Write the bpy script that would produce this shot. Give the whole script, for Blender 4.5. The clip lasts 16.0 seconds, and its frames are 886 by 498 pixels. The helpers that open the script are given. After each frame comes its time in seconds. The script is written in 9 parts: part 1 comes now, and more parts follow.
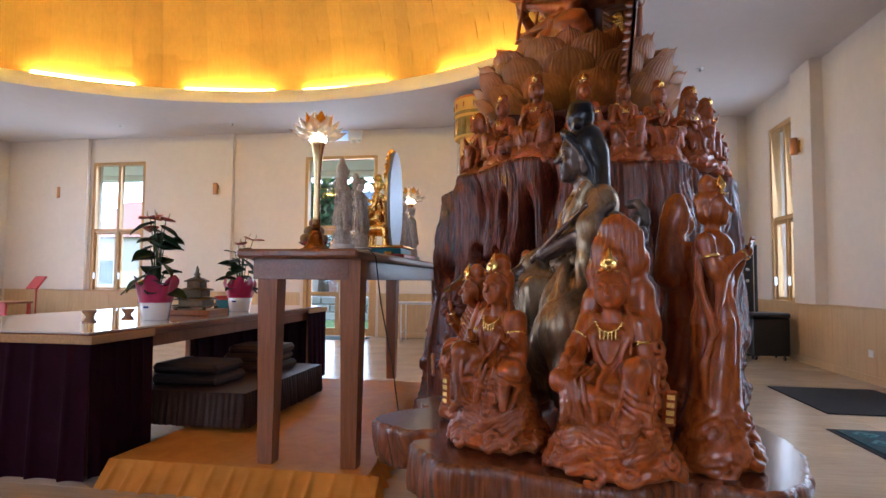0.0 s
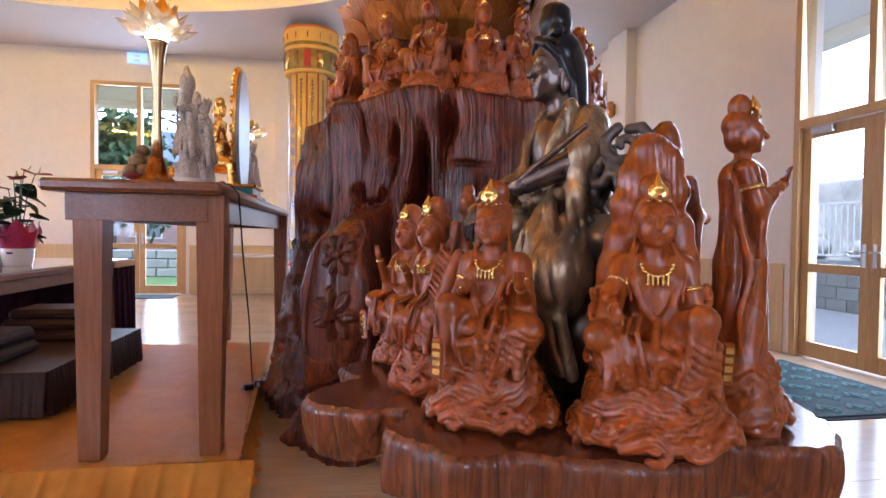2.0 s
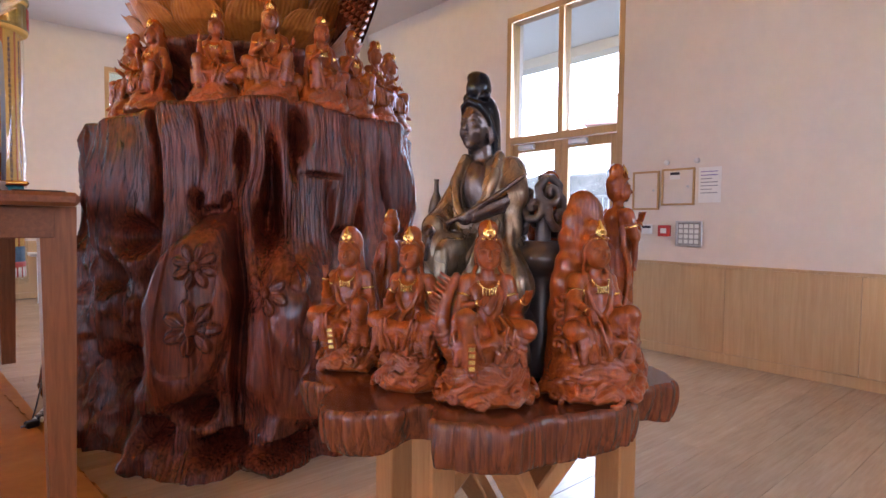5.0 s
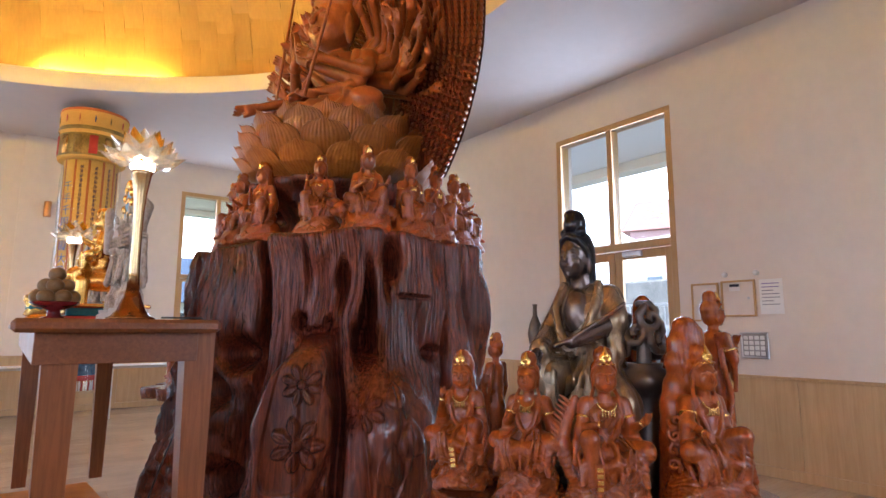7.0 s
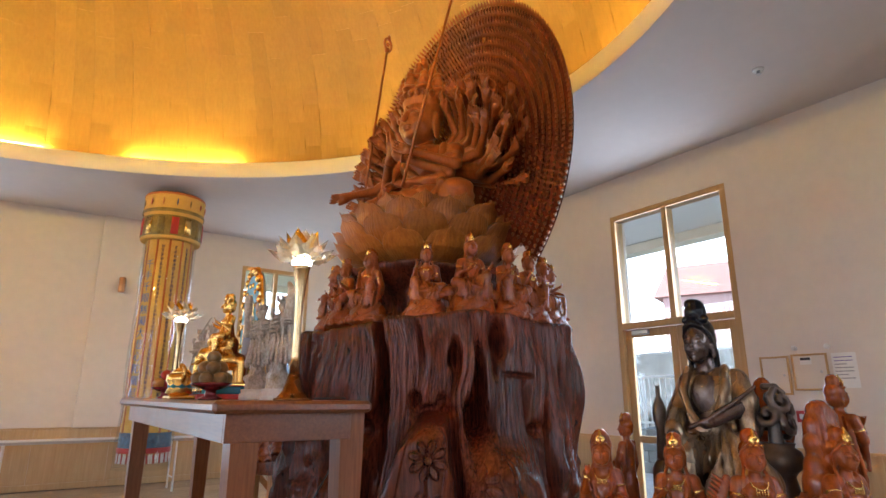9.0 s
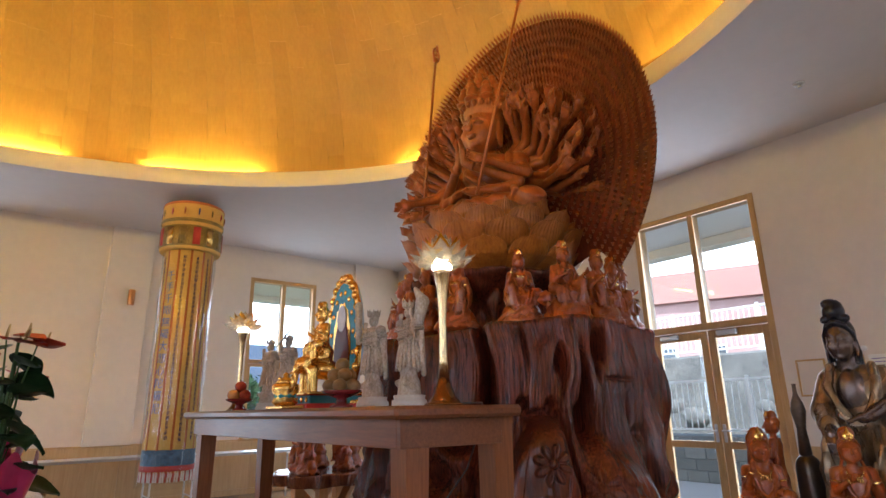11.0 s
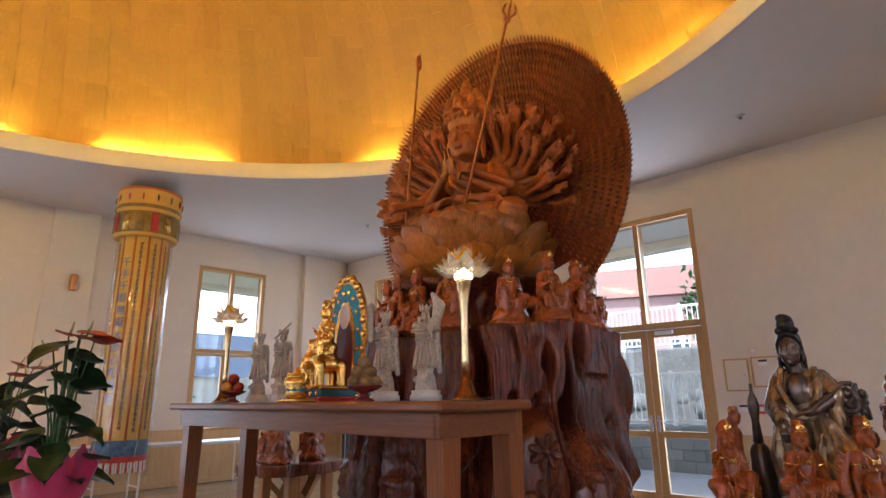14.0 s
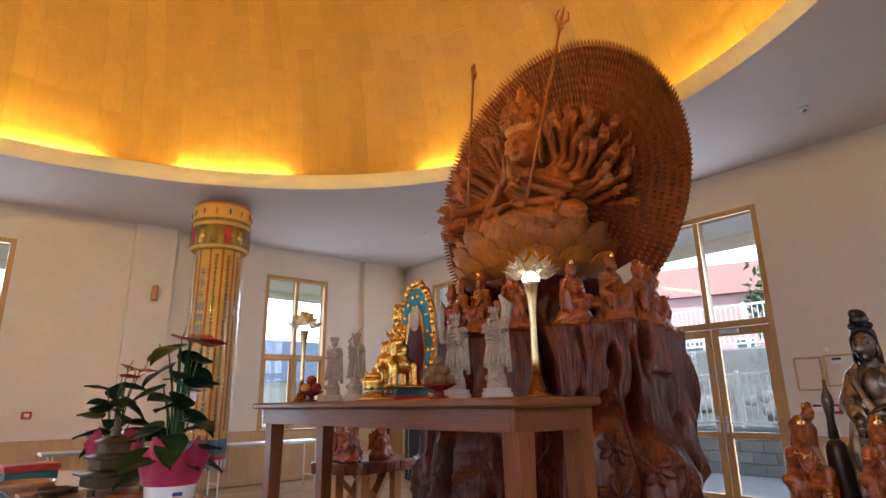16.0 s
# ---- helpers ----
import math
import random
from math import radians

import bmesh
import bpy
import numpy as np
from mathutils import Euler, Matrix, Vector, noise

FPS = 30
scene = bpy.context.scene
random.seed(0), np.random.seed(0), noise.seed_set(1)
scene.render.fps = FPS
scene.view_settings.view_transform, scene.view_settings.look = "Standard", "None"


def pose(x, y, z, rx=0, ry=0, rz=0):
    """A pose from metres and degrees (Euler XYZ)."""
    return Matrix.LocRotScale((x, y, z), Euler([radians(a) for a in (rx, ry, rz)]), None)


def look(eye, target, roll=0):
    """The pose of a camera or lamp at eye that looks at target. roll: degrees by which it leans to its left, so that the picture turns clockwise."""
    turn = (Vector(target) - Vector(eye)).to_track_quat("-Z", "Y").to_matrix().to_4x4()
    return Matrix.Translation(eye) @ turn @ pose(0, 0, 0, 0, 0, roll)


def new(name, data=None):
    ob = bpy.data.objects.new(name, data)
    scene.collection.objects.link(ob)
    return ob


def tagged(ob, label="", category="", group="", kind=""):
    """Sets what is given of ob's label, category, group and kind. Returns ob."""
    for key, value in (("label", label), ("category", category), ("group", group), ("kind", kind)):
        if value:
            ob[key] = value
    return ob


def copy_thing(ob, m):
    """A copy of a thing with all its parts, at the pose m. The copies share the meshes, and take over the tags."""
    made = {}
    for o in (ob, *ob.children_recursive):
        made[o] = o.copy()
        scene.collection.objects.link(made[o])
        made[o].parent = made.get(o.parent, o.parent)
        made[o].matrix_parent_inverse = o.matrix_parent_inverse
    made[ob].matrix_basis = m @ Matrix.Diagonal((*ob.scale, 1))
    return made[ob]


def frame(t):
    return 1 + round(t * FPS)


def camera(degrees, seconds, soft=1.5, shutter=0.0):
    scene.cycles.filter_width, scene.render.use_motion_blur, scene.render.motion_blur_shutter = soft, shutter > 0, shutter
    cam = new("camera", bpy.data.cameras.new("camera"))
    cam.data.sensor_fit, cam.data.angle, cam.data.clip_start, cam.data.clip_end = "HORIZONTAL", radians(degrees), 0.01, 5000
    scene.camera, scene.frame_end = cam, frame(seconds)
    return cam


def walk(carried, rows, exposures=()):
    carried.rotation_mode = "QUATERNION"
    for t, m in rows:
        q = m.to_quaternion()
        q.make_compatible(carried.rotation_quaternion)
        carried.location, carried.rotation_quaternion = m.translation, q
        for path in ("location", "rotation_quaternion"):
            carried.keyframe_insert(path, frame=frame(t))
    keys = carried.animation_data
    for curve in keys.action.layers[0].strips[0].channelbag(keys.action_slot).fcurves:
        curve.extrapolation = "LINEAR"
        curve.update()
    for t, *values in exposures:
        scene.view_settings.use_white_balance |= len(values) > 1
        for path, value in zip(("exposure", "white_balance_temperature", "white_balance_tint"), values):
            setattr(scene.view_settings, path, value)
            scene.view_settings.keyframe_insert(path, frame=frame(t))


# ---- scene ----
cam = camera(76.1, 16.0)
PATH = [
    (0, (0.688, 0.222, 1.138), (0.366, 2.193, 1.248), 0.5),
    (0.5, (0.607, 0.337, 1.099), (0.408, 2.325, 1.192), 0.6),
    (1, (0.559, 0.496, 1.088), (0.53, 2.495, 1.101), 0.5),
    (1.5, (0.48, 0.615, 1.093), (0.636, 2.609, 1.066), 0.4),
    (2, (0.261, 0.617, 1.091), (0.609, 2.586, 1.044), 0.8),
    (2.5, (0.101, 0.634, 1.072), (0.701, 2.54, 1.003), 0.8),
    (3, (-0.03, 0.699, 1.09), (0.827, 2.504, 1.008), 0.5),
    (3.2, (-0.11, 0.717, 1.095), (0.848, 2.47, 1.005), 0.2),
    (5.3, (-0.676, 0.638, 1.21), (0.642, 2.14, 1.138), 0.5),
    (5.5, (-0.739, 0.612, 1.201), (0.574, 2.12, 1.168), 0.3),
    (6, (-0.828, 0.64, 1.228), (0.476, 2.155, 1.277), 0.3),
    (6.5, (-0.906, 0.646, 1.251), (0.36, 2.187, 1.399), 0.1),
    (7, (-0.934, 0.672, 1.267), (0.267, 2.247, 1.547), 0.2),
    (7.5, (-1.062, 0.643, 1.28), (0.1, 2.232, 1.635), 0.1),
    (8, (-1.149, 0.599, 1.282), (-0.02, 2.197, 1.696), -0.0),
    (8.5, (-1.307, 0.637, 1.298), (-0.193, 2.236, 1.75), 0.0),
    (9, (-1.494, 0.727, 1.316), (-0.387, 2.313, 1.823), 0.2),
    (9.5, (-1.652, 0.777, 1.302), (-0.548, 2.356, 1.838), -0.1),
    (10, (-1.817, 0.938, 1.3), (-0.699, 2.507, 1.839), -0.1),
    (10.2, (-1.886, 1.041, 1.269), (-0.747, 2.586, 1.829), -0.5),
    (12.5, (-2.595, 1.282, 1.312), (-1.337, 2.75, 1.827), -0.6),
    (13, (-2.67, 1.299, 1.31), (-1.359, 2.719, 1.825), -0.5),
    (13.5, (-2.696, 1.296, 1.299), (-1.342, 2.674, 1.815), -0.5),
    (14, (-2.734, 1.303, 1.312), (-1.342, 2.645, 1.822), -0.7),
    (14.5, (-2.728, 1.304, 1.309), (-1.319, 2.629, 1.817), -0.7),
    (15, (-2.755, 1.328, 1.28), (-1.352, 2.655, 1.8), -0.6),
    (15.5, (-2.842, 1.304, 1.276), (-1.507, 2.698, 1.796), -0.8),
    (16, (-2.917, 1.254, 1.276), (-1.657, 2.716, 1.802), -0.9),
]
EXPOSURES = [(0.0, 0.84, 5180, 13), (1.5, 1.24, 5200, 17), (3.0, 1.33, 5230, 23), (6.5, 1.20, 5250, 17), (9.0, 0.90, 5420, 10), (12.5, 0.60, 5500, 13), (16.0, 0.60, 5580, 14)]
walk(cam, [(t, look(eye, target, roll)) for t, eye, target, roll in PATH], EXPOSURES)

# ---- world, sun, daylight, exposure ----
world = bpy.data.worlds.new("sky")
scene.world = world
world.use_nodes = True
wn = world.node_tree
sky = wn.nodes.new("ShaderNodeTexSky")
sky.sky_type, sky.sun_disc = "NISHITA", False
SUN_EL, SUN_AZ = 50.0, 248.0
sky.sun_elevation, sky.sun_rotation = radians(SUN_EL), radians(SUN_AZ)
wn.links.new(sky.outputs[0], wn.nodes["Background"].inputs[0])
wn.nodes["Background"].inputs[1].default_value = 0.15
sun_data = bpy.data.lights.new("sun", "SUN")
sun_data.energy, sun_data.angle, sun_data.color = 5.0, radians(0.6), (1.0, 0.95, 0.88)
sun = new("sun", sun_data)
sa, se = radians(SUN_AZ), radians(SUN_EL)
sun.matrix_basis = look((math.sin(sa) * math.cos(se) * 30, math.cos(sa) * math.cos(se) * 30, math.sin(se) * 30), (0, 0, 0))


def daylight(name, x, y, z, aim, w, h, power):
    """Sky light that enters through one window opening."""
    d = bpy.data.lights.new(name, "AREA")
    d.shape, d.size, d.size_y, d.energy, d.color = "RECTANGLE", w, h, power, (0.90, 0.95, 1.0)
    ob = new(name, d)
    ob.matrix_basis = look((x, y, z), aim)
    return ob


# ---- room measures ----
X0, X1, Y0, Y1, H = -11.1, 4.5, -2.2, 11.2, 4.18
HEAD, RAIL, SILL, DADO = 3.66, 2.16, 0.84, 0.86
DOME_C, DOME_A, DOME_B = (-3.3, 4.5), 5.69, 4.78

DAY = 0.30
daylight("daylight_east_door", X1 + 0.1, 4.6, 1.9, (0, 4.6, 1.7), 1.5, 3.5, 170 * DAY)
daylight("daylight_east_window", X1 + 0.1, 9.68, 2.2, (0, 9.68, 1.9), 1.0, 2.7, 60 * DAY)
daylight("daylight_north_door", -3.15, Y1 + 0.1, 1.9, (-3.15, 0, 1.7), 1.4, 3.5, 150 * DAY)
daylight("daylight_north_window", 1.95, Y1 + 0.1, 2.2, (1.95, 0, 1.9), 1.2, 2.7, 80 * DAY)
daylight("daylight_northwest_window", -8.3, Y1 + 0.1, 2.2, (-8.3, 0, 1.9), 1.2, 2.7, 80 * DAY)
for i, wx in enumerate((-8.3, -3.15, 1.95)):
    daylight("daylight_south", wx, Y0 - 0.1, 1.9, (wx, 5, 1.7), 1.4, 3.4, 32 * DAY)
for i, wy in enumerate((0.5, 4.5, 8.5)):
    daylight("daylight_west", X0 - 0.1, wy, 1.9, (0, wy, 1.7), 1.5, 3.4, 105 * DAY)

# ---- materials ----
MATS = {}


def nodes_of(name):
    m = bpy.data.materials.new(name)
    m.use_nodes = True
    t = m.node_tree
    return m, t, t.nodes["Principled BSDF"]


def link(t, a, b):
    t.links.new(a, b)


def ramp(t, fac, stops):
    r = t.nodes.new("ShaderNodeValToRGB")
    el = r.color_ramp.elements
    while len(el) < len(stops):
        el.new(0.5)
    for e, (p, c) in zip(el, stops):
        e.position, e.color = p, (*c, 1)
    link(t, fac, r.inputs[0])
    return r.outputs[0]


def coords(t, scale=(1, 1, 1), kind="Object"):
    tc, mp = t.nodes.new("ShaderNodeTexCoord"), t.nodes.new("ShaderNodeMapping")
    mp.inputs["Scale"].default_value = scale
    link(t, tc.outputs[kind], mp.inputs[0])
    return mp.outputs[0]


def noise_tex(t, vec, scale, detail=5, rough=0.6, dist=0.0):
    n = t.nodes.new("ShaderNodeTexNoise")
    n.inputs["Scale"].default_value, n.inputs["Detail"].default_value = scale, detail
    n.inputs["Roughness"].default_value, n.inputs["Distortion"].default_value = rough, dist
    link(t, vec, n.inputs["Vector"])
    return n.outputs["Fac"]


def bump(t, height, strength, dist, bsdf):
    b = t.nodes.new("ShaderNodeBump")
    b.inputs["Strength"].default_value, b.inputs["Distance"].default_value = strength, dist
    link(t, height, b.inputs["Height"])
    link(t, b.outputs[0], bsdf.inputs["Normal"])


def mix_rgb(t, fac, a, b, mode="MIX"):
    m = t.nodes.new("ShaderNodeMixRGB")
    m.blend_type = mode
    for i, v in ((0, fac), (1, a), (2, b)):
        if isinstance(v, (int, float)):
            m.inputs[i].default_value = v
        elif isinstance(v, tuple):
            m.inputs[i].default_value = (*v, 1)
        else:
            link(t, v, m.inputs[i])
    return m.outputs[0]


def grained(name, dark, light, rough=0.4, grain=(14, 14, 1.2), scale=4.0, bmp=0.15, spots=0.25, piece=0.0, kind="Object", coat=0.0, metal=0.0, spec=0.4):
    """Wood and other streaked stuff: fine grain along z, larger uneven tone, random tone per piece."""
    m, t, p = nodes_of(name)
    fine = noise_tex(t, coords(t, grain, kind), scale, 6, 0.65, 0.6)
    col = ramp(t, fine, [(0.28, dark), (0.72, light)])
    big = noise_tex(t, coords(t, (1, 1, 1), kind), 2.3, 3, 0.5)
    tone = ramp(t, big, [(0.3, (1 - spots,) * 3), (0.7, (1.0,) * 3)])
    col = mix_rgb(t, 1.0, col, tone, "MULTIPLY")
    if piece:
        oi, ge = t.nodes.new("ShaderNodeObjectInfo"), t.nodes.new("ShaderNodeNewGeometry")
        add = t.nodes.new("ShaderNodeMath")
        add.operation = "ADD"
        link(t, oi.outputs["Random"], add.inputs[0])
        link(t, ge.outputs["Random Per Island"], add.inputs[1])
        fr = t.nodes.new("ShaderNodeMath")
        fr.operation = "FRACT"
        link(t, add.outputs[0], fr.inputs[0])
        col = mix_rgb(t, 1.0, col, ramp(t, fr.outputs[0], [(0.0, (1 - piece,) * 3), (1.0, (1.0,) * 3)]), "MULTIPLY")
    link(t, col, p.inputs["Base Color"])
    rr = t.nodes.new("ShaderNodeMapRange")
    rr.inputs["To Min"].default_value, rr.inputs["To Max"].default_value = rough * 0.75, min(1, rough * 1.3)
    link(t, big, rr.inputs["Value"])
    link(t, rr.outputs[0], p.inputs["Roughness"])
    p.inputs["Coat Weight"].default_value, p.inputs["Coat Roughness"].default_value = coat, 0.12
    p.inputs["Metallic"].default_value, p.inputs["Specular IOR Level"].default_value = metal, spec
    if bmp:
        bump(t, fine, bmp, 0.01, p)
    MATS[name] = m
    return m


def plain(name, col, rough=0.5, metal=0.0, vary=0.12, scale=20.0, bmp=0.05, coat=0.0, sheen=0.0, spec=0.4):
    """Paint, metal, plastic or cloth with slight wear."""
    m, t, p = nodes_of(name)
    n = noise_tex(t, coords(t), scale, 4)
    big = noise_tex(t, coords(t), scale * 0.11, 3)
    c = mix_rgb(t, 1.0, ramp(t, n, [(0.3, tuple(v * (1 - vary) for v in col)), (0.7, col)]),
                ramp(t, big, [(0.35, (1 - vary * 0.7,) * 3), (0.65, (1, 1, 1))]), "MULTIPLY")
    link(t, c, p.inputs["Base Color"])
    p.inputs["Roughness"].default_value, p.inputs["Metallic"].default_value = rough, metal
    p.inputs["Coat Weight"].default_value, p.inputs["Sheen Weight"].default_value = coat, sheen
    p.inputs["Specular IOR Level"].default_value = spec
    if bmp:
        bump(t, n, bmp, 0.004, p)
    MATS[name] = m
    return m


WALL = plain("wall_paint", (0.73, 0.64, 0.565), 0.75, vary=0.05, scale=9, bmp=0.03)
CEIL = plain("ceiling_paint", (0.62, 0.565, 0.54), 0.8, vary=0.04, scale=6, bmp=0.02)
RIM = plain("rim_paint", (0.78, 0.72, 0.64), 0.7, vary=0.04)
MAPLE = grained("maple_panel", (0.56, 0.36, 0.17), (0.68, 0.47, 0.25), 0.42, (9, 9, 0.5), 4, 0.04, 0.12, 0.10)
FRAMEW = grained("oak_frame", (0.44, 0.25, 0.09), (0.58, 0.36, 0.15), 0.4, (12, 12, 0.8), 5, 0.05, 0.12)
FLOORW = grained("oak_floor", (0.46, 0.33, 0.21), (0.58, 0.45, 0.31), 0.2, (1.0, 14, 14), 3, 0.03, 0.12, 0.12)
DOMEW = grained("dome_board", (0.30, 0.165, 0.028), (0.355, 0.205, 0.038), 0.38, (9, 9, 0.5), 3, 0.02, 0.08, 0.16)
TABLEW = grained("walnut_table", (0.13, 0.038, 0.012), (0.24, 0.080, 0.026), 0.32, (22, 1.4, 22), 3, 0.04, 0.15, coat=0.15)
LEGW = grained("walnut_leg", (0.17, 0.052, 0.014), (0.29, 0.100, 0.030), 0.36, (22, 22, 1.4), 3, 0.04, 0.15, coat=0.15)
STUMP = grained("polished_stump", (0.012, 0.003, 0.0022), (0.26, 0.050, 0.021), 0.20, (30, 30, 2.4), 2.4, 0.7, 0.55, coat=0.15, spec=0.42)
# smoother, redder wood of the cut faces, also lightened for light falling there
SMOOTHW = grained("smoothed_redwood", (0.055, 0.010, 0.005), (0.29, 0.058, 0.021), 0.19, (18, 18, 2.0), 2.4, 0.5, 0.5, coat=0.2, spec=0.45)
SLABTOP = grained("polished_slab", (0.07, 0.017, 0.007), (0.17, 0.045, 0.017), 0.2, (3, 3, 3), 3, 0.05, 0.3, coat=0.6)
SLABSIDE = grained("slab_bark_edge", (0.05, 0.009, 0.004), (0.34, 0.090, 0.024), 0.24, (26, 26, 1.4), 2.4, 0.9, 0.4, coat=0.5)
CARVED = grained("carved_redwood", (0.20, 0.034, 0.004), (0.45, 0.100, 0.010), 0.27, (16, 16, 7), 4, 0.14, 0.30, 0.12, coat=0.25, spec=0.42)
STATUE = grained("carved_camphor", (0.22, 0.052, 0.009), (0.38, 0.105, 0.019), 0.32, (9, 9, 3), 4, 0.10, 0.3, 0.15, coat=0.12, spec=0.4)
LOTUSW = grained("carved_lotus", (0.30, 0.085, 0.010), (0.54, 0.195, 0.024), 0.36, (10, 10, 2.5), 3, 0.15, 0.4, 0.30, coat=0.10, spec=0.35)
TRESTLE = grained("pine_trestle", (0.42, 0.19, 0.06), (0.56, 0.28, 0.10), 0.4, (16, 16, 1.5), 3, 0.05, 0.15)
GOLD = plain("gold", (0.90, 0.58, 0.16), 0.24, 1.0, 0.1, 40, 0.1)
BRASS = plain("brass", (0.66, 0.47, 0.24), 0.2, 1.0, 0.1, 30, 0.02)
BRONZE = grained("gilded_bronze", (0.20, 0.135, 0.08), (0.52, 0.38, 0.24), 0.28, (9, 9, 4), 6, 0.12, 0.40, metal=0.7)
BRONZED = plain("dark_bronze", (0.15, 0.115, 0.095), 0.34, 0.6, 0.4, 16, 0.2)
IVORY = grained("grey_ivory", (0.26, 0.19, 0.135), (0.62, 0.54, 0.46), 0.42, (1, 1, 0.6), 90, 0.4, 0.25)
CLOTH = grained("gold_satin", (0.43, 0.165, 0.018), (0.57, 0.245, 0.034), 0.6, (2, 2, 2), 3, 0.1, 0.15, spec=0.15)
PURPLE = plain("purple_velvet", (0.020, 0.003, 0.010), 0.9, 0, 0.35, 12, 0.3, spec=0.08)
DARKCLOTH = plain("dark_brown_cloth", (0.030, 0.014, 0.012), 0.8, 0, 0.3, 12, 0.3)
CUSHION = plain("brown_satin", (0.045, 0.016, 0.010), 0.5, 0, 0.3, 18, 0.2, spec=0.3)
BLACK = plain("black_lacquer", (0.012, 0.011, 0.012), 0.3, 0, 0.3, 20, 0.02)
BLACKMAT = plain("black_mat", (0.018, 0.016, 0.018), 0.9, 0, 0.4, 60, 0.5)
WHITE = plain("white_paint", (0.78, 0.77, 0.75), 0.35, 0, 0.06, 20, 0.02)
CERAMIC = plain("white_ceramic", (0.80, 0.78, 0.75), 0.15, 0, 0.05, 20, 0.0, coat=0.5)
STEEL = plain("steel", (0.55, 0.55, 0.56), 0.3, 1.0, 0.1, 30, 0.02)
RED = plain("red_paint", (0.45, 0.035, 0.03), 0.4, 0, 0.15, 30, 0.05)
TEAL = plain("teal_paint", (0.02, 0.17, 0.22), 0.4, 0, 0.3, 50, 0.1)
INK = plain("dark_ink", (0.02, 0.018, 0.03), 0.6, 0, 0.1)
BLUEINK = plain("blue_ink", (0.03, 0.07, 0.30), 0.6, 0, 0.1)
PAPER = plain("paper", (0.80, 0.78, 0.76), 0.7, 0, 0.05)

# ---- mesh tools ----
class Geo:
    """Collects verts and faces of one mesh, with a material slot per face."""

    def __init__(self):
        self.v, self.f, self.m, self.slot, self.smooth = [], [], [], 0, []

    def add(self, verts, faces, smooth=False):
        o = len(self.v)
        self.v += [tuple(p) for p in verts]
        for fc in faces:
            self.f.append(tuple(i + o for i in fc))
            self.m.append(self.slot)
            self.smooth.append(smooth)
        return self

    def box(self, x0, x1, y0, y1, z0, z1, b=0.004, mtx=None):
        x0, x1, y0, y1, z0, z1 = min(x0, x1), max(x0, x1), min(y0, y1), max(y0, y1), min(z0, z1), max(z0, z1)
        b = min(b, 0.45 * min(x1 - x0, y1 - y0, z1 - z0))
        c, h = ((x0 + x1) / 2, (y0 + y1) / 2, (z0 + z1) / 2), ((x1 - x0) / 2, (y1 - y0) / 2, (z1 - z0) / 2)
        vs, ix = [], {}
        for sx in (-1, 1):
            for sy in (-1, 1):
                for sz in (-1, 1):
                    for ax in range(3):
                        s = (sx, sy, sz)
                        ix[(s, ax)] = len(vs)
                        vs.append([c[k] + s[k] * (h[k] if k == ax else h[k] - b) for k in range(3)])
        fs = []
        for ax in range(3):
            u, w = (ax + 1) % 3, (ax + 2) % 3
            for sg in (-1, 1):
                loop = []
                for a, bb in ((-1, -1), (1, -1), (1, 1), (-1, 1)):
                    s = [0, 0, 0]
                    s[ax], s[u], s[w] = sg, a, bb
                    loop.append(ix[(tuple(s), ax)])
                fs.append(loop if sg > 0 else loop[::-1])
        for ax in range(3):
            u, w = (ax + 1) % 3, (ax + 2) % 3
            for a in (-1, 1):
                for bb in (-1, 1):
                    s0, s1 = [0, 0, 0], [0, 0, 0]
                    s0[ax], s0[u], s0[w] = -1, a, bb
                    s1[ax], s1[u], s1[w] = 1, a, bb
                    q = [ix[(tuple(s0), u)], ix[(tuple(s1), u)], ix[(tuple(s1), w)], ix[(tuple(s0), w)]]
                    fs.append(q if a * bb < 0 else q[::-1])
        for sx in (-1, 1):
            for sy in (-1, 1):
                for sz in (-1, 1):
                    t = [ix[((sx, sy, sz), k)] for k in range(3)]
                    fs.append(t if sx * sy * sz > 0 else t[::-1])
        if mtx is not None:
            vs = [mtx @ Vector(p) for p in vs]
        return self.add(vs, fs)

    def lathe(self, prof, n=24, c=(0, 0, 0), mtx=None, cap=True, sx=1.0, sy=1.0):
        vs, fs = [], []
        for r, z in prof:
            for i in range(n):
                a = 2 * math.pi * i / n
                vs.append((c[0] + r * sx * math.cos(a), c[1] + r * sy * math.sin(a), c[2] + z))
        for j in range(len(prof) - 1):
            for i in range(n):
                k = (i + 1) % n
                fs.append((j * n + i, j * n + k, (j + 1) * n + k, (j + 1) * n + i))
        if mtx is not None:
            vs = [mtx @ Vector(p) for p in vs]
        o = len(self.v)
        self.add(vs, fs, True)
        if cap:
            self.f += [tuple(o + i for i in range(n))[::-1], tuple(o + (len(prof) - 1) * n + i for i in range(n))]
            self.m += [self.slot] * 2
            self.smooth += [False] * 2
        return self

    def tube(self, pts, rad, n=8, flat=1.0):
        pts = [Vector(p) for p in pts]
        rads = rad if isinstance(rad, (list, tuple)) else [rad] * len(pts)
        vs, fs, up = [], [], None
        for i, p in enumerate(pts):
            d = (pts[min(i + 1, len(pts) - 1)] - pts[max(i - 1, 0)]).normalized()
            if up is None:
                up = d.orthogonal().normalized()
            up = (up - d * up.dot(d)).normalized()
            sd = d.cross(up)
            for k in range(n):
                a = 2 * math.pi * k / n
                vs.append(p + (up * math.cos(a) + sd * math.sin(a) * flat) * rads[i])
        for j in range(len(pts) - 1):
            for i in range(n):
                k = (i + 1) % n
                fs.append((j * n + i, j * n + k, (j + 1) * n + k, (j + 1) * n + i))
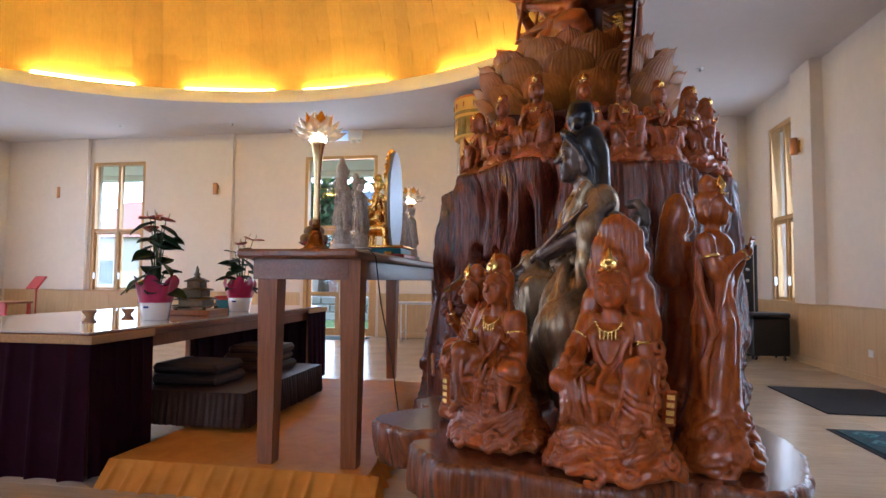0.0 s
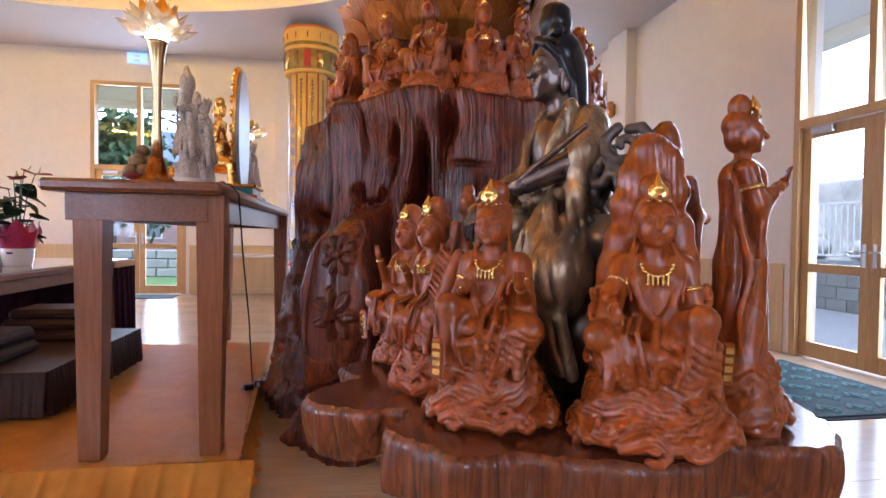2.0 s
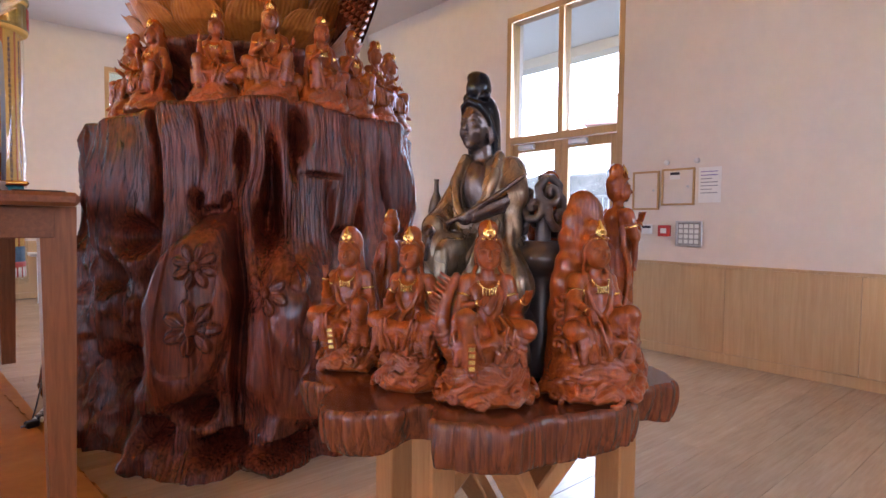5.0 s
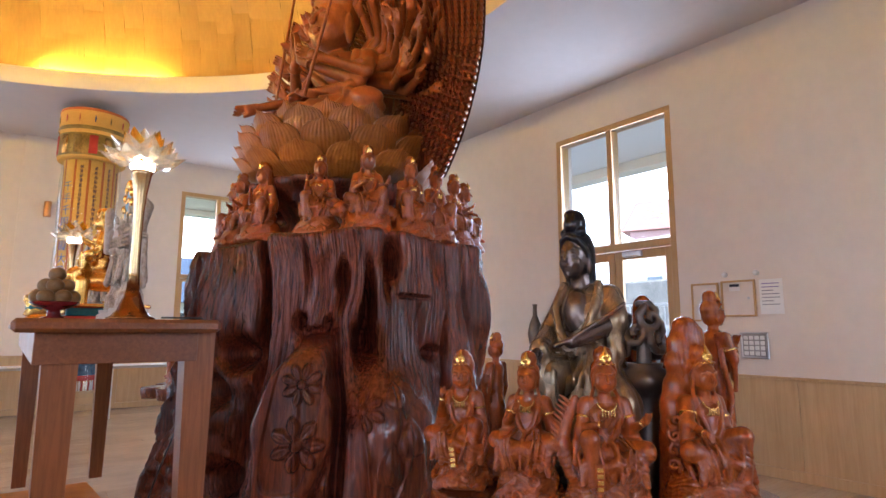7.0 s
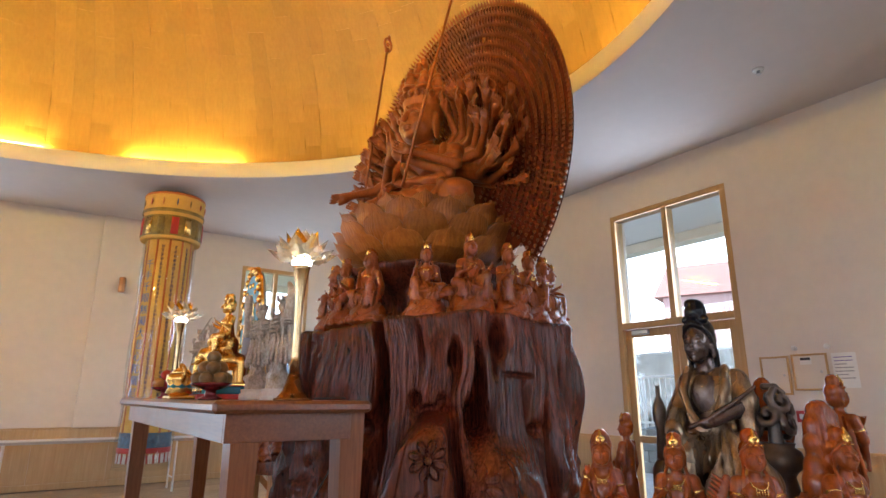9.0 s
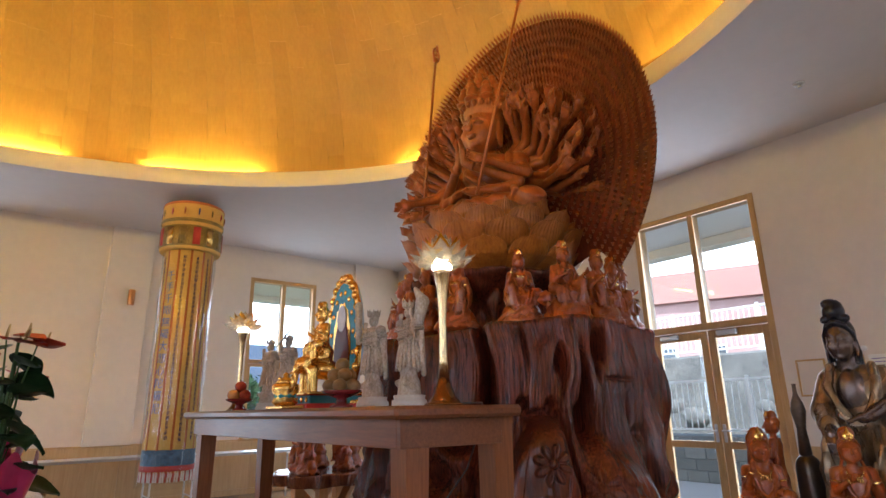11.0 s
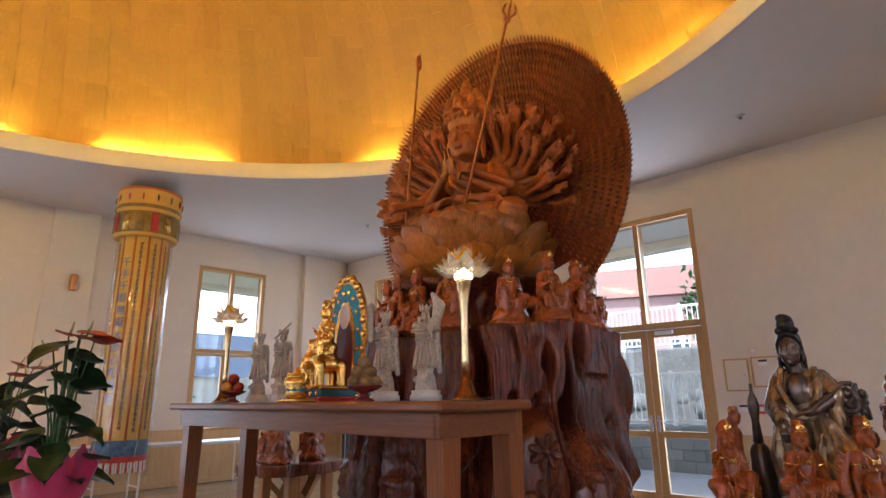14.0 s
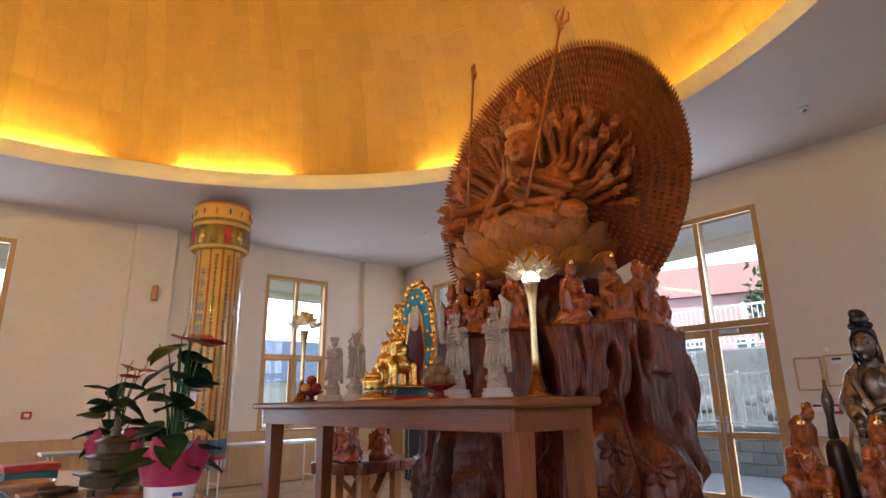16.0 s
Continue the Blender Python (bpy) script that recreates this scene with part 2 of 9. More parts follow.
        fs += [tuple(range(n))[::-1], tuple((len(pts) - 1) * n + i for i in range(n))]
        return self.add(vs, fs, True)

    def ball(self, c, r, n=14, m=9, s=(1, 1, 1), mtx=None):
        prof = [(max(1e-4, r * math.sin(math.pi * j / m)), -r * math.cos(math.pi * j / m)) for j in range(m + 1)]
        vs, fs = [], []
        for pr, pz in prof:
            for i in range(n):
                a = 2 * math.pi * i / n
                vs.append(Vector((pr * math.cos(a) * s[0], pr * math.sin(a) * s[1], pz * s[2])))
        for j in range(m):
            for i in range(n):
                k = (i + 1) % n
                fs.append((j * n + i, j * n + k, (j + 1) * n + k, (j + 1) * n + i))
        if mtx is not None:
            vs = [mtx @ p for p in vs]
        return self.add([p + Vector(c) for p in vs], fs, True)

    def mesh(self, name, *mats):
        me = bpy.data.meshes.new(name)
        me.from_pydata(self.v, [], self.f)
        for m in mats:
            me.materials.append(m)
        me.polygons.foreach_set("material_index", self.m)
        me.polygons.foreach_set("use_smooth", self.smooth)
        me.update()
        return me


def part(name, geo, mats, parent=None, label="", mtx=None):
    """Links a mesh as one object, under a thing or a part where given."""
    mats = mats if isinstance(mats, (list, tuple)) else [mats]
    me = geo.mesh(name, *mats) if isinstance(geo, Geo) else geo
    ob = new(name, me)
    if parent is not None:
        ob.parent = parent
    if mtx is not None:
        ob.matrix_basis = mtx
    if label:
        ob["label"] = label
    return ob


def thing(name, label, category, group="", mtx=None, kind=""):
    ob = new(name)
    ob.empty_display_size = 0.1
    if mtx is not None:
        ob.matrix_basis = mtx
    return tagged(ob, label, category, group, kind)


def solo(name, geo, mats, label, category, group="", kind="", mtx=None):
    return tagged(part(name, geo, mats, None, "", mtx), label, category, group, kind)


# ---- carved solids: smooth union of round cones and ellipsoids, skinned by surface nets ----
def skin(name, prims, cell, mats, ripple=None):
    """prims: ("c", a, b, ra, rb, blend, slot) or ("e", centre, radii, blend, slot[, turn]); each adds to one smooth solid."""
    lo, hi = np.full(3, 1e9), np.full(3, -1e9)
    for p in prims:
        if p[0] == "c":
            a, b, r = np.array(p[1]), np.array(p[2]), max(p[3], p[4])
            lo, hi = np.minimum(lo, np.minimum(a, b) - r), np.maximum(hi, np.maximum(a, b) + r)
        else:
            c, r = np.array(p[1]), max(p[2])
            r = np.array(p[2]) if len(p) < 6 else np.full(3, r)
            lo, hi = np.minimum(lo, c - r), np.maximum(hi, c + r)
    lo, hi = lo - 3 * cell, hi + 3 * cell
    n = np.ceil((hi - lo) / cell).astype(int) + 1
    D = np.full(n, 1.0, np.float32)
    best, slot = np.full(n, 1e3, np.float32), np.zeros(n, np.int8)
    ax = [lo[k] + cell * np.arange(n[k]) for k in range(3)]
    for p in prims:
        if p[0] == "c":
            a, b, ra, rb, kk, sl = np.array(p[1], float), np.array(p[2], float), p[3], p[4], p[5], p[6]
            r = max(ra, rb)
            l, h = np.minimum(a, b) - r, np.maximum(a, b) + r
        else:
            c, rad, kk, sl = np.array(p[1], float), np.array(p[2], float), p[3], p[4]
            big = rad if len(p) < 6 else np.full(3, rad.max())
            l, h = c - big, c + big
        mg = kk + 3 * cell
        i0 = np.maximum(0, np.floor((l - mg - lo) / cell).astype(int))
        i1 = np.minimum(n, np.ceil((h + mg - lo) / cell).astype(int) + 1)
        s = tuple(slice(i0[k], i1[k]) for k in range(3))
        X, Y, Z = np.meshgrid(*(ax[k][s[k]] for k in range(3)), indexing="ij")
        P = np.stack((X, Y, Z), -1)
        if p[0] == "c":
            ab = b - a
            t = np.clip(((P - a) @ ab) / max(1e-9, ab @ ab), 0, 1)
            d = np.linalg.norm(P - a - t[..., None] * ab, axis=-1) - (ra + (rb - ra) * t)
        else:
            q = P - c
            if len(p) > 5:
                q = q @ np.array(Euler([radians(v) for v in p[5]]).to_matrix())
            k0 = np.linalg.norm(q / rad, axis=-1)
            k1 = np.linalg.norm(q / (rad * rad), axis=-1)
            d = k0 * (k0 - 1) / np.maximum(k1, 1e-6)
        d = d.astype(np.float32)
        old = D[s]
        if kk > 0:
            hh = np.clip(0.5 + 0.5 * (old - d) / kk, 0, 1)
            D[s] = old + (d - old) * hh - kk * hh * (1 - hh)
        else:
            D[s] = np.minimum(old, d)
        near = d < best[s] - (0.004 if sl == 0 else 0)
        bs, ss = best[s], slot[s]
        bs[near], ss[near] = d[near], sl
    if ripple is not None:
        w = np.nonzero((np.abs(D) < 4 * cell) & (slot == 0))
        D[w] += ripple(ax[0][w[0]], ax[1][w[1]], ax[2][w[2]]).astype(np.float32)
    ins = D < 0
    nx, ny, nz = n
    cnt = np.zeros((nx - 1, ny - 1, nz - 1), np.int8)
    for i in (0, 1):
        for j in (0, 1):
            for k in (0, 1):
                cnt += ins[i:nx - 1 + i, j:ny - 1 + j, k:nz - 1 + k]
    act = (cnt > 0) & (cnt < 8)
    idx = np.full(act.shape, -1, np.int64)
    cells = np.argwhere(act)
    idx[act] = np.arange(len(cells))
    pos, wt = np.zeros((len(cells), 3)), np.zeros(len(cells))
    for a in range(3):
        for u in (0, 1):
            for w in (0, 1):
                o = [0, 0, 0]
                o[(a + 1) % 3], o[(a + 2) % 3] = u, w
                c0 = cells + o
                c1 = c0.copy()
                c1[:, a] += 1
                d0, d1 = D[tuple(c0.T)], D[tuple(c1.T)]
                cr = (d0 < 0) != (d1 < 0)
                t = d0 / np.where(np.abs(d0 - d1) < 1e-9, 1, d0 - d1)
                q = c0.astype(float)
                q[:, a] += t
                pos[cr] += q[cr]
                wt[cr] += 1
    verts = pos / wt[:, None] * cell + lo
    vslot = slot[tuple(cells.T)]
    quads = []
    for a in range(3):
        u, w = (a + 1) % 3, (a + 2) % 3
        s0, s1 = [slice(None)] * 3, [slice(None)] * 3
        s0[a], s1[a] = slice(0, -1), slice(1, None)
        A, B = ins[tuple(s0)], ins[tuple(s1)]
        for flip in (False, True):
            e = np.argwhere((A & ~B) if not flip else (~A & B))
            e = e[(e[:, u] > 0) & (e[:, w] > 0) & (e[:, u] < n[u] - 1) & (e[:, w] < n[w] - 1)]
            q = []
            for du, dw in ((-1, -1), (0, -1), (0, 0), (-1, 0)):
                c = e.copy()
                c[:, u] += du
                c[:, w] += dw
                q.append(idx[tuple(c.T)])
            q = np.stack(q, 1)
            quads.append(q[:, ::-1] if flip else q)
    quads = np.concatenate(quads)
    quads = quads[(quads >= 0).all(1)]
    me = bpy.data.meshes.new(name)
    me.vertices.add(len(verts))
    me.vertices.foreach_set("co", verts.ravel())
    me.loops.add(quads.size)
    me.loops.foreach_set("vertex_index", quads.ravel().astype(np.int32))
    me.polygons.add(len(quads))
    me.polygons.foreach_set("loop_start", np.arange(0, quads.size, 4, dtype=np.int32))
    for m in mats:
        me.materials.append(m)
    me.polygons.foreach_set("material_index", vslot[quads].min(1).astype(np.int32))
    me.polygons.foreach_set("use_smooth", np.ones(len(quads), bool))
    me.update(calc_edges=True)
    me.validate()
    return me

# ---- the hall ----
def wall(name, axis, at, thick, a0, a1, openings, mat, label):
    """A wall along axis ('x' or 'y') whose room face lies at 'at', pierced by openings (a0, a1, z0, z1)."""
    g = Geo()
    cuts = sorted({a0, a1, *[o[0] for o in openings], *[o[1] for o in openings]})
    lo, hi = min(at, at + thick), max(at, at + thick)
    for p, q in zip(cuts, cuts[1:]):
        holes = [o for o in openings if o[0] <= p and o[1] >= q]
        zs = [(0, H + 0.5)]
        for o in holes:
            zs = [(0, o[2]), (o[3], H + 0.5)] if o[2] > 0.01 else [(o[3], H + 0.5)]
        for z0, z1 in zs:
            if axis == "x":
                g.box(p, q, lo, hi, z0, z1, 0.0005)
            else:
                g.box(lo, hi, p, q, z0, z1, 0.0005)
    return solo(name, g, mat, label, "wall", kind="structure")


N_OPEN = [(-8.94, -7.66, SILL, HEAD), (-4.0, -2.46, 0.0, HEAD), (1.31, 2.6, SILL, HEAD)]
E_OPEN = [(3.81, 5.4, 0.0, HEAD), (9.15, 10.22, SILL, HEAD)]
S_OPEN = [(-8.94, -7.66, SILL, HEAD), (-4.0, -2.46, SILL, HEAD), (1.31, 2.6, SILL, HEAD)]
W_OPEN = [(-0.3, 1.3, SILL, HEAD), (3.7, 5.3, 0.0, HEAD), (7.7, 9.3, SILL, HEAD)]
wall("wall_north", "x", Y1, 0.3, X0 - 0.3, X1 + 0.3, N_OPEN, WALL, "warm white plastered wall with tall windows")
wall("wall_south", "x", Y0, -0.3, X0 - 0.3, X1 + 0.3, S_OPEN, WALL, "warm white plastered wall with tall windows")
wall("wall_east", "y", X1, 0.3, Y0, Y1, E_OPEN, WALL, "warm white plastered wall with glazed double door")
wall("wall_west", "y", X0, -0.3, Y0, Y1, W_OPEN, WALL, "warm white plastered wall with tall windows")

# pilasters that step out of the walls
for i, (px, pw) in enumerate(((-5.9, 0.66), (-9.35, 0.7), (-0.65, 0.62), (3.85, 0.9))):
    g = Geo().box(px - pw / 2, px + pw / 2, Y1 - 0.1, Y1 - 0.001, DADO, H - 0.001, 0.004)
    solo("pilaster_%d" % (i + 1), g, WALL, "shallow white plastered wall pilaster", "pilaster", kind="structure")
g = Geo().box(X1 - 0.16, X1 - 0.001, 8.42, 9.02, DADO, H - 0.001, 0.004)
solo("pilaster_5", g, WALL, "shallow white plastered wall pilaster", "pilaster", kind="structure")


def dado(name, axis, at, side, a0, a1, gaps, step=0.92):
    """Wooden panels along the foot of a wall, with a cap rail and a skirting."""
    root = thing(name, "light maple veneer wainscot with skirting board", "wainscot", kind="structure")
    runs, p = [], a0
    for g0, g1 in sorted(gaps):
        runs.append((p, g0))
        p = g1
    runs.append((p, a1))

    def bar(nm, u0, u1, t0, t1, z0, z1, b=0.003):
        d0, d1 = sorted((at + side * t0, at + side * t1))
        g = Geo()
        g.box(u0, u1, d0, d1, z0, z1, b) if axis == "x" else g.box(d0, d1, u0, u1, z0, z1, b)
        part(nm, g, MAPLE, root)
    for u0, u1 in runs:
        k = max(1, round((u1 - u0) / step))
        w = (u1 - u0) / k
        for i in range(k):
            bar("panel", u0 + i * w + 0.0015, u0 + (i + 1) * w - 0.0015, 0.001, 0.016, 0.09, DADO - 0.022, 0.0025)
        bar("cap_rail", u0, u1, 0.001, 0.03, DADO - 0.02, DADO + 0.005)
        bar("skirting", u0, u1, 0.001, 0.024, 0.0, 0.088)
    return root


dado("wainscot_north", "x", Y1, -1, X0 + 0.05, X1 - 0.04, [(-4.06, -2.4)])
dado("wainscot_east", "y", X1, -1, Y0 + 0.05, Y1 - 0.04, [(3.75, 5.46)])
dado("wainscot_south", "x", Y0, 1, X0 + 0.05, X1 - 0.04, [])
dado("wainscot_west", "y", X0, 1, Y0 + 0.05, Y1 - 0.04, [(3.64, 5.36)])


def glass_mat(name="window_glass", gloss=0.03, rough=0.02):
    m = bpy.data.materials.new(name)
    m.use_nodes = True
    t = m.node_tree
    t.nodes.clear()
    out, mx = t.nodes.new("ShaderNodeOutputMaterial"), t.nodes.new("ShaderNodeMixShader")
    tr, gl, lw = t.nodes.new("ShaderNodeBsdfTransparent"), t.nodes.new("ShaderNodeBsdfGlossy"), t.nodes.new("ShaderNodeLayerWeight")
    pw, fr = t.nodes.new("ShaderNodeMath"), t.nodes.new("ShaderNodeMath")
    pw.operation, fr.operation = "POWER", "MULTIPLY_ADD"
    lw.inputs["Blend"].default_value = 0.5
    link(t, lw.outputs["Facing"], pw.inputs[0])
    pw.inputs[1].default_value, fr.inputs[1].default_value, fr.inputs[2].default_value = 4.0, 0.5, gloss
    link(t, pw.outputs[0], fr.inputs[0])
    gl.inputs["Roughness"].default_value = rough
    tr.inputs[0].default_value = (0.93, 0.96, 0.96, 1)
    link(t, fr.outputs[0], mx.inputs[0])
    link(t, tr.outputs[0], mx.inputs[1])
    link(t, gl.outputs[0], mx.inputs[2])
    link(t, mx.outputs[0], out.inputs[0])
    return m


PANE = glass_mat()


def pane(parent, x0, x1, z0, z1, y=0.0):
    ob = part("pane", Geo().box(x0, x1, y - 0.004, y + 0.004, z0, z1, 0.001), PANE, parent)
    ob.visible_shadow = False
    return ob


def bar(parent, nm, x0, x1, y0, y1, z0, z1, mat=None, b=0.004, label=""):
    return part(nm, Geo().box(x0, x1, y0, y1, z0, z1, b), mat or FRAMEW, parent, label)


def window(name, w, mtx, blind=True):
    """Four-light window in local axes: x along the wall from 0 to w, y outwards, z up."""
    r = thing(name, "oak-framed four-pane window with casements below", "window", mtx=mtx, kind="structure")
    F, z0, z1 = 0.07, SILL, HEAD
    bar(r, "window_sill", -0.03, w + 0.03, -0.06, 0.14, z0 - 0.002, z0 + 0.03)
    bar(r, "window_frame", 0.001, F, -0.02, 0.12, z0 + 0.03, z1 - F)
    bar(r, "window_frame", w - F, w - 0.001, -0.02, 0.12, z0 + 0.03, z1 - F)
    bar(r, "window_frame", 0.001, w - 0.001, -0.02, 0.12, z1 - F, z1 - 0.001)
    bar(r, "mullion", w / 2 - 0.035, w / 2 + 0.035, -0.01, 0.11, z0 + 0.03, z1 - F)
    for x0, x1 in ((F, w / 2 - 0.035), (w / 2 + 0.035, w - F)):
        bar(r, "transom", x0, x1, -0.01, 0.11, RAIL - 0.035, RAIL + 0.035)
        pane(r, x0, x1, RAIL + 0.035, z1 - F, 0.05)
        c = bar(r, "casement", x0 + 0.002, x0 + 0.045, 0.02, 0.07, z0 + 0.035, RAIL - 0.04)
        bar(r, "casement", x1 - 0.045, x1 - 0.002, 0.02, 0.07, z0 + 0.035, RAIL - 0.04)
        bar(r, "casement", x0 + 0.045, x1 - 0.045, 0.02, 0.07, z0 + 0.035, z0 + 0.08)
        bar(r, "casement", x0 + 0.045, x1 - 0.045, 0.02, 0.07, RAIL - 0.085, RAIL - 0.04)
        pane(r, x0 + 0.045, x1 - 0.045, z0 + 0.08, RAIL - 0.085, 0.05)
        bar(c, "window_handle", x0 + 0.012, x0 + 0.03, -0.03, 0.02, 1.1, 1.24, STEEL, label="steel casement handle")
    return r


def glazed_door(name, w, mtx, label):
    """Double door with a tall two-pane light over it."""
    r = thing(name, label, "door", mtx=mtx, kind="structure")
    F, z1, tr = 0.07, HEAD, RAIL
    bar(r, "door_frame", 0.001, F, -0.03, 0.13, 0, z1 - F)
    bar(r, "door_frame", w - F, w - 0.001, -0.03, 0.13, 0, z1 - F)
    bar(r, "door_frame", 0.001, w - 0.001, -0.03, 0.13, z1 - F, z1 - 0.001)
    bar(r, "transom", F, w - F, -0.03, 0.13, tr - 0.01, tr + 0.07)
    bar(r, "mullion", w / 2 - 0.035, w / 2 + 0.035, -0.02, 0.12, tr + 0.07, z1 - F)
    pane(r, F, w / 2 - 0.035, tr + 0.07, z1 - F, 0.05)
    pane(r, w / 2 + 0.035, w - F, tr + 0.07, z1 - F, 0.05)
    for s in (0, 1):
        x0, x1 = (F + 0.004, w / 2 - 0.004) if s == 0 else (w / 2 + 0.004, w - F - 0.004)
        leaf = bar(r, "door_leaf", x0, x0 + 0.09, 0.02, 0.065, 0.01, tr - 0.015)
        bar(leaf, "stile", x1 - 0.09, x1, 0.02, 0.065, 0.01, tr - 0.015)
        bar(leaf, "rail", x0 + 0.09, x1 - 0.09, 0.02, 0.065, tr - 0.115, tr - 0.015)
        bar(leaf, "rail", x0 + 0.09, x1 - 0.09, 0.02, 0.065, 0.80, 0.88)
        bar(leaf, "rail", x0 + 0.09, x1 - 0.09, 0.02, 0.065, 0.01, 0.15)
        pane(leaf, x0 + 0.09, x1 - 0.09, 0.88, tr - 0.115, 0.04)
        pane(leaf, x0 + 0.09, x1 - 0.09, 0.15, 0.80, 0.04)
        hx = x1 - 0.045 if s == 0 else x0 + 0.045
        h = bar(leaf, "door_handle", hx - 0.018, hx + 0.018, 0.008, 0.02, 0.87, 1.07, STEEL, label="steel lever handle")
        hk = -1 if s == 0 else 1
        g = Geo().tube([(hx, 0.01, 1.0), (hx, -0.045, 1.0), (hx + hk * 0.02, -0.05, 1.0), (hx + hk * 0.11, -0.05, 1.0)], 0.009)
        part("lever", g, STEEL, h)
        bar(leaf, "door_closer", x0 + 0.12, x0 + 0.36, -0.03, 0.02, tr - 0.09, tr - 0.03, STEEL, 0.01, "grey metal door closer")
    return r


R90 = pose(0, 0, 0, 0, 0, 90)
window("window_1", 1.28, pose(-8.94, Y1 + 0.03, 0))
glazed_door("door_1", 1.54, pose(-4.0, Y1 + 0.03, 0), "oak-framed glazed double door to the lawn")
window("window_2", 1.29, pose(1.31, Y1 + 0.03, 0))
glazed_door("door_2", 1.59, pose(X1 + 0.03, 5.4, 0, 0, 0, -90), "oak-framed glazed double door to the terrace")
window("window_3", 1.07, pose(X1 + 0.03, 10.22, 0, 0, 0, -90))
for i, o in enumerate(S_OPEN):
    window("window_%d" % (i + 4), o[1] - o[0], pose(o[1], Y0 - 0.12, 0, 0, 0, 180))
window("window_7", 1.6, pose(X0 - 0.12, -0.3, 0, 0, 0, 90))
glazed_door("door_3", 1.6, pose(X0 - 0.12, 3.7, 0, 0, 0, 90), "oak-framed glazed double door")
window("window_8", 1.6, pose(X0 - 0.12, 7.7, 0, 0, 0, 90))

# ---- ceiling with an elliptic opening, and the boarded dome over it ----
def ell(k, a, da=0.0):
    return DOME_C[0] + (DOME_A + da) * math.cos(a), DOME_C[1] + (DOME_B + da) * math.sin(a)


g = Geo()
NS = 128
outer = []
for i in range(NS):
    a = 2 * math.pi * i / NS
    c, s = math.cos(a), math.sin(a)
    tx = (X1 - DOME_C[0]) / abs(c) if c > 0 else ((DOME_C[0] - X0) / abs(c) if c < -1e-9 else 1e9)
    ty = (Y1 - DOME_C[1]) / abs(s) if s > 1e-9 else ((DOME_C[1] - Y0) / abs(s) if s < -1e-9 else 1e9)
    k = min(tx, ty)
    outer.append((DOME_C[0] + k * c, DOME_C[1] + k * s, H))
corners = {(X0, Y0), (X0, Y1), (X1, Y0), (X1, Y1)}
for cx, cy in corners:
    j = min(range(NS), key=lambda q: (outer[q][0] - cx) ** 2 + (outer[q][1] - cy) ** 2)
    outer[j] = (cx, cy, H)
inner = [(*ell(0, 2 * math.pi * i / NS), H) for i in range(NS)]
vs = outer + inner + [(x, y, z + 0.45) for x, y, z in outer]
fs = [(i, NS + i, NS + (i + 1) % NS, (i + 1) % NS) for i in range(NS)]
fs += [(i, (i + 1) % NS, 2 * NS + (i + 1) % NS, 2 * NS + i) for i in range(NS)]
g.add(vs, fs)
solo("ceiling", g, CEIL, "flat pale grey plaster ceiling around the dome", "ceiling", kind="structure")

# rounded rim, cove floor behind it
g = Geo()
prof = [(0.0, 0.0), (-0.012, 0.02), (-0.012, 0.2), (0.0, 0.215), (0.05, 0.215), (0.06, 0.2), (0.06, 0.06), (0.62, 0.06)]
vs = []
for da, dz in prof:
    for i in range(NS):
        vs.append((*ell(0, 2 * math.pi * i / NS, da), H + dz))
fs = []
for j in range(len(prof) - 1):
    for i in range(NS):
        k = (i + 1) % NS
        fs.append((j * NS + i, j * NS + k, (j + 1) * NS + k, (j + 1) * NS + i))
g.add(vs, fs, True)
solo("dome_rim", g, RIM, "rounded cream plaster rim of the light cove", "rim", kind="structure")

# boards of the dome: three courses of narrow strips, each slightly proud or sunk
g = Geo()
rng = random.Random(4)
NB = 150
DOME_H = 4.6


def dome_at(a, u, out):
    """u from 0 at the foot to 1 near the crown."""
    th = u * math.radians(78)
    da = 0.55
    k = math.cos(th) ** 0.9
    return (DOME_C[0] + (DOME_A + da + out) * math.cos(a) * k, DOME_C[1] + (DOME_B + da + out) * math.sin(a) * k, H + 0.06 + DOME_H * math.sin(th))


for i in range(NB):
    cutA, cutB = rng.uniform(0.3, 0.5), rng.uniform(0.62, 0.85)
    for u0, u1 in ((0, cutA), (cutA, cutB), (cutB, 1.0)):
        out = rng.uniform(-0.0015, 0.0015)
        a0, a1 = 2 * math.pi * (i + 0.0015) / NB, 2 * math.pi * (i + 0.9985) / NB
        n = 5
        vs, fs = [], []
        for j in range(n + 1):
            u = u0 + 0.0002 + (u1 - u0 - 0.0004) * j / n
            vs += [dome_at(a0, u, out), dome_at(a1, u, out), dome_at(a0, u, out + 0.02), dome_at(a1, u, out + 0.02)]
        for j in range(n):
            b = j * 4
            fs += [(b, b + 1, b + 5, b + 4), (b, b + 4, b + 6, b + 2), (b + 1, b + 3, b + 7, b + 5)]
        g.add(vs, fs)
g.slot = 1
vs, fs = [], []
for j in range(9):
    for i in range(64):
        vs.append(dome_at(2 * math.pi * i / 64, j / 8, 0.06))
for j in range(8):
    for i in range(64):
        fs.append((j * 64 + i, j * 64 + (i + 1) % 64, (j + 1) * 64 + (i + 1) % 64, (j + 1) * 64 + i))
fs.append(tuple(8 * 64 + i for i in range(64)))
g.add(vs, fs)
solo("dome_ceiling", g, [DOMEW, FRAMEW], "orange-stained timber board dome ceiling", "dome", kind="structure")


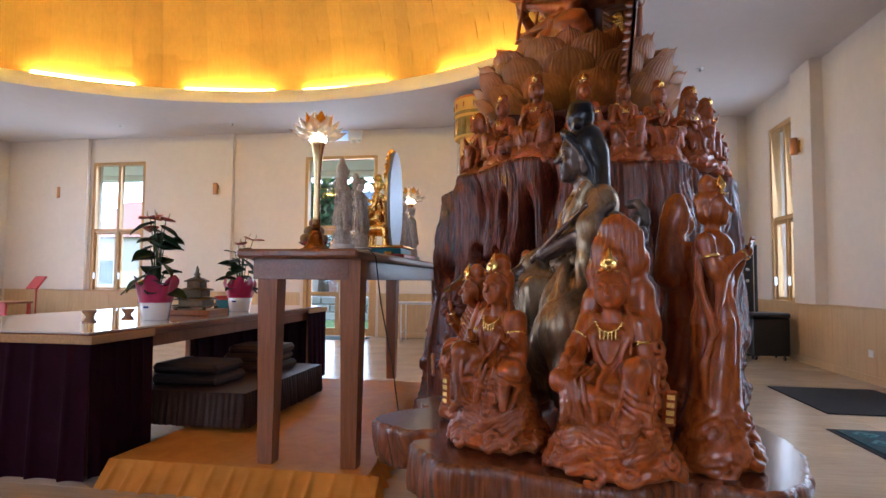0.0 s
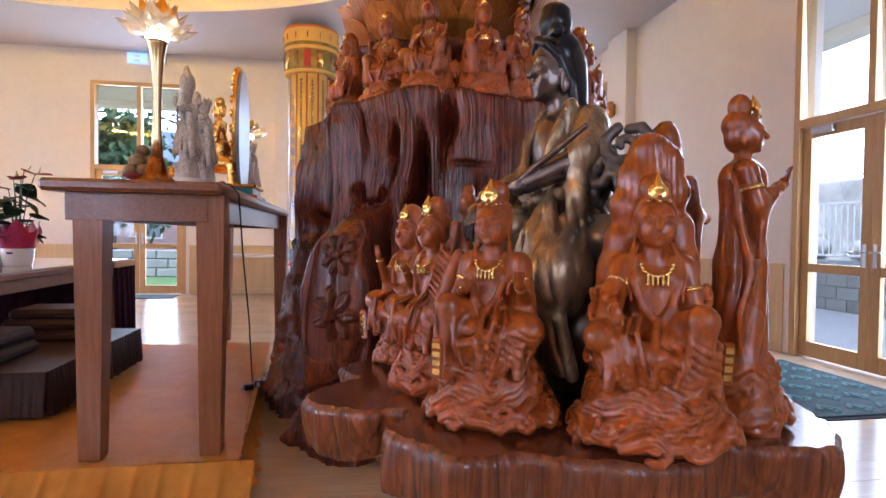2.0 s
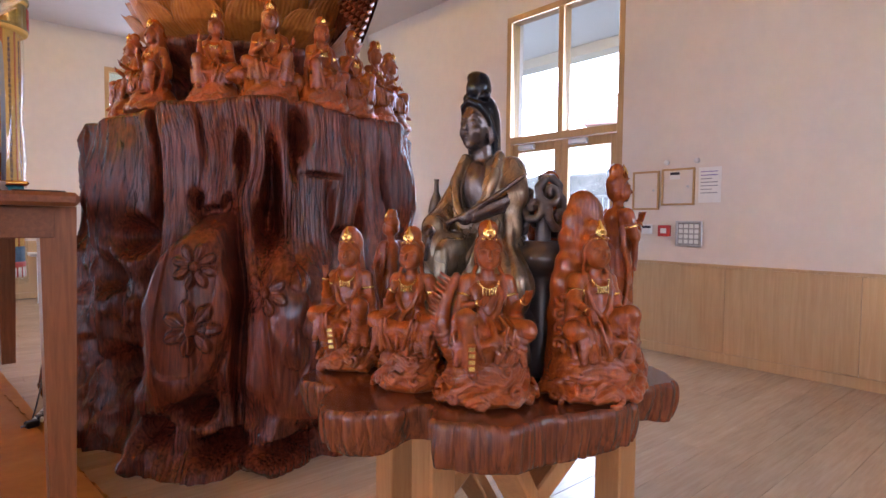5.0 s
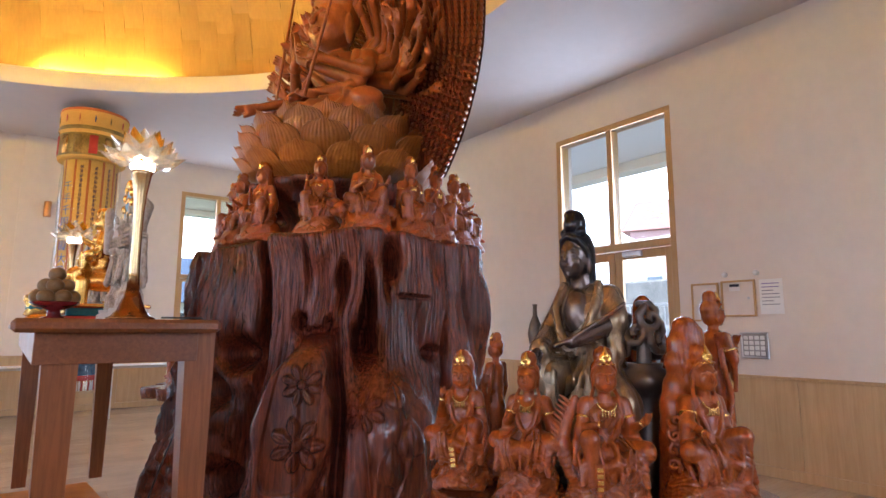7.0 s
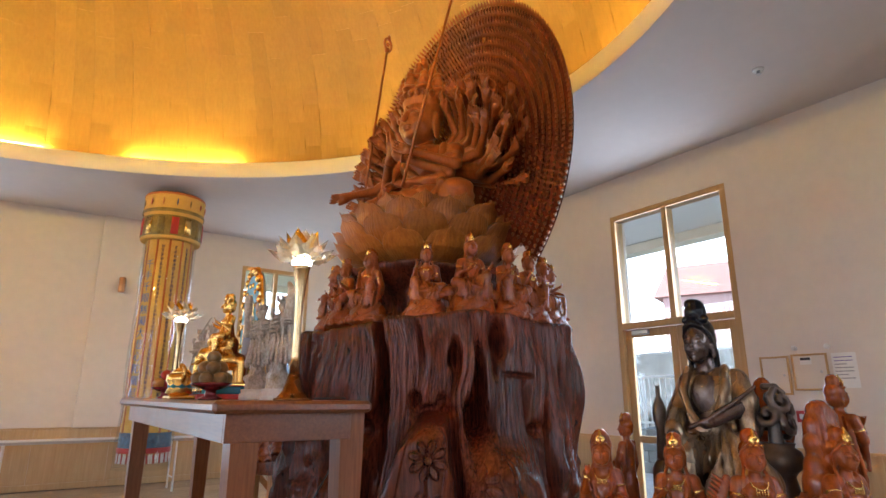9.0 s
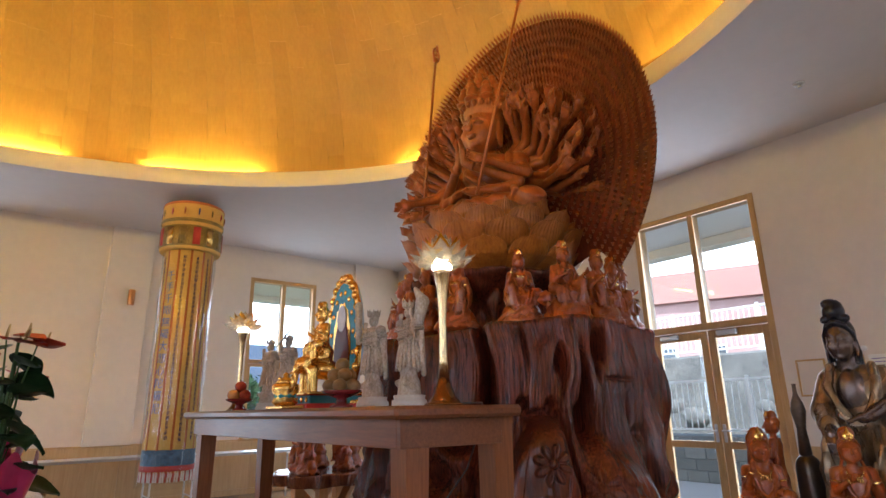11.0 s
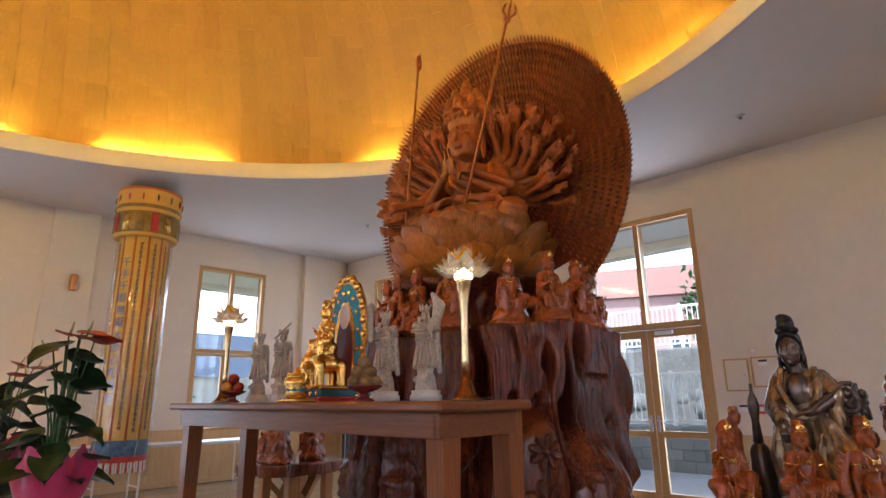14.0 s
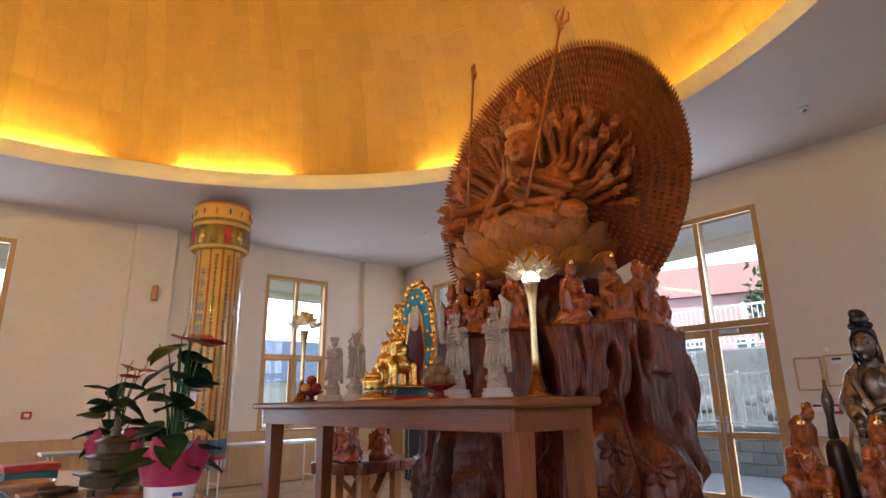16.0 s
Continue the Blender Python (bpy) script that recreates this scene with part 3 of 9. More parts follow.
# cove lamps: short tubes on the cove floor
def emitter(name, col, strength):
    m = bpy.data.materials.new(name)
    m.use_nodes = True
    p = m.node_tree.nodes["Principled BSDF"]
    p.inputs["Base Color"].default_value = (0.8, 0.8, 0.8, 1)
    p.inputs["Emission Color"].default_value, p.inputs["Emission Strength"].default_value = (*col, 1), strength
    return m


TUBE = emitter("cove_tube", (1.0, 0.66, 0.10), 135.0)
for deg in (-150, -127, -104, -80, -47, -13.5, 25, 60, 84, 104, 127, 150, 180):
    mid = radians(deg)
    pts = []
    for j in range(9):
        a = mid + (j / 8 - 0.5) * 0.26
        pts.append((*ell(0, a, 0.49), H + 0.375))
    lamp = thing("cove_lamp", "warm yellow tube lamp in the dome cove", "cove lamp", "cove lamps round the dome")
    part("tube", Geo().tube(pts, 0.026, 8), TUBE, lamp)
    c = Vector(pts[4])
    ta = Vector(pts[8]) - Vector(pts[0])
    part("batten", Geo().box(-0.55, 0.55, -0.04, 0.04, 0, 0.275, 0.006, pose(c.x, c.y, H + 0.062, 0, 0, math.degrees(math.atan2(ta.y, ta.x)))), WHITE, lamp)

# small ceiling fittings
for x, y in ((3.41, 2.81), (3.0, 8.6), (-7.5, 10.2), (-0.3, 10.4), (-5.2, 10.4)):
    t = thing("sprinkler", "small white ceiling sprinkler head", "sprinkler", "ceiling sprinklers", pose(x, y, H))
    part("rosette", Geo().lathe([(0.05, -0.002), (0.048, -0.012), (0.02, -0.018)], 18), WHITE, t)
    part("nozzle", Geo().lathe([(0.018, -0.012), (0.012, -0.04), (0.022, -0.045), (0.02, -0.05)], 12), STEEL, t)

# sconces
for x, y, z, rz in ((-0.6, Y1 - 0.1, 3.05, 0), (-5.9, Y1 - 0.1, 3.0, 0), (X1 - 0.16, 8.75, 3.05, -90), (-9.7, Y1, 3.0, 0)):
    t = thing("wall_sconce", "small copper-coloured wall sconce", "sconce", "wall sconces", pose(x, y, z, 0, 0, rz))
    part("backplate", Geo().box(-0.04, 0.04, -0.02, -0.001, -0.09, 0.09, 0.008), BRASS, t)
    part("shade", Geo().lathe([(0.045, -0.12), (0.05, -0.1), (0.05, 0.1), (0.045, 0.12)], 18, (0, -0.075, 0)), plain("copper_shade", (0.5, 0.24, 0.10), 0.3, 0.8), t)

# floor: oak boards, the nearest as single boards
def floor_boards():
    root = thing("floor", "pale oak strip floor with satin sheen", "floor", kind="structure")
    part("screed", Geo().box(X0 - 0.3, X1 + 0.3, Y0 - 0.3, Y1 + 0.3, -0.3, -0.013, 0.001), FLOORW, root)
    w, rng = 0.2, random.Random(9)
    shared, rest = {}, Geo()
    near = []
    ny = int((Y1 - Y0) / w)
    for j in range(ny):
        y = Y0 + j * w
        x = X0 + rng.uniform(-1.8, 0)
        while x < X1:
            ln = rng.choice((1.4, 1.8, 2.2))
            a, b = max(x, X0), min(x + ln, X1)
            x += ln
            if b - a < 0.05:
                continue
            full = abs(b - a - ln) < 1e-6
            if full and a > -2.2 and y < 7.4:
                if ln not in shared:
                    shared[ln] = Geo().box(0, ln - 0.0015, 0, w - 0.0015, -0.012, 0, 0.0012).mesh("board", FLOORW)
                near.append((ln, a, y))
            else:
                rest.box(a, b - 0.0015, y, y + w - 0.0015, -0.012, 0, 0.0012)
    tagged(part("boards", rest, FLOORW, root), kind="stuff")
    return root, shared, near


FLOOR_ROOT, FLOOR_MESH, FLOOR_NEAR = floor_boards()

# ---- the great root stump ----
SX, SY, TOP = 1.05, 4.5, 1.80
HASH = np.random.RandomState(11).uniform(-1, 1, 4096)


def soft_noise(x, y, z, seed=0):
    """Smooth value noise in -1 to 1, on whole arrays."""
    xi, yi, zi = np.floor(x).astype(np.int64), np.floor(y).astype(np.int64), np.floor(z).astype(np.int64)
    fx, fy, fz = x - xi, y - yi, z - zi
    fx, fy, fz = (f * f * (3 - 2 * f) for f in (fx, fy, fz))
    out = 0
    for dx in (0, 1):
        for dy in (0, 1):
            for dz in (0, 1):
                k = HASH[((xi + dx) * 73856093 ^ (yi + dy) * 19349663 ^ (zi + dz) * 83492791 ^ seed * 977) & 4095]
                out = out + k * (fx if dx else 1 - fx) * (fy if dy else 1 - fy) * (fz if dz else 1 - fz)
    return out


def step_in(q, a, b):
    t = np.clip((q - a) / (b - a), 0, 1)
    return t * t * (3 - 2 * t)


# radius of the trunk round the compass, in degrees: at the top and near the ground
RIM_DEG = [-215, -197, -168, -150, -143, -136, -110, -80, -65, -46, -22, 10, 80, 145]
RIM_TOP = [1.02, 1.04, 1.06, 1.03, 1.03, 1.155, 1.15, 1.15, 1.12, 1.02, 0.96, 1.0, 1.0, 1.02]
RIM_LOW = [1.12, 1.13, 1.15, 1.10, 1.12, 1.29, 1.31, 1.20, 1.10, 1.08, 1.0, 1.0, 1.0, 1.14]
# hollows (depth > 0) and swellings (depth < 0): degrees, height, half width in degrees, half height, depth
HOLLOWS = [
    (-118.6, 1.545, 1.6, 0.085, 0.16), (-117.6, 1.43, 1.2, 0.09, 0.08), (-104.3, 1.63, 1.9, 0.10, 0.17), (-105.5, 1.50, 1.0, 0.10, 0.07),
    (-110.8, 1.40, 1.7, 0.20, 0.20), (-111.5, 1.17, 3.2, 0.12, 0.26), (-124, 1.235, 5.5, 0.035, 0.12), (-130, 1.30, 2.0, 0.05, 0.12), (-121, 1.29, 1.6, 0.04, 0.08),
    (-99, 1.44, 4.0, 0.014, 0.05), (-92, 1.13, 3.5, 0.04, 0.10), (-86, 1.22, 1.3, 0.10, 0.12), (-128.5, 1.62, 0.9, 0.16, 0.04), (-96, 1.30, 1.2, 0.12, 0.05),
    (-141.5, 1.55, 2.0, 0.40, 0.17), (-141.5, 1.05, 3.2, 0.42, 0.26), (-150, 1.12, 6.0, 0.09, 0.20), (-146, 0.70, 4.0, 0.26, 0.22), (-158, 0.92, 3.5, 0.10, 0.15), (-153, 0.42, 5.0, 0.10, 0.18), (-165, 0.60, 3.0, 0.2, 0.16),
    (-118.3, 0.72, 1.3, 0.48, 0.17), (-127, 0.315, 3.6, 0.055, 0.32), (-121, 0.13, 5.0, 0.05, 0.26), (-135, 0.20, 3.5, 0.06, 0.22), (-108, 0.10, 6.0, 0.04, 0.18), (-96, 0.17, 4.0, 0.07, 0.22), (-89, 0.36, 2.5, 0.16, 0.16),
    (-86, 0.75, 1.4, 0.4, 0.12), (-76, 1.2, 1.6, 0.5, 0.09), (-68, 0.5, 3.0, 0.25, 0.12), (-58, 1.3, 1.6, 0.35, 0.10), (-45, 0.9, 2.2, 0.5, 0.12), (-30, 1.3, 2.0, 0.4, 0.08),
    (-172, 1.35, 2.0, 0.3, 0.10), (-182, 0.9, 3.0, 0.4, 0.14), (-196, 1.2, 2.5, 0.4, 0.10), (-205, 0.5, 4.0, 0.3, 0.14), (-190, 0.28, 6.0, 0.22, -0.13), (-172, 0.2, 5.0, 0.16, -0.04), (-140, 0.10, 4.0, 0.09, -0.12), (-113, 0.06, 5.0, 0.06, -0.10),
]


def flower_relief(u, v, rad, petals, turn):
    """Height of a bloom cut in relief: rounded petals with a mid vein round a boss."""
    rr, th = np.hypot(u, v) / rad, np.arctan2(v, u) + turn
    k = np.abs(((th * petals / (2 * np.pi)) % 1) - 0.5) * 2
    wide = np.sin(np.pi * np.clip((rr - 0.15) / 0.85, 0, 1) ** 0.8) ** 0.7
    body = np.clip((wide - (1 - k) * 1.0) * 2.2, 0, 1) ** 0.6 * (rr < 1)
    vein = 0.25 * np.exp(-((1 - k) / 0.10) ** 2)
    boss = np.sqrt(np.clip(1 - (rr / 0.26) ** 2, 0, 1))
    return np.maximum(body * (0.75 - vein) * (0.6 + 0.4 * rr), boss)


def bud_relief(u, v, w, h):
    q = (u / (w * np.clip(1 - 0.6 * (v / h), 0.25, 1.4))) ** 2 + (v / h) ** 2
    return np.sqrt(np.clip(1 - q, 0, 1)) * (1 - 0.25 * np.exp(-(u / (0.14 * w)) ** 2))


def stump_radius(deg, z):
    """deg: angle round the trunk in degrees, z: height; both arrays."""
    a = np.radians(deg)
    x, y = np.cos(a), np.sin(a)
    warp = 2.2 * soft_noise(x * 4, y * 4, z * 2.6, 1) + 0.8 * soft_noise(x * 12, y * 12, z * 6, 2)
    dw = deg + warp
    xw, yw = np.cos(np.radians(dw)), np.sin(np.radians(dw))
    low = step_in(-z, -1.25, -0.55)
    wrapd = (deg + 215) % 360 - 215
    r = np.interp(wrapd, RIM_DEG, RIM_TOP) * (1 - low) + np.interp(wrapd, RIM_DEG, RIM_LOW) * low
    r = r + 0.05 * soft_noise(x * 5, y * 5, z * 2.2, 3) + 0.035 * soft_noise(xw * 11, yw * 11, z * 2.5 + 0.6 * warp, 4)
    # long fibres, and knotted burl nearer the ground
    r = r + 0.016 * soft_noise(xw * 26, yw * 26, z * 1.5, 5) + 0.008 * (1 - np.abs(soft_noise(xw * 55, yw * 55, z * 2.2, 6)) * 2) + 0.006 * (1 - np.abs(soft_noise(xw * 110, yw * 110, z * 3.5, 7)) * 2)
    r = r + low * (0.05 * soft_noise(x * 9, y * 9, z * 9, 8) + 0.022 * soft_noise(x * 22, y * 22, z * 22, 9))
    r = r + 0.07 * np.clip((0.30 - z) / 0.30, 0, 1) ** 1.5 * (1 + 0.8 * soft_noise(x * 6, y * 6, z * 0 + 0.5, 10)) * (np.cos(np.radians(wrapd + 130)) > -0.1)
    for ha, hz, wa, wz, dp in HOLLOWS:
        da = (dw - ha + 180) % 360 - 180
        q = (da / wa) ** 2 + ((z - hz) / wz) ** 2
        r = r - dp * np.exp(-q * (0.8 + 0.4 * q))
    # the two smoothed faces, each standing out of the trunk, with blooms cut into them
    def face(cen, wa, zc, wz, rad, ex=3.0):
        q = np.abs((wrapd + 1.1 * warp + 1.6 * soft_noise(x * 16, y * 16, z * 5, 16) - cen) / wa) ** ex + np.abs((z - zc + 0.03 * soft_noise(x * 8, y * 8, z * 3, 12)) / wz) ** ex
        return step_in(-q, -1.9, -0.35), rad
    m, rad = face(-124 - 6.6 * (1.17 - z) / 0.83, 6.6, 0.765, 0.43, 1.405 + 0.03 * (1 - np.abs(z - 0.75) / 0.45))
    rad = rad + 0.014 * soft_noise(x * 14, y * 14, z * 4, 13)
    u = np.radians(wrapd + 125.0) * 1.41
    rad = rad + 0.050 * flower_relief(u - 0.0, z - 0.995, 0.11, 8, 0.3) + 0.050 * flower_relief(u + 0.015, z - 0.71, 0.14, 7, 0.9) + 0.016 * np.exp(-((u + 0.02) / 0.012) ** 2) * (z > 0.45) * (z < 0.9)
    inner = step_in(-np.abs((wrapd + 124.6 + 5.5 * (1.17 - z) / 0.83) / 4.9) ** 4 - np.abs((z - 0.82) / 0.34) ** 4, -1.1, -0.9)
    rad = rad - 0.016 * inner
    r, m1 = r * (1 - m) + np.maximum(r, rad) * m, m
    m, rad = face(-106.2 + 0 * z, 10.8, 0.62, 0.42, 1.41 - 0.0006 * (wrapd + 106) ** 2 + 0 * z, 2.6)
    rad = rad - 0.16 * np.clip((z - 0.72) / 0.32, 0, 1) ** 2 + 0.02 * soft_noise(x * 10, y * 10, z * 4, 14) + 0.02 * soft_noise(xw * 30, yw * 30, z * 5, 15)
    u = np.radians(wrapd + 106) * 1.41
    rad = rad + 0.048 * flower_relief(u + 0.165, z - 0.86, 0.115, 7, 0.4) + 0.05 * bud_relief(u - 0.01, z - 0.93, 0.05, 0.07) + 0.014 * np.exp(-((u + 0.15 + 0.1 * (z - 0.7)) / 0.011) ** 2) * (z > 0.36) * (z < 0.8)
    rad = rad + 0.04 * bud_relief(u - 0.09, z - 0.72, 0.07, 0.10) + 0.036 * bud_relief(u + 0.02, z - 0.60, 0.06, 0.11) + 0.012 * np.exp(-((u - 0.02 + 0.06 * np.sin(z * 7)) / 0.011) ** 2) * (z > 0.36) * (z < 0.88)
    r = r * (1 - m) + np.maximum(r, rad) * m
    return r, np.maximum(m1, m)


stump = thing("root_stump", "huge polished dark redwood root stump pedestal with carved flowers", "tree stump", mtx=pose(SX, SY, 0))
degs = np.concatenate([np.linspace(-215, -145, 200, endpoint=False), np.linspace(-145, -86, 440, endpoint=False), np.linspace(-86, 5, 230, endpoint=False), np.linspace(5, 145, 90, endpoint=False)])
NA, NZ = len(degs), 270
DD, ZZ = np.meshgrid(degs, TOP * np.arange(NZ + 1) / NZ)
RR, SMOOTHED = stump_radius(DD, ZZ)
RR = RR - 0.022 * np.clip((ZZ - TOP + 0.03) / 0.03, 0, 1) ** 2
AA = np.radians(DD)
TZZ = ZZ + (0.02 * np.sin(3 * AA + 1) + 0.012 * np.sin(9 * AA) - 0.025 * step_in(-DD, 138, 142)) * (ZZ / TOP) ** 4
TZZ[0] = 0.0
g = Geo()
vs = list(zip((RR * np.cos(AA)).ravel().tolist(), (RR * np.sin(AA)).ravel().tolist(), TZZ.ravel().tolist()))
fs = [(j * NA + i, j * NA + (i + 1) % NA, (j + 1) * NA + (i + 1) % NA, (j + 1) * NA + i) for j in range(NZ) for i in range(NA)]
g.add(vs, fs, True)
g.m = [2 if k > 0.8 else 0 for k in SMOOTHED[:NZ].ravel().tolist()]
g.slot = 1
cap = [Vector(p) for p in vs[NZ * NA:]]
rings, cf = [], []
for s in (0.999, 0.9, 0.6, 0.3, 0.02):
    rings += [(p.x * s, p.y * s, p.z * s + (TOP - 0.01) * (1 - s)) for p in cap]
for j in range(4):
    for i in range(NA):
        k = (i + 1) % NA
        cf.append((j * NA + i, j * NA + k, (j + 1) * NA + k, (j + 1) * NA + i))
g.add(rings, cf, True)
part("trunk", g, [STUMP, SLABTOP, SMOOTHW], stump)
# knotted root wood that carries the lotus
g, nn, mm = Geo(), 160, 30
vs, fs = [], []
for j in range(mm + 1):
    v = j / mm
    for i in range(nn):
        a = 2 * math.pi * i / nn
        d = Vector((math.cos(a), math.sin(a), 0))
        rr = 0.70 - 0.16 * math.sin(math.pi * min(1, v * 1.1)) + 0.10 * noise.noise(d * 2.4 + Vector((0, 0, v * 2))) + 0.06 * noise.noise(d * 6 + Vector((0, 0, v * 3 + 4))) + 0.03 * noise.noise(d * 14 + Vector((0, 0, v * 5)))
        vs.append((rr * d.x - 0.06, rr * d.y, TOP - 0.03 + 0.46 * v))
for j in range(mm):
    for i in range(nn):
        k = (i + 1) % nn
        fs.append((j * nn + i, j * nn + k, (j + 1) * nn + k, (j + 1) * nn + i))
fs.append(tuple(mm * nn + i for i in range(nn)))
part("neck", g.add(vs, fs, True), STUMP, stump, "dark knotted root wood under the lotus")


# ---- lotus throne ----
def petal_mesh(name, half, prof, bulge, tip):
    """A broad rounded petal with a small tip, laid round the axis; prof: (radius, height) from foot to tip; half: half its angle."""
    g, nu, nv = Geo(), 56, 18
    vs, fs = [], []
    for side in (0, 1):
        for j in range(nv + 1):
            v = j / nv
            w = 0.72 + 0.28 * math.sin(math.pi * min(1, v / 1.1)) if v < 0.55 else max(0.0, 1 - ((v - 0.55) / 0.45) ** 2.8) ** 0.55 * 0.997 + 0.02 * (1 - v)
            q = v * (len(prof) - 1)
            k = min(int(q), len(prof) - 2)
            f = q - k
            f = f * f * (3 - 2 * f) * 0.5 + f * 0.5
            r = prof[k][0] + (prof[k + 1][0] - prof[k][0]) * f
            z = prof[k][1] + (prof[k + 1][1] - prof[k][1]) * f
            for i in range(nu + 1):
                u = 2 * i / nu - 1
                fl = 0.0045 * math.cos(u * math.pi * 13) * (1 - 0.6 * v)
                rim = 0.012 * abs(u) ** 6 * (1 - v)
                rr = r + bulge * (1 - u * u) * math.sin(math.pi * min(1, v * 0.9 + 0.1)) + (fl + rim if side == 0 else -0.028)
                tp = (max(0, v - 0.72) / 0.28) ** 2 * (1 - abs(u)) ** 2
                rr += tip * 2.2 * tp
                zz = z + tip * 1.6 * tp
                a = u * half * w
                vs.append((rr * math.cos(a), rr * math.sin(a), zz))
    row = nu + 1
    off = (nv + 1) * row
    for j in range(nv):
        for i in range(nu):
            q = (j * row + i, j * row + i + 1, (j + 1) * row + i + 1, (j + 1) * row + i)
            fs.append(q)
            fs.append(tuple(k + off for k in q)[::-1])
    for j in range(nv):
        for i in (0, nu):
            q = (j * row + i, (j + 1) * row + i, (j + 1) * row + i + off, j * row + i + off)
            fs.append(q[::-1] if i else q)
    g.add(vs, fs, True)
    return g.mesh(name, LOTUSW)


LX, LY, LZ = 0.98, 4.5, 2.25
lotus = thing("lotus_throne", "carved golden-brown wooden lotus throne with fluted petals", "lotus throne", mtx=pose(LX, LY, LZ) @ Matrix.Diagonal((1.02, 1.02, 0.84, 1)))
g = Geo().lathe([(0.32, -0.02), (0.46, 0.06), (0.56, 0.18), (0.60, 0.32), (0.60, 0.44), (0.58, 0.49), (0.1, 0.50)], 48)
part("seed_pod", g, LOTUSW, lotus)
g = Geo().lathe([(0.44, -0.06), (0.50, -0.03), (0.44, 0.0)], 40)
part("foot_ring", g, LOTUSW, lotus)
for n, ph, half, prof, bulge, tip in ((13, 0.0, 0.25, [(0.36, 0.0), (0.50, 0.04), (0.63, 0.12), (0.73, 0.25)], 0.04, 0.012),
                                      (13, 0.5, 0.25, [(0.42, 0.06), (0.57, 0.16), (0.66, 0.30), (0.735, 0.41)], 0.06, 0.012),
                                      (13, 0.0, 0.235, [(0.52, 0.20), (0.60, 0.33), (0.63, 0.45), (0.69, 0.54)], 0.06, 0.015),
                                      (13, 0.5, 0.225, [(0.53, 0.30), (0.56, 0.42), (0.56, 0.52), (0.60, 0.62)], 0.05, 0.02)):
    me = petal_mesh("petal", half, prof, bulge, tip)
    for i in range(n):
        part("petal", me, LOTUSW, lotus, mtx=pose(0, 0, 0, 0, 0, 360 * (i + ph) / n))


# ---- figures (plain carved shapes) ----
def spiral(c, nrm, size, r, turns=1.5, spin=0.0):
    """A rolled scroll lying on a surface with normal nrm."""
    n = Vector(nrm).normalized()
    a = n.orthogonal().normalized()
    b = n.cross(a)
    pts, m = [], 11
    for i in range(m):
        t = i / (m - 1)
        k, th = size * (1 - 0.86 * t), spin + turns * 2 * math.pi * t
        pts.append(Vector(c) + (a * math.cos(th) + b * math.sin(th)) * k + n * r * (0.2 + 0.9 * t))
    return [("c", tuple(p), tuple(q), r * (1 - 0.4 * i / m), r * (1 - 0.4 * (i + 1) / m), 0.004, 0) for i, (p, q) in enumerate(zip(pts, pts[1:]))]


def chain(pts, r0, r1, k=0.006, slot=0):
    n = len(pts) - 1
    return [("c", tuple(pts[i]), tuple(pts[i + 1]), r0 + (r1 - r0) * i / n, r0 + (r1 - r0) * (i + 1) / n, k, slot) for i in range(n)]


def wave_base(rng, w, h, scrolls=11):
    """Rock and rolling waves round the foot of a figure."""
    pr = [("e", (0, 0.01, h * 0.42), (w * 0.84, w * 0.72, h * 0.68), 0.02, 0), ("e", (0, 0, h * 0.16), (w * 0.98, w * 0.84, h * 0.24), 0.03, 0)]
    for i in range(scrolls):
        a = 2 * math.pi * (i + rng.uniform(-0.2, 0.2)) / scrolls
        z = h * rng.uniform(0.10, 0.30)
        pr += spiral((w * 0.93 * math.cos(a), w * 0.77 * math.sin(a), z), (math.cos(a), math.sin(a), 0.45), rng.uniform(0.042, 0.060), 0.017, rng.uniform(1.1, 1.5), rng.uniform(0, 6.28))
    for i in range(7):
        a = 2 * math.pi * i / 7 + rng.uniform(-0.3, 0.3)
        pr += spiral((w * 0.74 * math.cos(a), w * 0.62 * math.sin(a), h * rng.uniform(0.48, 0.7)), (math.cos(a), math.sin(a), 0.3), rng.uniform(0.035, 0.05), 0.014, 1.3, rng.uniform(0, 6.28))
        pts = []
        for q in range(7):
            t = q / 6
            pts.append((w * (1.0 - 0.26 * t) * math.cos(a + 1.1 * t), w * (0.82 - 0.22 * t) * math.sin(a + 1.1 * t), h * (0.10 + 0.5 * t)))
        pr += chain(pts, 0.017, 0.008, 0.03)
    return pr


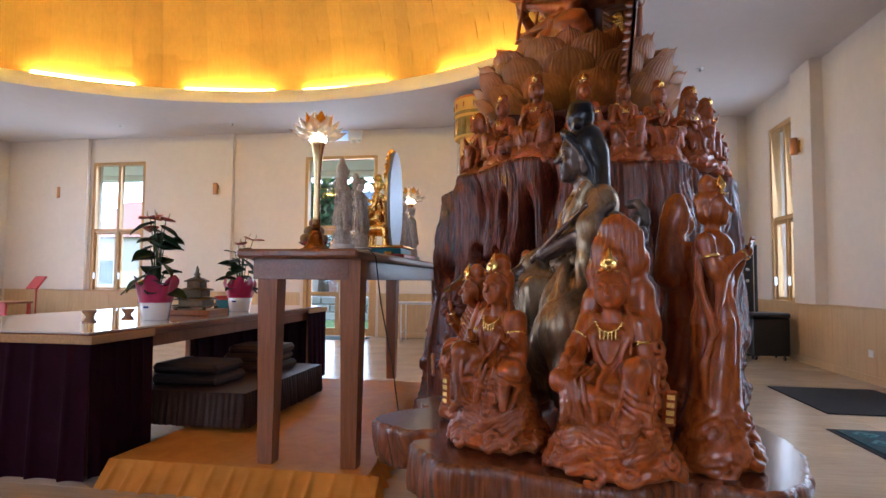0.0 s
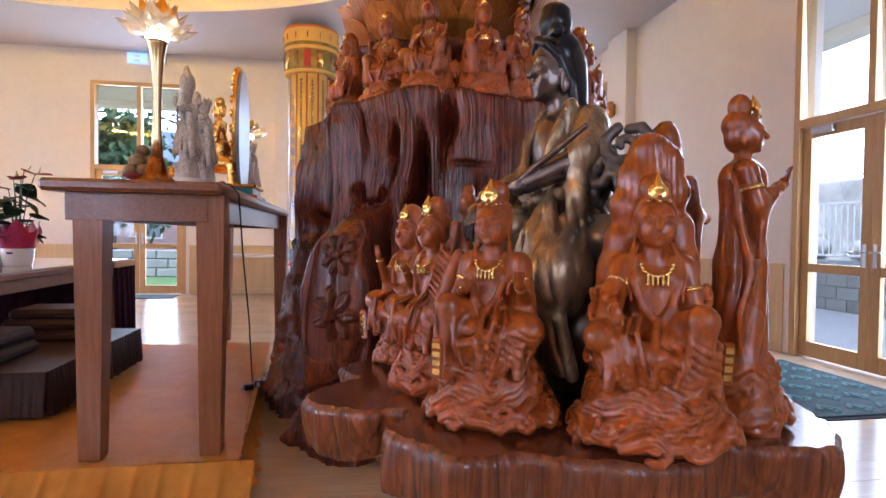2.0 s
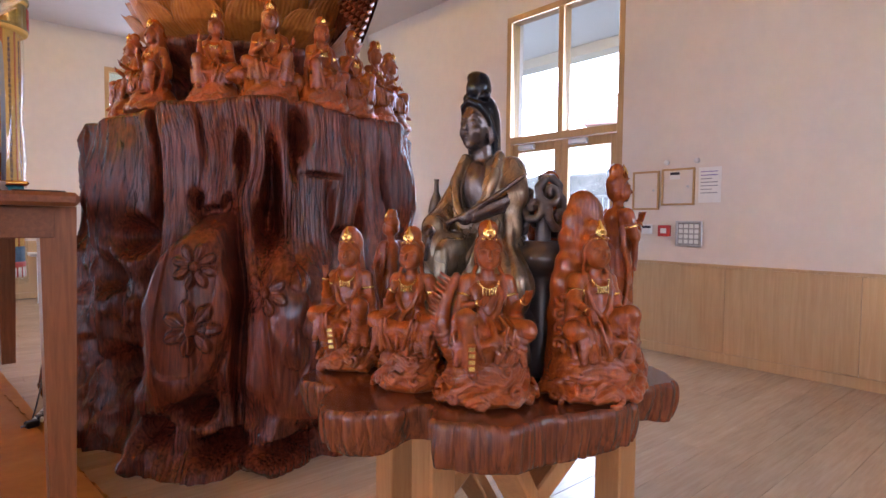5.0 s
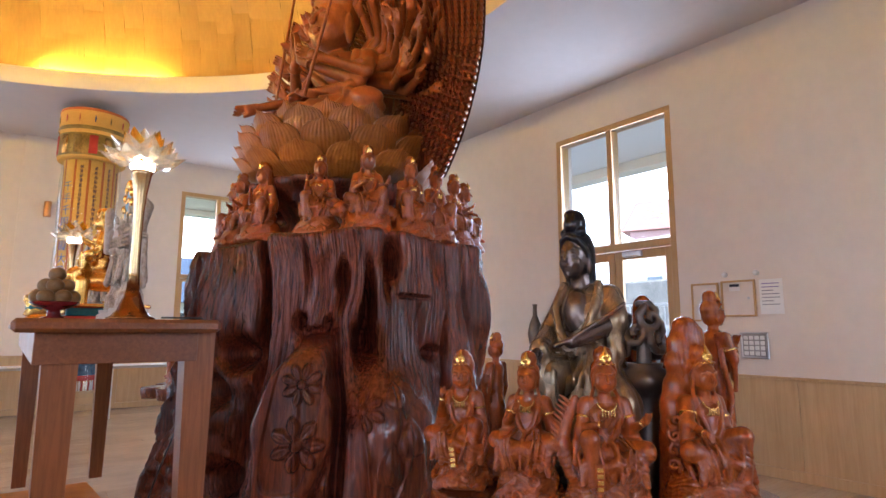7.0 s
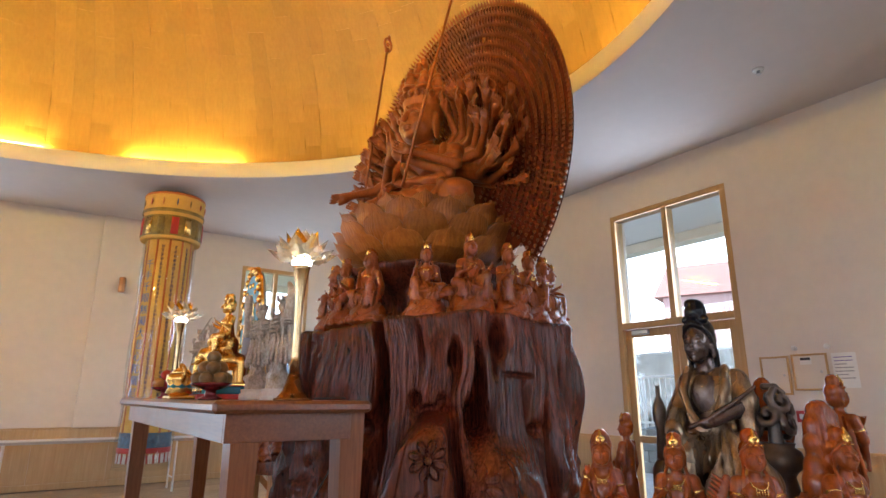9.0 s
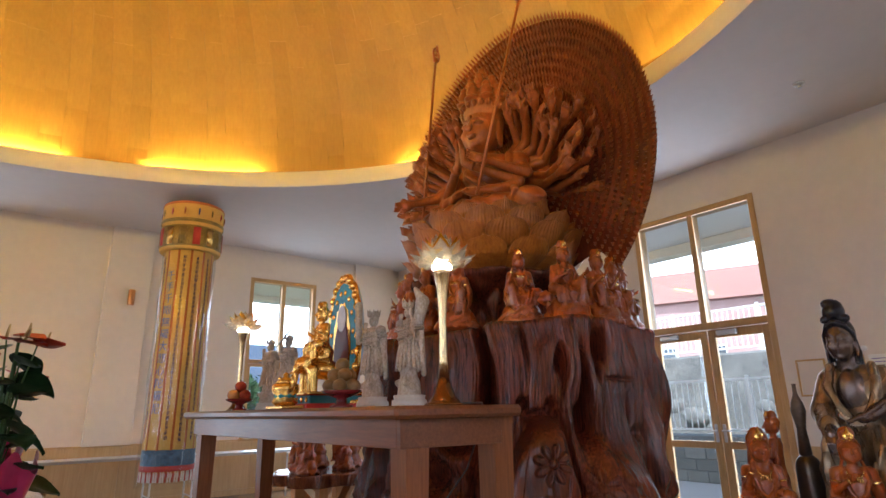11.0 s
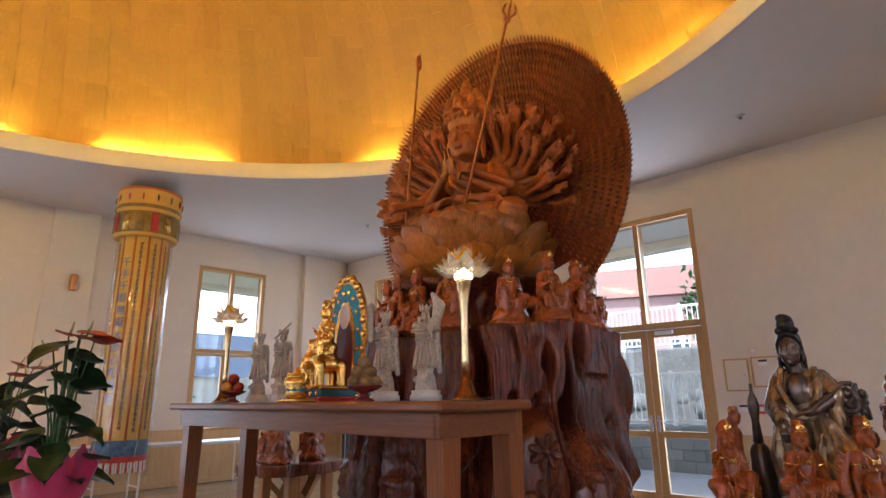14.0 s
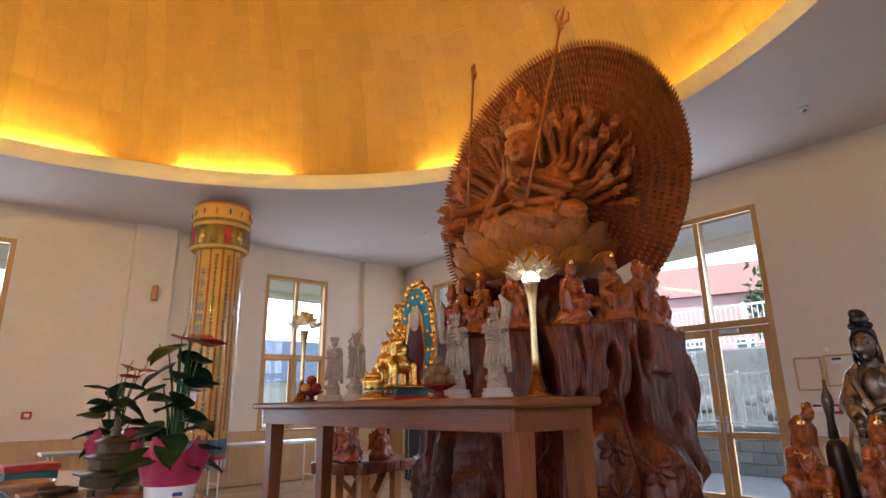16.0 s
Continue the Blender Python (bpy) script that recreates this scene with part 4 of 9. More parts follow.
def head_set(x, y, z, s, crown=1, bun=True, veil=False, hair=0, face=0):
    """Head with hair knot and pointed crown; front is -y."""
    f = y - 0.060 * s
    pr = [("e", (x, y, z), (0.056 * s, 0.060 * s, 0.070 * s), 0.006 * s, face), ("e", (x, y - 0.018 * s, z - 0.036 * s), (0.047 * s, 0.040 * s, 0.036 * s), 0.012 * s, face), ("e", (x, y - 0.044 * s, z - 0.060 * s), (0.016 * s, 0.013 * s, 0.011 * s), 0.008 * s, face),
          ("c", (x, y + 0.004 * s, z - 0.05 * s), (x, y + 0.008 * s, z - 0.14 * s), 0.029 * s, 0.033 * s, 0.01 * s, face),
          ("c", (x, f + 0.001 * s, z + 0.012 * s), (x, f - 0.013 * s, z - 0.015 * s), 0.0058 * s, 0.0105 * s, 0.002 * s, face), ("e", (x, f + 0.006 * s, z - 0.034 * s), (0.0150 * s, 0.0095 * s, 0.0050 * s), 0.0005, face), ("e", (x, f + 0.008 * s, z - 0.0425 * s), (0.0115 * s, 0.0085 * s, 0.0050 * s), 0.0005, face)]
    for q in (-1, 1):
        pr += chain([(x + q * 0.008 * s, f + 0.003 * s, z + 0.014 * s), (x + q * 0.024 * s, f + 0.006 * s, z + 0.021 * s), (x + q * 0.042 * s, f + 0.018 * s, z + 0.015 * s)], 0.0058 * s, 0.0042 * s, 0.001, face)
        pr += [("e", (x + q * 0.023 * s, f + 0.0105 * s, z + 0.001 * s), (0.0155 * s, 0.0095 * s, 0.0085 * s), 0.0005, face), ("e", (x + q * 0.028 * s, f + 0.024 * s, z - 0.020 * s), (0.020 * s, 0.014 * s, 0.026 * s), 0.014 * s, face), ("e", (x + q * 0.054 * s, y + 0.008 * s, z - 0.020 * s), (0.007 * s, 0.013 * s, 0.036 * s), 0.003, face)]
    # hair behind a clear hairline, swept to a knot
    pr += [("e", (x, y + 0.022 * s, z + 0.030 * s), (0.059 * s, 0.058 * s, 0.060 * s), 0.002, hair), ("e", (x, y + 0.030 * s, z - 0.01 * s), (0.054 * s, 0.042 * s, 0.06 * s), 0.004, hair)]
    for q in (-1, 1):
        pr += chain([(x, y - 0.036 * s, z + 0.072 * s), (x + q * 0.034 * s, y - 0.026 * s, z + 0.058 * s), (x + q * 0.053 * s, y - 0.002 * s, z + 0.030 * s), (x + q * 0.056 * s, y + 0.015 * s, z + 0.0)], 0.010 * s, 0.008 * s, 0.003, hair)
    if bun:
        pr += [("e", (x, y + 0.020 * s, z + 0.100 * s), (0.046 * s, 0.040 * s, 0.046 * s), 0.008 * s, hair), ("c", (x - 0.028 * s, y + 0.025 * s, z + 0.085 * s), (x + 0.028 * s, y + 0.025 * s, z + 0.085 * s), 0.017 * s, 0.017 * s, 0.004, hair)]
    if veil:
        pr += [("e", (x, y + 0.032 * s, z + 0.045 * s), (0.068 * s, 0.060 * s, 0.095 * s), 0.006, hair), ("c", (x, y + 0.055 * s, z), (x, y + 0.07 * s, z - 0.26 * s), 0.060 * s, 0.085 * s, 0.02, hair)]
    if crown:
        # a gilt leaf that stands before the hair knot, and a fine jewelled band
        pr += [("e", (x, y - 0.034 * s, z + 0.088 * s), (0.030 * s, 0.010 * s, 0.028 * s), 0.0, 1, (-12, 0, 0)), ("c", (x, y - 0.034 * s, z + 0.098 * s), (x, y - 0.022 * s, z + 0.142 * s), 0.017 * s, 0.004 * s, 0.004 * s, 1)]
        for q in range(-3, 4):
            a = q * 0.26
            pr.append(("e", (x + 0.058 * s * math.sin(a), y + 0.010 * s - 0.062 * s * math.cos(a), z + 0.060 * s), (0.0065 * s, 0.006 * s, 0.0055 * s), 0.0, 1 if q % 2 == 0 else hair))
    return pr


def scaled(u, h):
    out = []
    for p in u:
        if p[0] == "c":
            out.append(("c", tuple(v * h for v in p[1]), tuple(v * h for v in p[2]), p[3] * h, p[4] * h, p[5] * h, p[6]))
        else:
            out.append(("e", tuple(v * h for v in p[1]), tuple(v * h for v in p[2]), p[3] * h, p[4], *p[5:]))
    return out


def disc(c, d, r, t, slot=1):
    """A thin ring-like disc across the direction d."""
    e = Vector(d).to_track_quat("Z", "Y").to_euler()
    return ("e", tuple(c), (r, r, t), 0.0, slot, tuple(math.degrees(v) for v in e))


def arm_set(s0, el, wr, up, q, k=1.0, sleeve=0.16, bands=True):
    """Upper arm, forearm, open palm with fingers, bracelet, arm band and falling sleeve."""
    s0, el, wr = Vector(s0), Vector(el), Vector(wr)
    d = (wr - el).normalized()
    u = [("c", tuple(s0), tuple(el), 0.040 * k, 0.033 * k, 0.010, 0), ("c", tuple(el), tuple(wr), 0.031 * k, 0.020 * k, 0.008, 0), ("e", tuple(wr + d * 0.03 * k), (0.020 * k, 0.018 * k, 0.024 * k), 0.006, 0)]
    for f in range(4):
        b = wr + d * 0.042 * k + Vector((0.010 * (f - 1.5) * k, 0, 0))
        u.append(("c", tuple(b), tuple(b + d * 0.018 * k + Vector((0.002 * (f - 1.5), -0.004, 0.030 * up)) * k), 0.0065 * k, 0.0045 * k, 0.003, 0))
    u.append(("c", tuple(wr + d * 0.02 * k), tuple(wr + d * 0.035 * k + Vector((-q * 0.026, -0.008, 0.016 * up)) * k), 0.0075 * k, 0.005 * k, 0.003, 0))
    u.append(disc(wr - d * 0.004 * k, d, 0.0265 * k, 0.009 * k))
    if bands:
        m, e = s0.lerp(el, 0.55), (el - s0).normalized()
        u.append(disc(m, e, 0.0425 * k, 0.011 * k))
    if sleeve:
        for t in range(3):
            a = el.lerp(wr, 0.15 + 0.2 * t)
            u.append(("c", tuple(a), (a.x * 1.04 + 0.006 * (t - 1), a.y + 0.012 * t, a.z - sleeve * (0.8 - 0.2 * t)), 0.022 * k, 0.012 * k, 0.02, 0))
    return u


def seated(h, seed, raised=1, arm=0, base="wave", veil=False, back=None, bw=0.27, bh=0.30, crown=1, hair=0, face=0, hs=1.3):
    """Seated figure of height h; raised: which knee is drawn up (0: cross-legged)."""
    rng = random.Random(seed)
    u = wave_base(rng, bw, bh)
    pz = bh + 0.12
    sh = pz + 0.245
    # seat, hips, waist, chest, shoulders
    u += [("e", (0, 0.04, bh + 0.02), (0.17, 0.13, 0.12), 0.03, 0), ("e", (0, 0.015, pz - 0.01), (0.118, 0.095, 0.085), 0.02, 0), ("c", (0, 0.015, pz), (0, 0.015, pz + 0.11), 0.092, 0.082, 0.03, 0), ("e", (0, 0.012, pz + 0.175), (0.108, 0.070, 0.085), 0.03, 0),
          ("c", (-0.092, 0.018, sh), (0.092, 0.018, sh), 0.044, 0.044, 0.03, 0), ("e", (-0.04, -0.034, pz + 0.195), (0.044, 0.030, 0.032), 0.02, 0), ("e", (0.04, -0.034, pz + 0.195), (0.044, 0.030, 0.032), 0.02, 0)]
    k = raised
    if k:
        knee, foot = (k * 0.135, -0.150, pz + 0.055), (k * 0.105, -0.165, pz - 0.20)
        u += [("c", (k * 0.06, 0, pz - 0.01), knee, 0.075, 0.060, 0.02, 0), ("c", knee, foot, 0.058, 0.042, 0.012, 0), ("c", foot, (k * 0.105, -0.235, pz - 0.235), 0.028, 0.020, 0.010, 0),
              ("c", (-k * 0.07, 0, pz - 0.02), (-k * 0.205, -0.10, pz - 0.02), 0.074, 0.064, 0.02, 0), ("c", (-k * 0.205, -0.10, pz - 0.02), (-k * 0.02, -0.175, pz - 0.075), 0.055, 0.038, 0.012, 0), ("c", (-k * 0.02, -0.175, pz - 0.075), (k * 0.05, -0.20, pz - 0.085), 0.027, 0.019, 0.008, 0)]
        u += [("e", (k * 0.04, -0.08, pz - 0.03), (0.11, 0.08, 0.05), 0.03, 0)]
    else:
        for q in (-1, 1):
            u += [("c", (q * 0.07, 0, pz - 0.02), (q * 0.20, -0.10, pz - 0.02), 0.074, 0.064, 0.02, 0), ("c", (q * 0.20, -0.10, pz - 0.02), (-q * 0.05, -0.18, pz - 0.06), 0.055, 0.038, 0.012, 0)]
    # robe edge spilling over the seat
    for i in range(7):
        x = -0.165 + 0.055 * i
        u.append(("c", (x, -0.14 - 0.03 * math.cos(x * 9), pz - 0.09), (x * 1.10 + rng.uniform(-0.01, 0.01), -0.165, pz - 0.17 - rng.uniform(0, 0.04)), 0.034, 0.020, 0.025, 0))
    # heavy folds curving round each knee and hanging between them
    for q in (-1, 1):
        for i in range(4):
            t = i / 3
            u += chain([(q * (0.06 + 0.10 * t), -0.075 - 0.02 * t, pz + 0.055 - 0.03 * t), (q * (0.09 + 0.11 * t), -0.185 + 0.045 * t, pz + 0.01 - 0.04 * t), (q * (0.07 + 0.12 * t), -0.215 + 0.06 * t, pz - 0.09 - 0.02 * t), (q * (0.04 + 0.15 * t), -0.20 + 0.05 * t, pz - 0.17)], 0.009, 0.012, 0.006)
    # open robe on the chest, belt with hanging ends
    for q in (-1, 1):
        u += chain([(q * 0.075, -0.012, sh + 0.025), (q * 0.082, -0.048, sh - 0.06), (q * 0.05, -0.075, pz + 0.09), (q * 0.01, -0.085, pz + 0.04)], 0.020, 0.014, 0.012)
    u += chain([(-0.075, -0.045, pz + 0.06), (0, -0.082, pz + 0.045), (0.075, -0.045, pz + 0.06)], 0.014, 0.014, 0.006)
    u += chain([(0.0, -0.088, pz + 0.04), (-k * 0.02, -0.150, pz + 0.0), (-k * 0.03, -0.20, pz - 0.07), (-k * 0.03, -0.205, pz - 0.17)], 0.018, 0.012, 0.010)
    A = [((-0.150, -0.02, sh - 0.145), (-0.06, -0.14, sh - 0.105), 1), ((0.155, -0.03, sh - 0.145), (0.185, -0.15, sh - 0.09), 1.3)]
    if arm == 1:
        A = [((-0.17, -0.06, sh - 0.115), (-0.165, -0.175, sh - 0.15), -1), ((0.15, -0.01, sh - 0.16), (0.13, -0.13, sh - 0.20), 1)]
    if arm == 2:
        A = [((-0.145, -0.06, sh - 0.12), (-0.115, -0.14, sh + 0.0), 1.3), ((0.15, -0.01, sh - 0.15), (0.085, -0.13, sh - 0.155), 1)]
    if arm == 3:
        A = [((-0.15, -0.03, sh - 0.145), (-0.055, -0.14, sh - 0.05), 1), ((0.165, 0.02, sh - 0.14), (0.19, 0.0, sh - 0.265), -1)]
    for (el, wr, up), q in zip(A, (-1, 1)):
        u += arm_set((q * 0.112, 0.018, sh - 0.005), el, wr, up, q, 1.0, 0)
        # wide sleeve hanging behind the elbow
        u.append(("c", (el[0], el[1] + 0.02, el[2] - 0.01), (el[0] * 1.05, el[1] + 0.035, el[2] - 0.13), 0.040, 0.026, 0.02, 0))
        u.append(("c", (q * 0.115, 0.03, sh - 0.01), (el[0] * 0.95, el[1] + 0.03, el[2] - 0.05), 0.050, 0.046, 0.02, 0))
        # hair and ribbon falling over the shoulder, shawl ends beside the hips
        u += chain([(q * 0.062, 0.02, sh + 0.09), (q * 0.088, -0.012, sh + 0.03), (q * 0.098, -0.040, sh - 0.05), (q * 0.092, -0.050, sh - 0.13)], 0.013, 0.007, 0.005)
        u += chain([(el[0] * 1.02, el[1] + 0.03, el[2] - 0.02), (q * 0.185, -0.03, pz + 0.02), (q * 0.20, -0.06, pz - 0.09), (q * 0.17, -0.09, bh * 0.72)], 0.028, 0.016, 0.02)
    for i in range(11):
        t = math.pi * (i + 0.5) / 11
        u.append(("e", (0.058 * math.cos(t), -0.048 - 0.026 * math.sin(t), sh + 0.012 - 0.05 * math.sin(t)), (0.0085, 0.007, 0.0065), 0, 1))
    for xx in (-0.035, -0.018, 0, 0.018, 0.035):
        u.append(("c", (xx, -0.077, sh - 0.042 + abs(xx) * 0.5), (xx, -0.078, sh - 0.072), 0.005, 0.005, 0, 1))
    u += head_set(0, -0.004, pz + 0.245 + 0.125 * hs, hs, crown, True, veil, hair, face)
    if back == "rock":
        u += [("c", (-0.13, 0.14, 0.1), (-0.10, 0.14, 0.66), 0.10, 0.085, 0.03, 0), ("c", (0.12, 0.14, 0.1), (0.10, 0.14, 0.70), 0.10, 0.085, 0.03, 0), ("c", (0, 0.16, 0.1), (0, 0.15, 1.0), 0.11, 0.095, 0.03, 0)]
        for x, z, rx, rz_ in ((-0.13, 0.62, 0.085, 0.075), (0.14, 0.66, 0.08, 0.08), (-0.12, 0.76, 0.075, 0.06), (0.125, 0.80, 0.075, 0.065), (-0.085, 0.90, 0.085, 0.07), (0.095, 0.95, 0.08, 0.07), (-0.05, 1.02, 0.085, 0.07), (0.06, 1.07, 0.085, 0.065), (-0.01, 1.13, 0.075, 0.05), (-0.16, 0.44, 0.08, 0.08), (0.17, 0.48, 0.075, 0.09)):
            u.append(("e", (x * 0.82, 0.135, z), (rx * 0.98, 0.075, rz_ * 1.25), 0.045, 0, (0, 25 * math.sin(9 * z), 0)))
        for q in (-1, 1):
            for i in range(4):
                u += spiral((q * (0.22 - 0.01 * i), 0.03, 0.30 + 0.085 * i), (q, -0.7, 0.2), 0.045, 0.016, 1.2, i * 1.3)
    if back == "tail":
        pts = [(-0.20 - 0.05 * math.sin(t * 0.45), 0.03, 0.26 + 0.055 * t) for t in range(9)]
        u += chain(pts, 0.055, 0.024, 0.01)
        for i in range(16):
            t = i / 2
            u.append(("c", (-0.23 - 0.05 * math.sin(t * 0.45), 0.03, 0.27 + 0.055 * t), (-0.28 - 0.05 * math.sin(t * 0.45), 0.03, 0.31 + 0.055 * t), 0.014, 0.006, 0.004, 0))
    if base == "beast":
        q = rng.choice((-1, 1))
        u += [("e", (0, 0.0, bh * 0.72), (0.27, 0.14, 0.12), 0.03, 0), ("e", (q * 0.28, -0.03, bh * 0.95), (0.085, 0.078, 0.085), 0.02, 0), ("e", (q * 0.35, -0.06, bh * 0.86), (0.05, 0.048, 0.042), 0.012, 0)]
        for i in range(7):
            a = i * 0.9
            u += spiral((q * 0.26 + 0.07 * math.cos(a), -0.06 + 0.04 * math.sin(a), bh * 0.95 + 0.07 * math.sin(a)), (q, -0.6, 0.2), 0.028, 0.011, 1.2, a)
        for x in (-0.19, 0.19):
            u.append(("c", (x, -0.08, bh * 0.6), (x, -0.13, 0.03), 0.055, 0.042, 0.015, 0))
    return scaled(u, h)


def folds(h, bh=0.30, upright=False):
    """Creased drapery on the robe, wave lines on the base and combed hair."""
    def crease(ph):
        return np.abs(np.sin(ph * 0.5)) ** 0.6 - 0.6

    def f(X, Y, Z):
        x, y, z = X / h, Y / h, Z / h
        if upright:
            ph = 30 * np.arctan2(y, x) * 0.33 + 40 * np.abs(x) + 2.4 * np.sin(11 * z + 6 * x)
            body = np.clip((0.62 - z) / 0.08, 0, 1) * np.clip((z - bh * 0.8) / 0.06, 0, 1)
        else:
            ph = 235 * (z * 0.85 + 0.42 * np.abs(x) - 0.30 * y) + 2.4 * np.sin(9 * x + 3 * y) + 1.6 * np.sin(9 * z)
            body = np.clip((bh + 0.13 - z) / 0.06, 0, 1) * np.clip((z - bh * 0.85) / 0.05, 0, 1) * np.clip((-y + 0.06) / 0.06, 0, 1)
        patch = np.clip(0.75 + 0.7 * np.sin(7 * x + 5 * z + 1) * np.cos(6 * y - 4 * z), 0, 1)
        low = np.clip((bh * 0.98 - z) / 0.05, 0, 1)
        ph2 = 240 * z + 6 * np.sin(21 * x) + 4 * np.sin(23 * y) + 2 * np.sin(47 * (x + y))
        hair = np.sin(230 * np.abs(x) + 60 * y) * np.clip((z - 0.88) / 0.02, 0, 1) * np.clip((y + 0.015) / 0.015, 0, 1)
        return -h * (0.0080 * body * patch * crease(ph) + 0.0050 * low * crease(ph2)) + h * 0.0013 * hair
    return f


def standing(h, seed, arm=0, base=True, veil=False, crown=1, slim=1.0):
    rng = random.Random(seed)
    b = 0.18 if base else 0.05
    u = wave_base(rng, 0.15, b * 1.35, 14) if base else []
    s = slim
    u += [("c", (0, 0.005, b), (0, 0.0, 0.48), 0.074 * s, 0.062 * s, 0.02, 0), ("c", (0, 0, 0.48), (0, 0, 0.62), 0.060 * s, 0.048 * s, 0.02, 0), ("c", (0, 0, 0.62), (0, 0.0, 0.74), 0.048 * s, 0.058 * s, 0.02, 0),
          ("c", (-0.064 * s, 0, 0.765), (0.064 * s, 0, 0.765), 0.027, 0.027, 0.015, 0), ("c", (-0.04, -0.005, b), (-0.03, -0.008, 0.48), 0.046, 0.044, 0.012, 0), ("c", (0.04, -0.005, b), (0.03, -0.008, 0.48), 0.046, 0.044, 0.012, 0)]
    u += chain([(0.0, -0.055, 0.56), (0.008, -0.07, 0.45), (-0.004, -0.068, 0.33), (0.004, -0.07, b + 0.03)], 0.013, 0.009)
    u += chain([(-0.055, -0.02, 0.55), (0, -0.056, 0.53), (0.055, -0.02, 0.55)], 0.012, 0.012)
    u += chain([(-0.06, -0.02, 0.77), (-0.02, -0.058, 0.68), (0.03, -0.055, 0.62)], 0.010, 0.009)
    for q in (-1, 1):
        u += chain([(q * 0.07, 0.02, 0.78), (q * 0.10, 0.02, 0.62), (q * 0.085, -0.02, 0.46), (q * 0.10, 0.01, 0.34), (q * 0.09, 0.0, b + 0.02)], 0.016, 0.009, 0.01)
    if arm == 0:
        A = [((-0.105, -0.03, 0.66), (-0.015, -0.10, 0.72), 1.6), ((0.105, -0.03, 0.66), (0.015, -0.10, 0.72), 1.6)]
    elif arm == 1:
        A = [((-0.11, -0.01, 0.66), (-0.07, -0.09, 0.60), 1), ((0.12, -0.03, 0.70), (0.11, -0.07, 0.83), 1)]
    else:
        A = [((-0.11, -0.01, 0.66), (-0.09, -0.10, 0.64), 1), ((0.105, -0.02, 0.66), (0.05, -0.10, 0.62), 1)]
    for (el, wr, up), q in zip(A, (-1, 1)):
        u += arm_set((q * 0.078 * s, 0.0, 0.765), el, wr, up, q, 0.78, 0.2, crown > 0)
    u += head_set(0, -0.005, 0.885, 0.84, crown, True, veil)
    return scaled(u, h)


def figure(name, prims, h, x, y, z, facing, mats, label, group, fine=120, bh=0.30, upright=False):
    """facing: direction (dx, dy) that the front looks to."""
    rz = math.degrees(math.atan2(facing[1], facing[0])) + 90
    me = skin(name, prims, h / fine, mats, folds(h, bh, upright))
    return tagged(part(name, me, mats, None, "", pose(x, y, z, 0, 0, rz)), label, "statue", group)


# ---- the many-armed statue on the lotus ----
def open_hand(c, d, side, k=1.0):
    """Palm with four fingers and a thumb; d: along the hand, side: across it."""
    c, d, side = Vector(c), Vector(d).normalized(), Vector(side).normalized()
    n = d.cross(side).normalized()
    u = [("c", tuple(c), tuple(c + d * 0.045 * k), 0.030 * k, 0.032 * k, 0.01, 0)]
    for f in range(4):
        b = c + d * 0.06 * k + side * (0.016 * (f - 1.5) * k)
        m = b + d * 0.045 * k + side * (0.004 * (f - 1.5) * k)
        u += [("c", tuple(b), tuple(m), 0.0115 * k, 0.010 * k, 0.003, 0), ("c", tuple(m), tuple(m + (d * 0.03 - n * 0.016) * k), 0.010 * k, 0.007 * k, 0.002, 0)]
    b = c + d * 0.01 * k - side * 0.03 * k
    u.append(("c", tuple(b), tuple(b + (d * 0.05 - side * 0.022 - n * 0.012) * k), 0.013 * k, 0.008 * k, 0.003, 0))
    return u


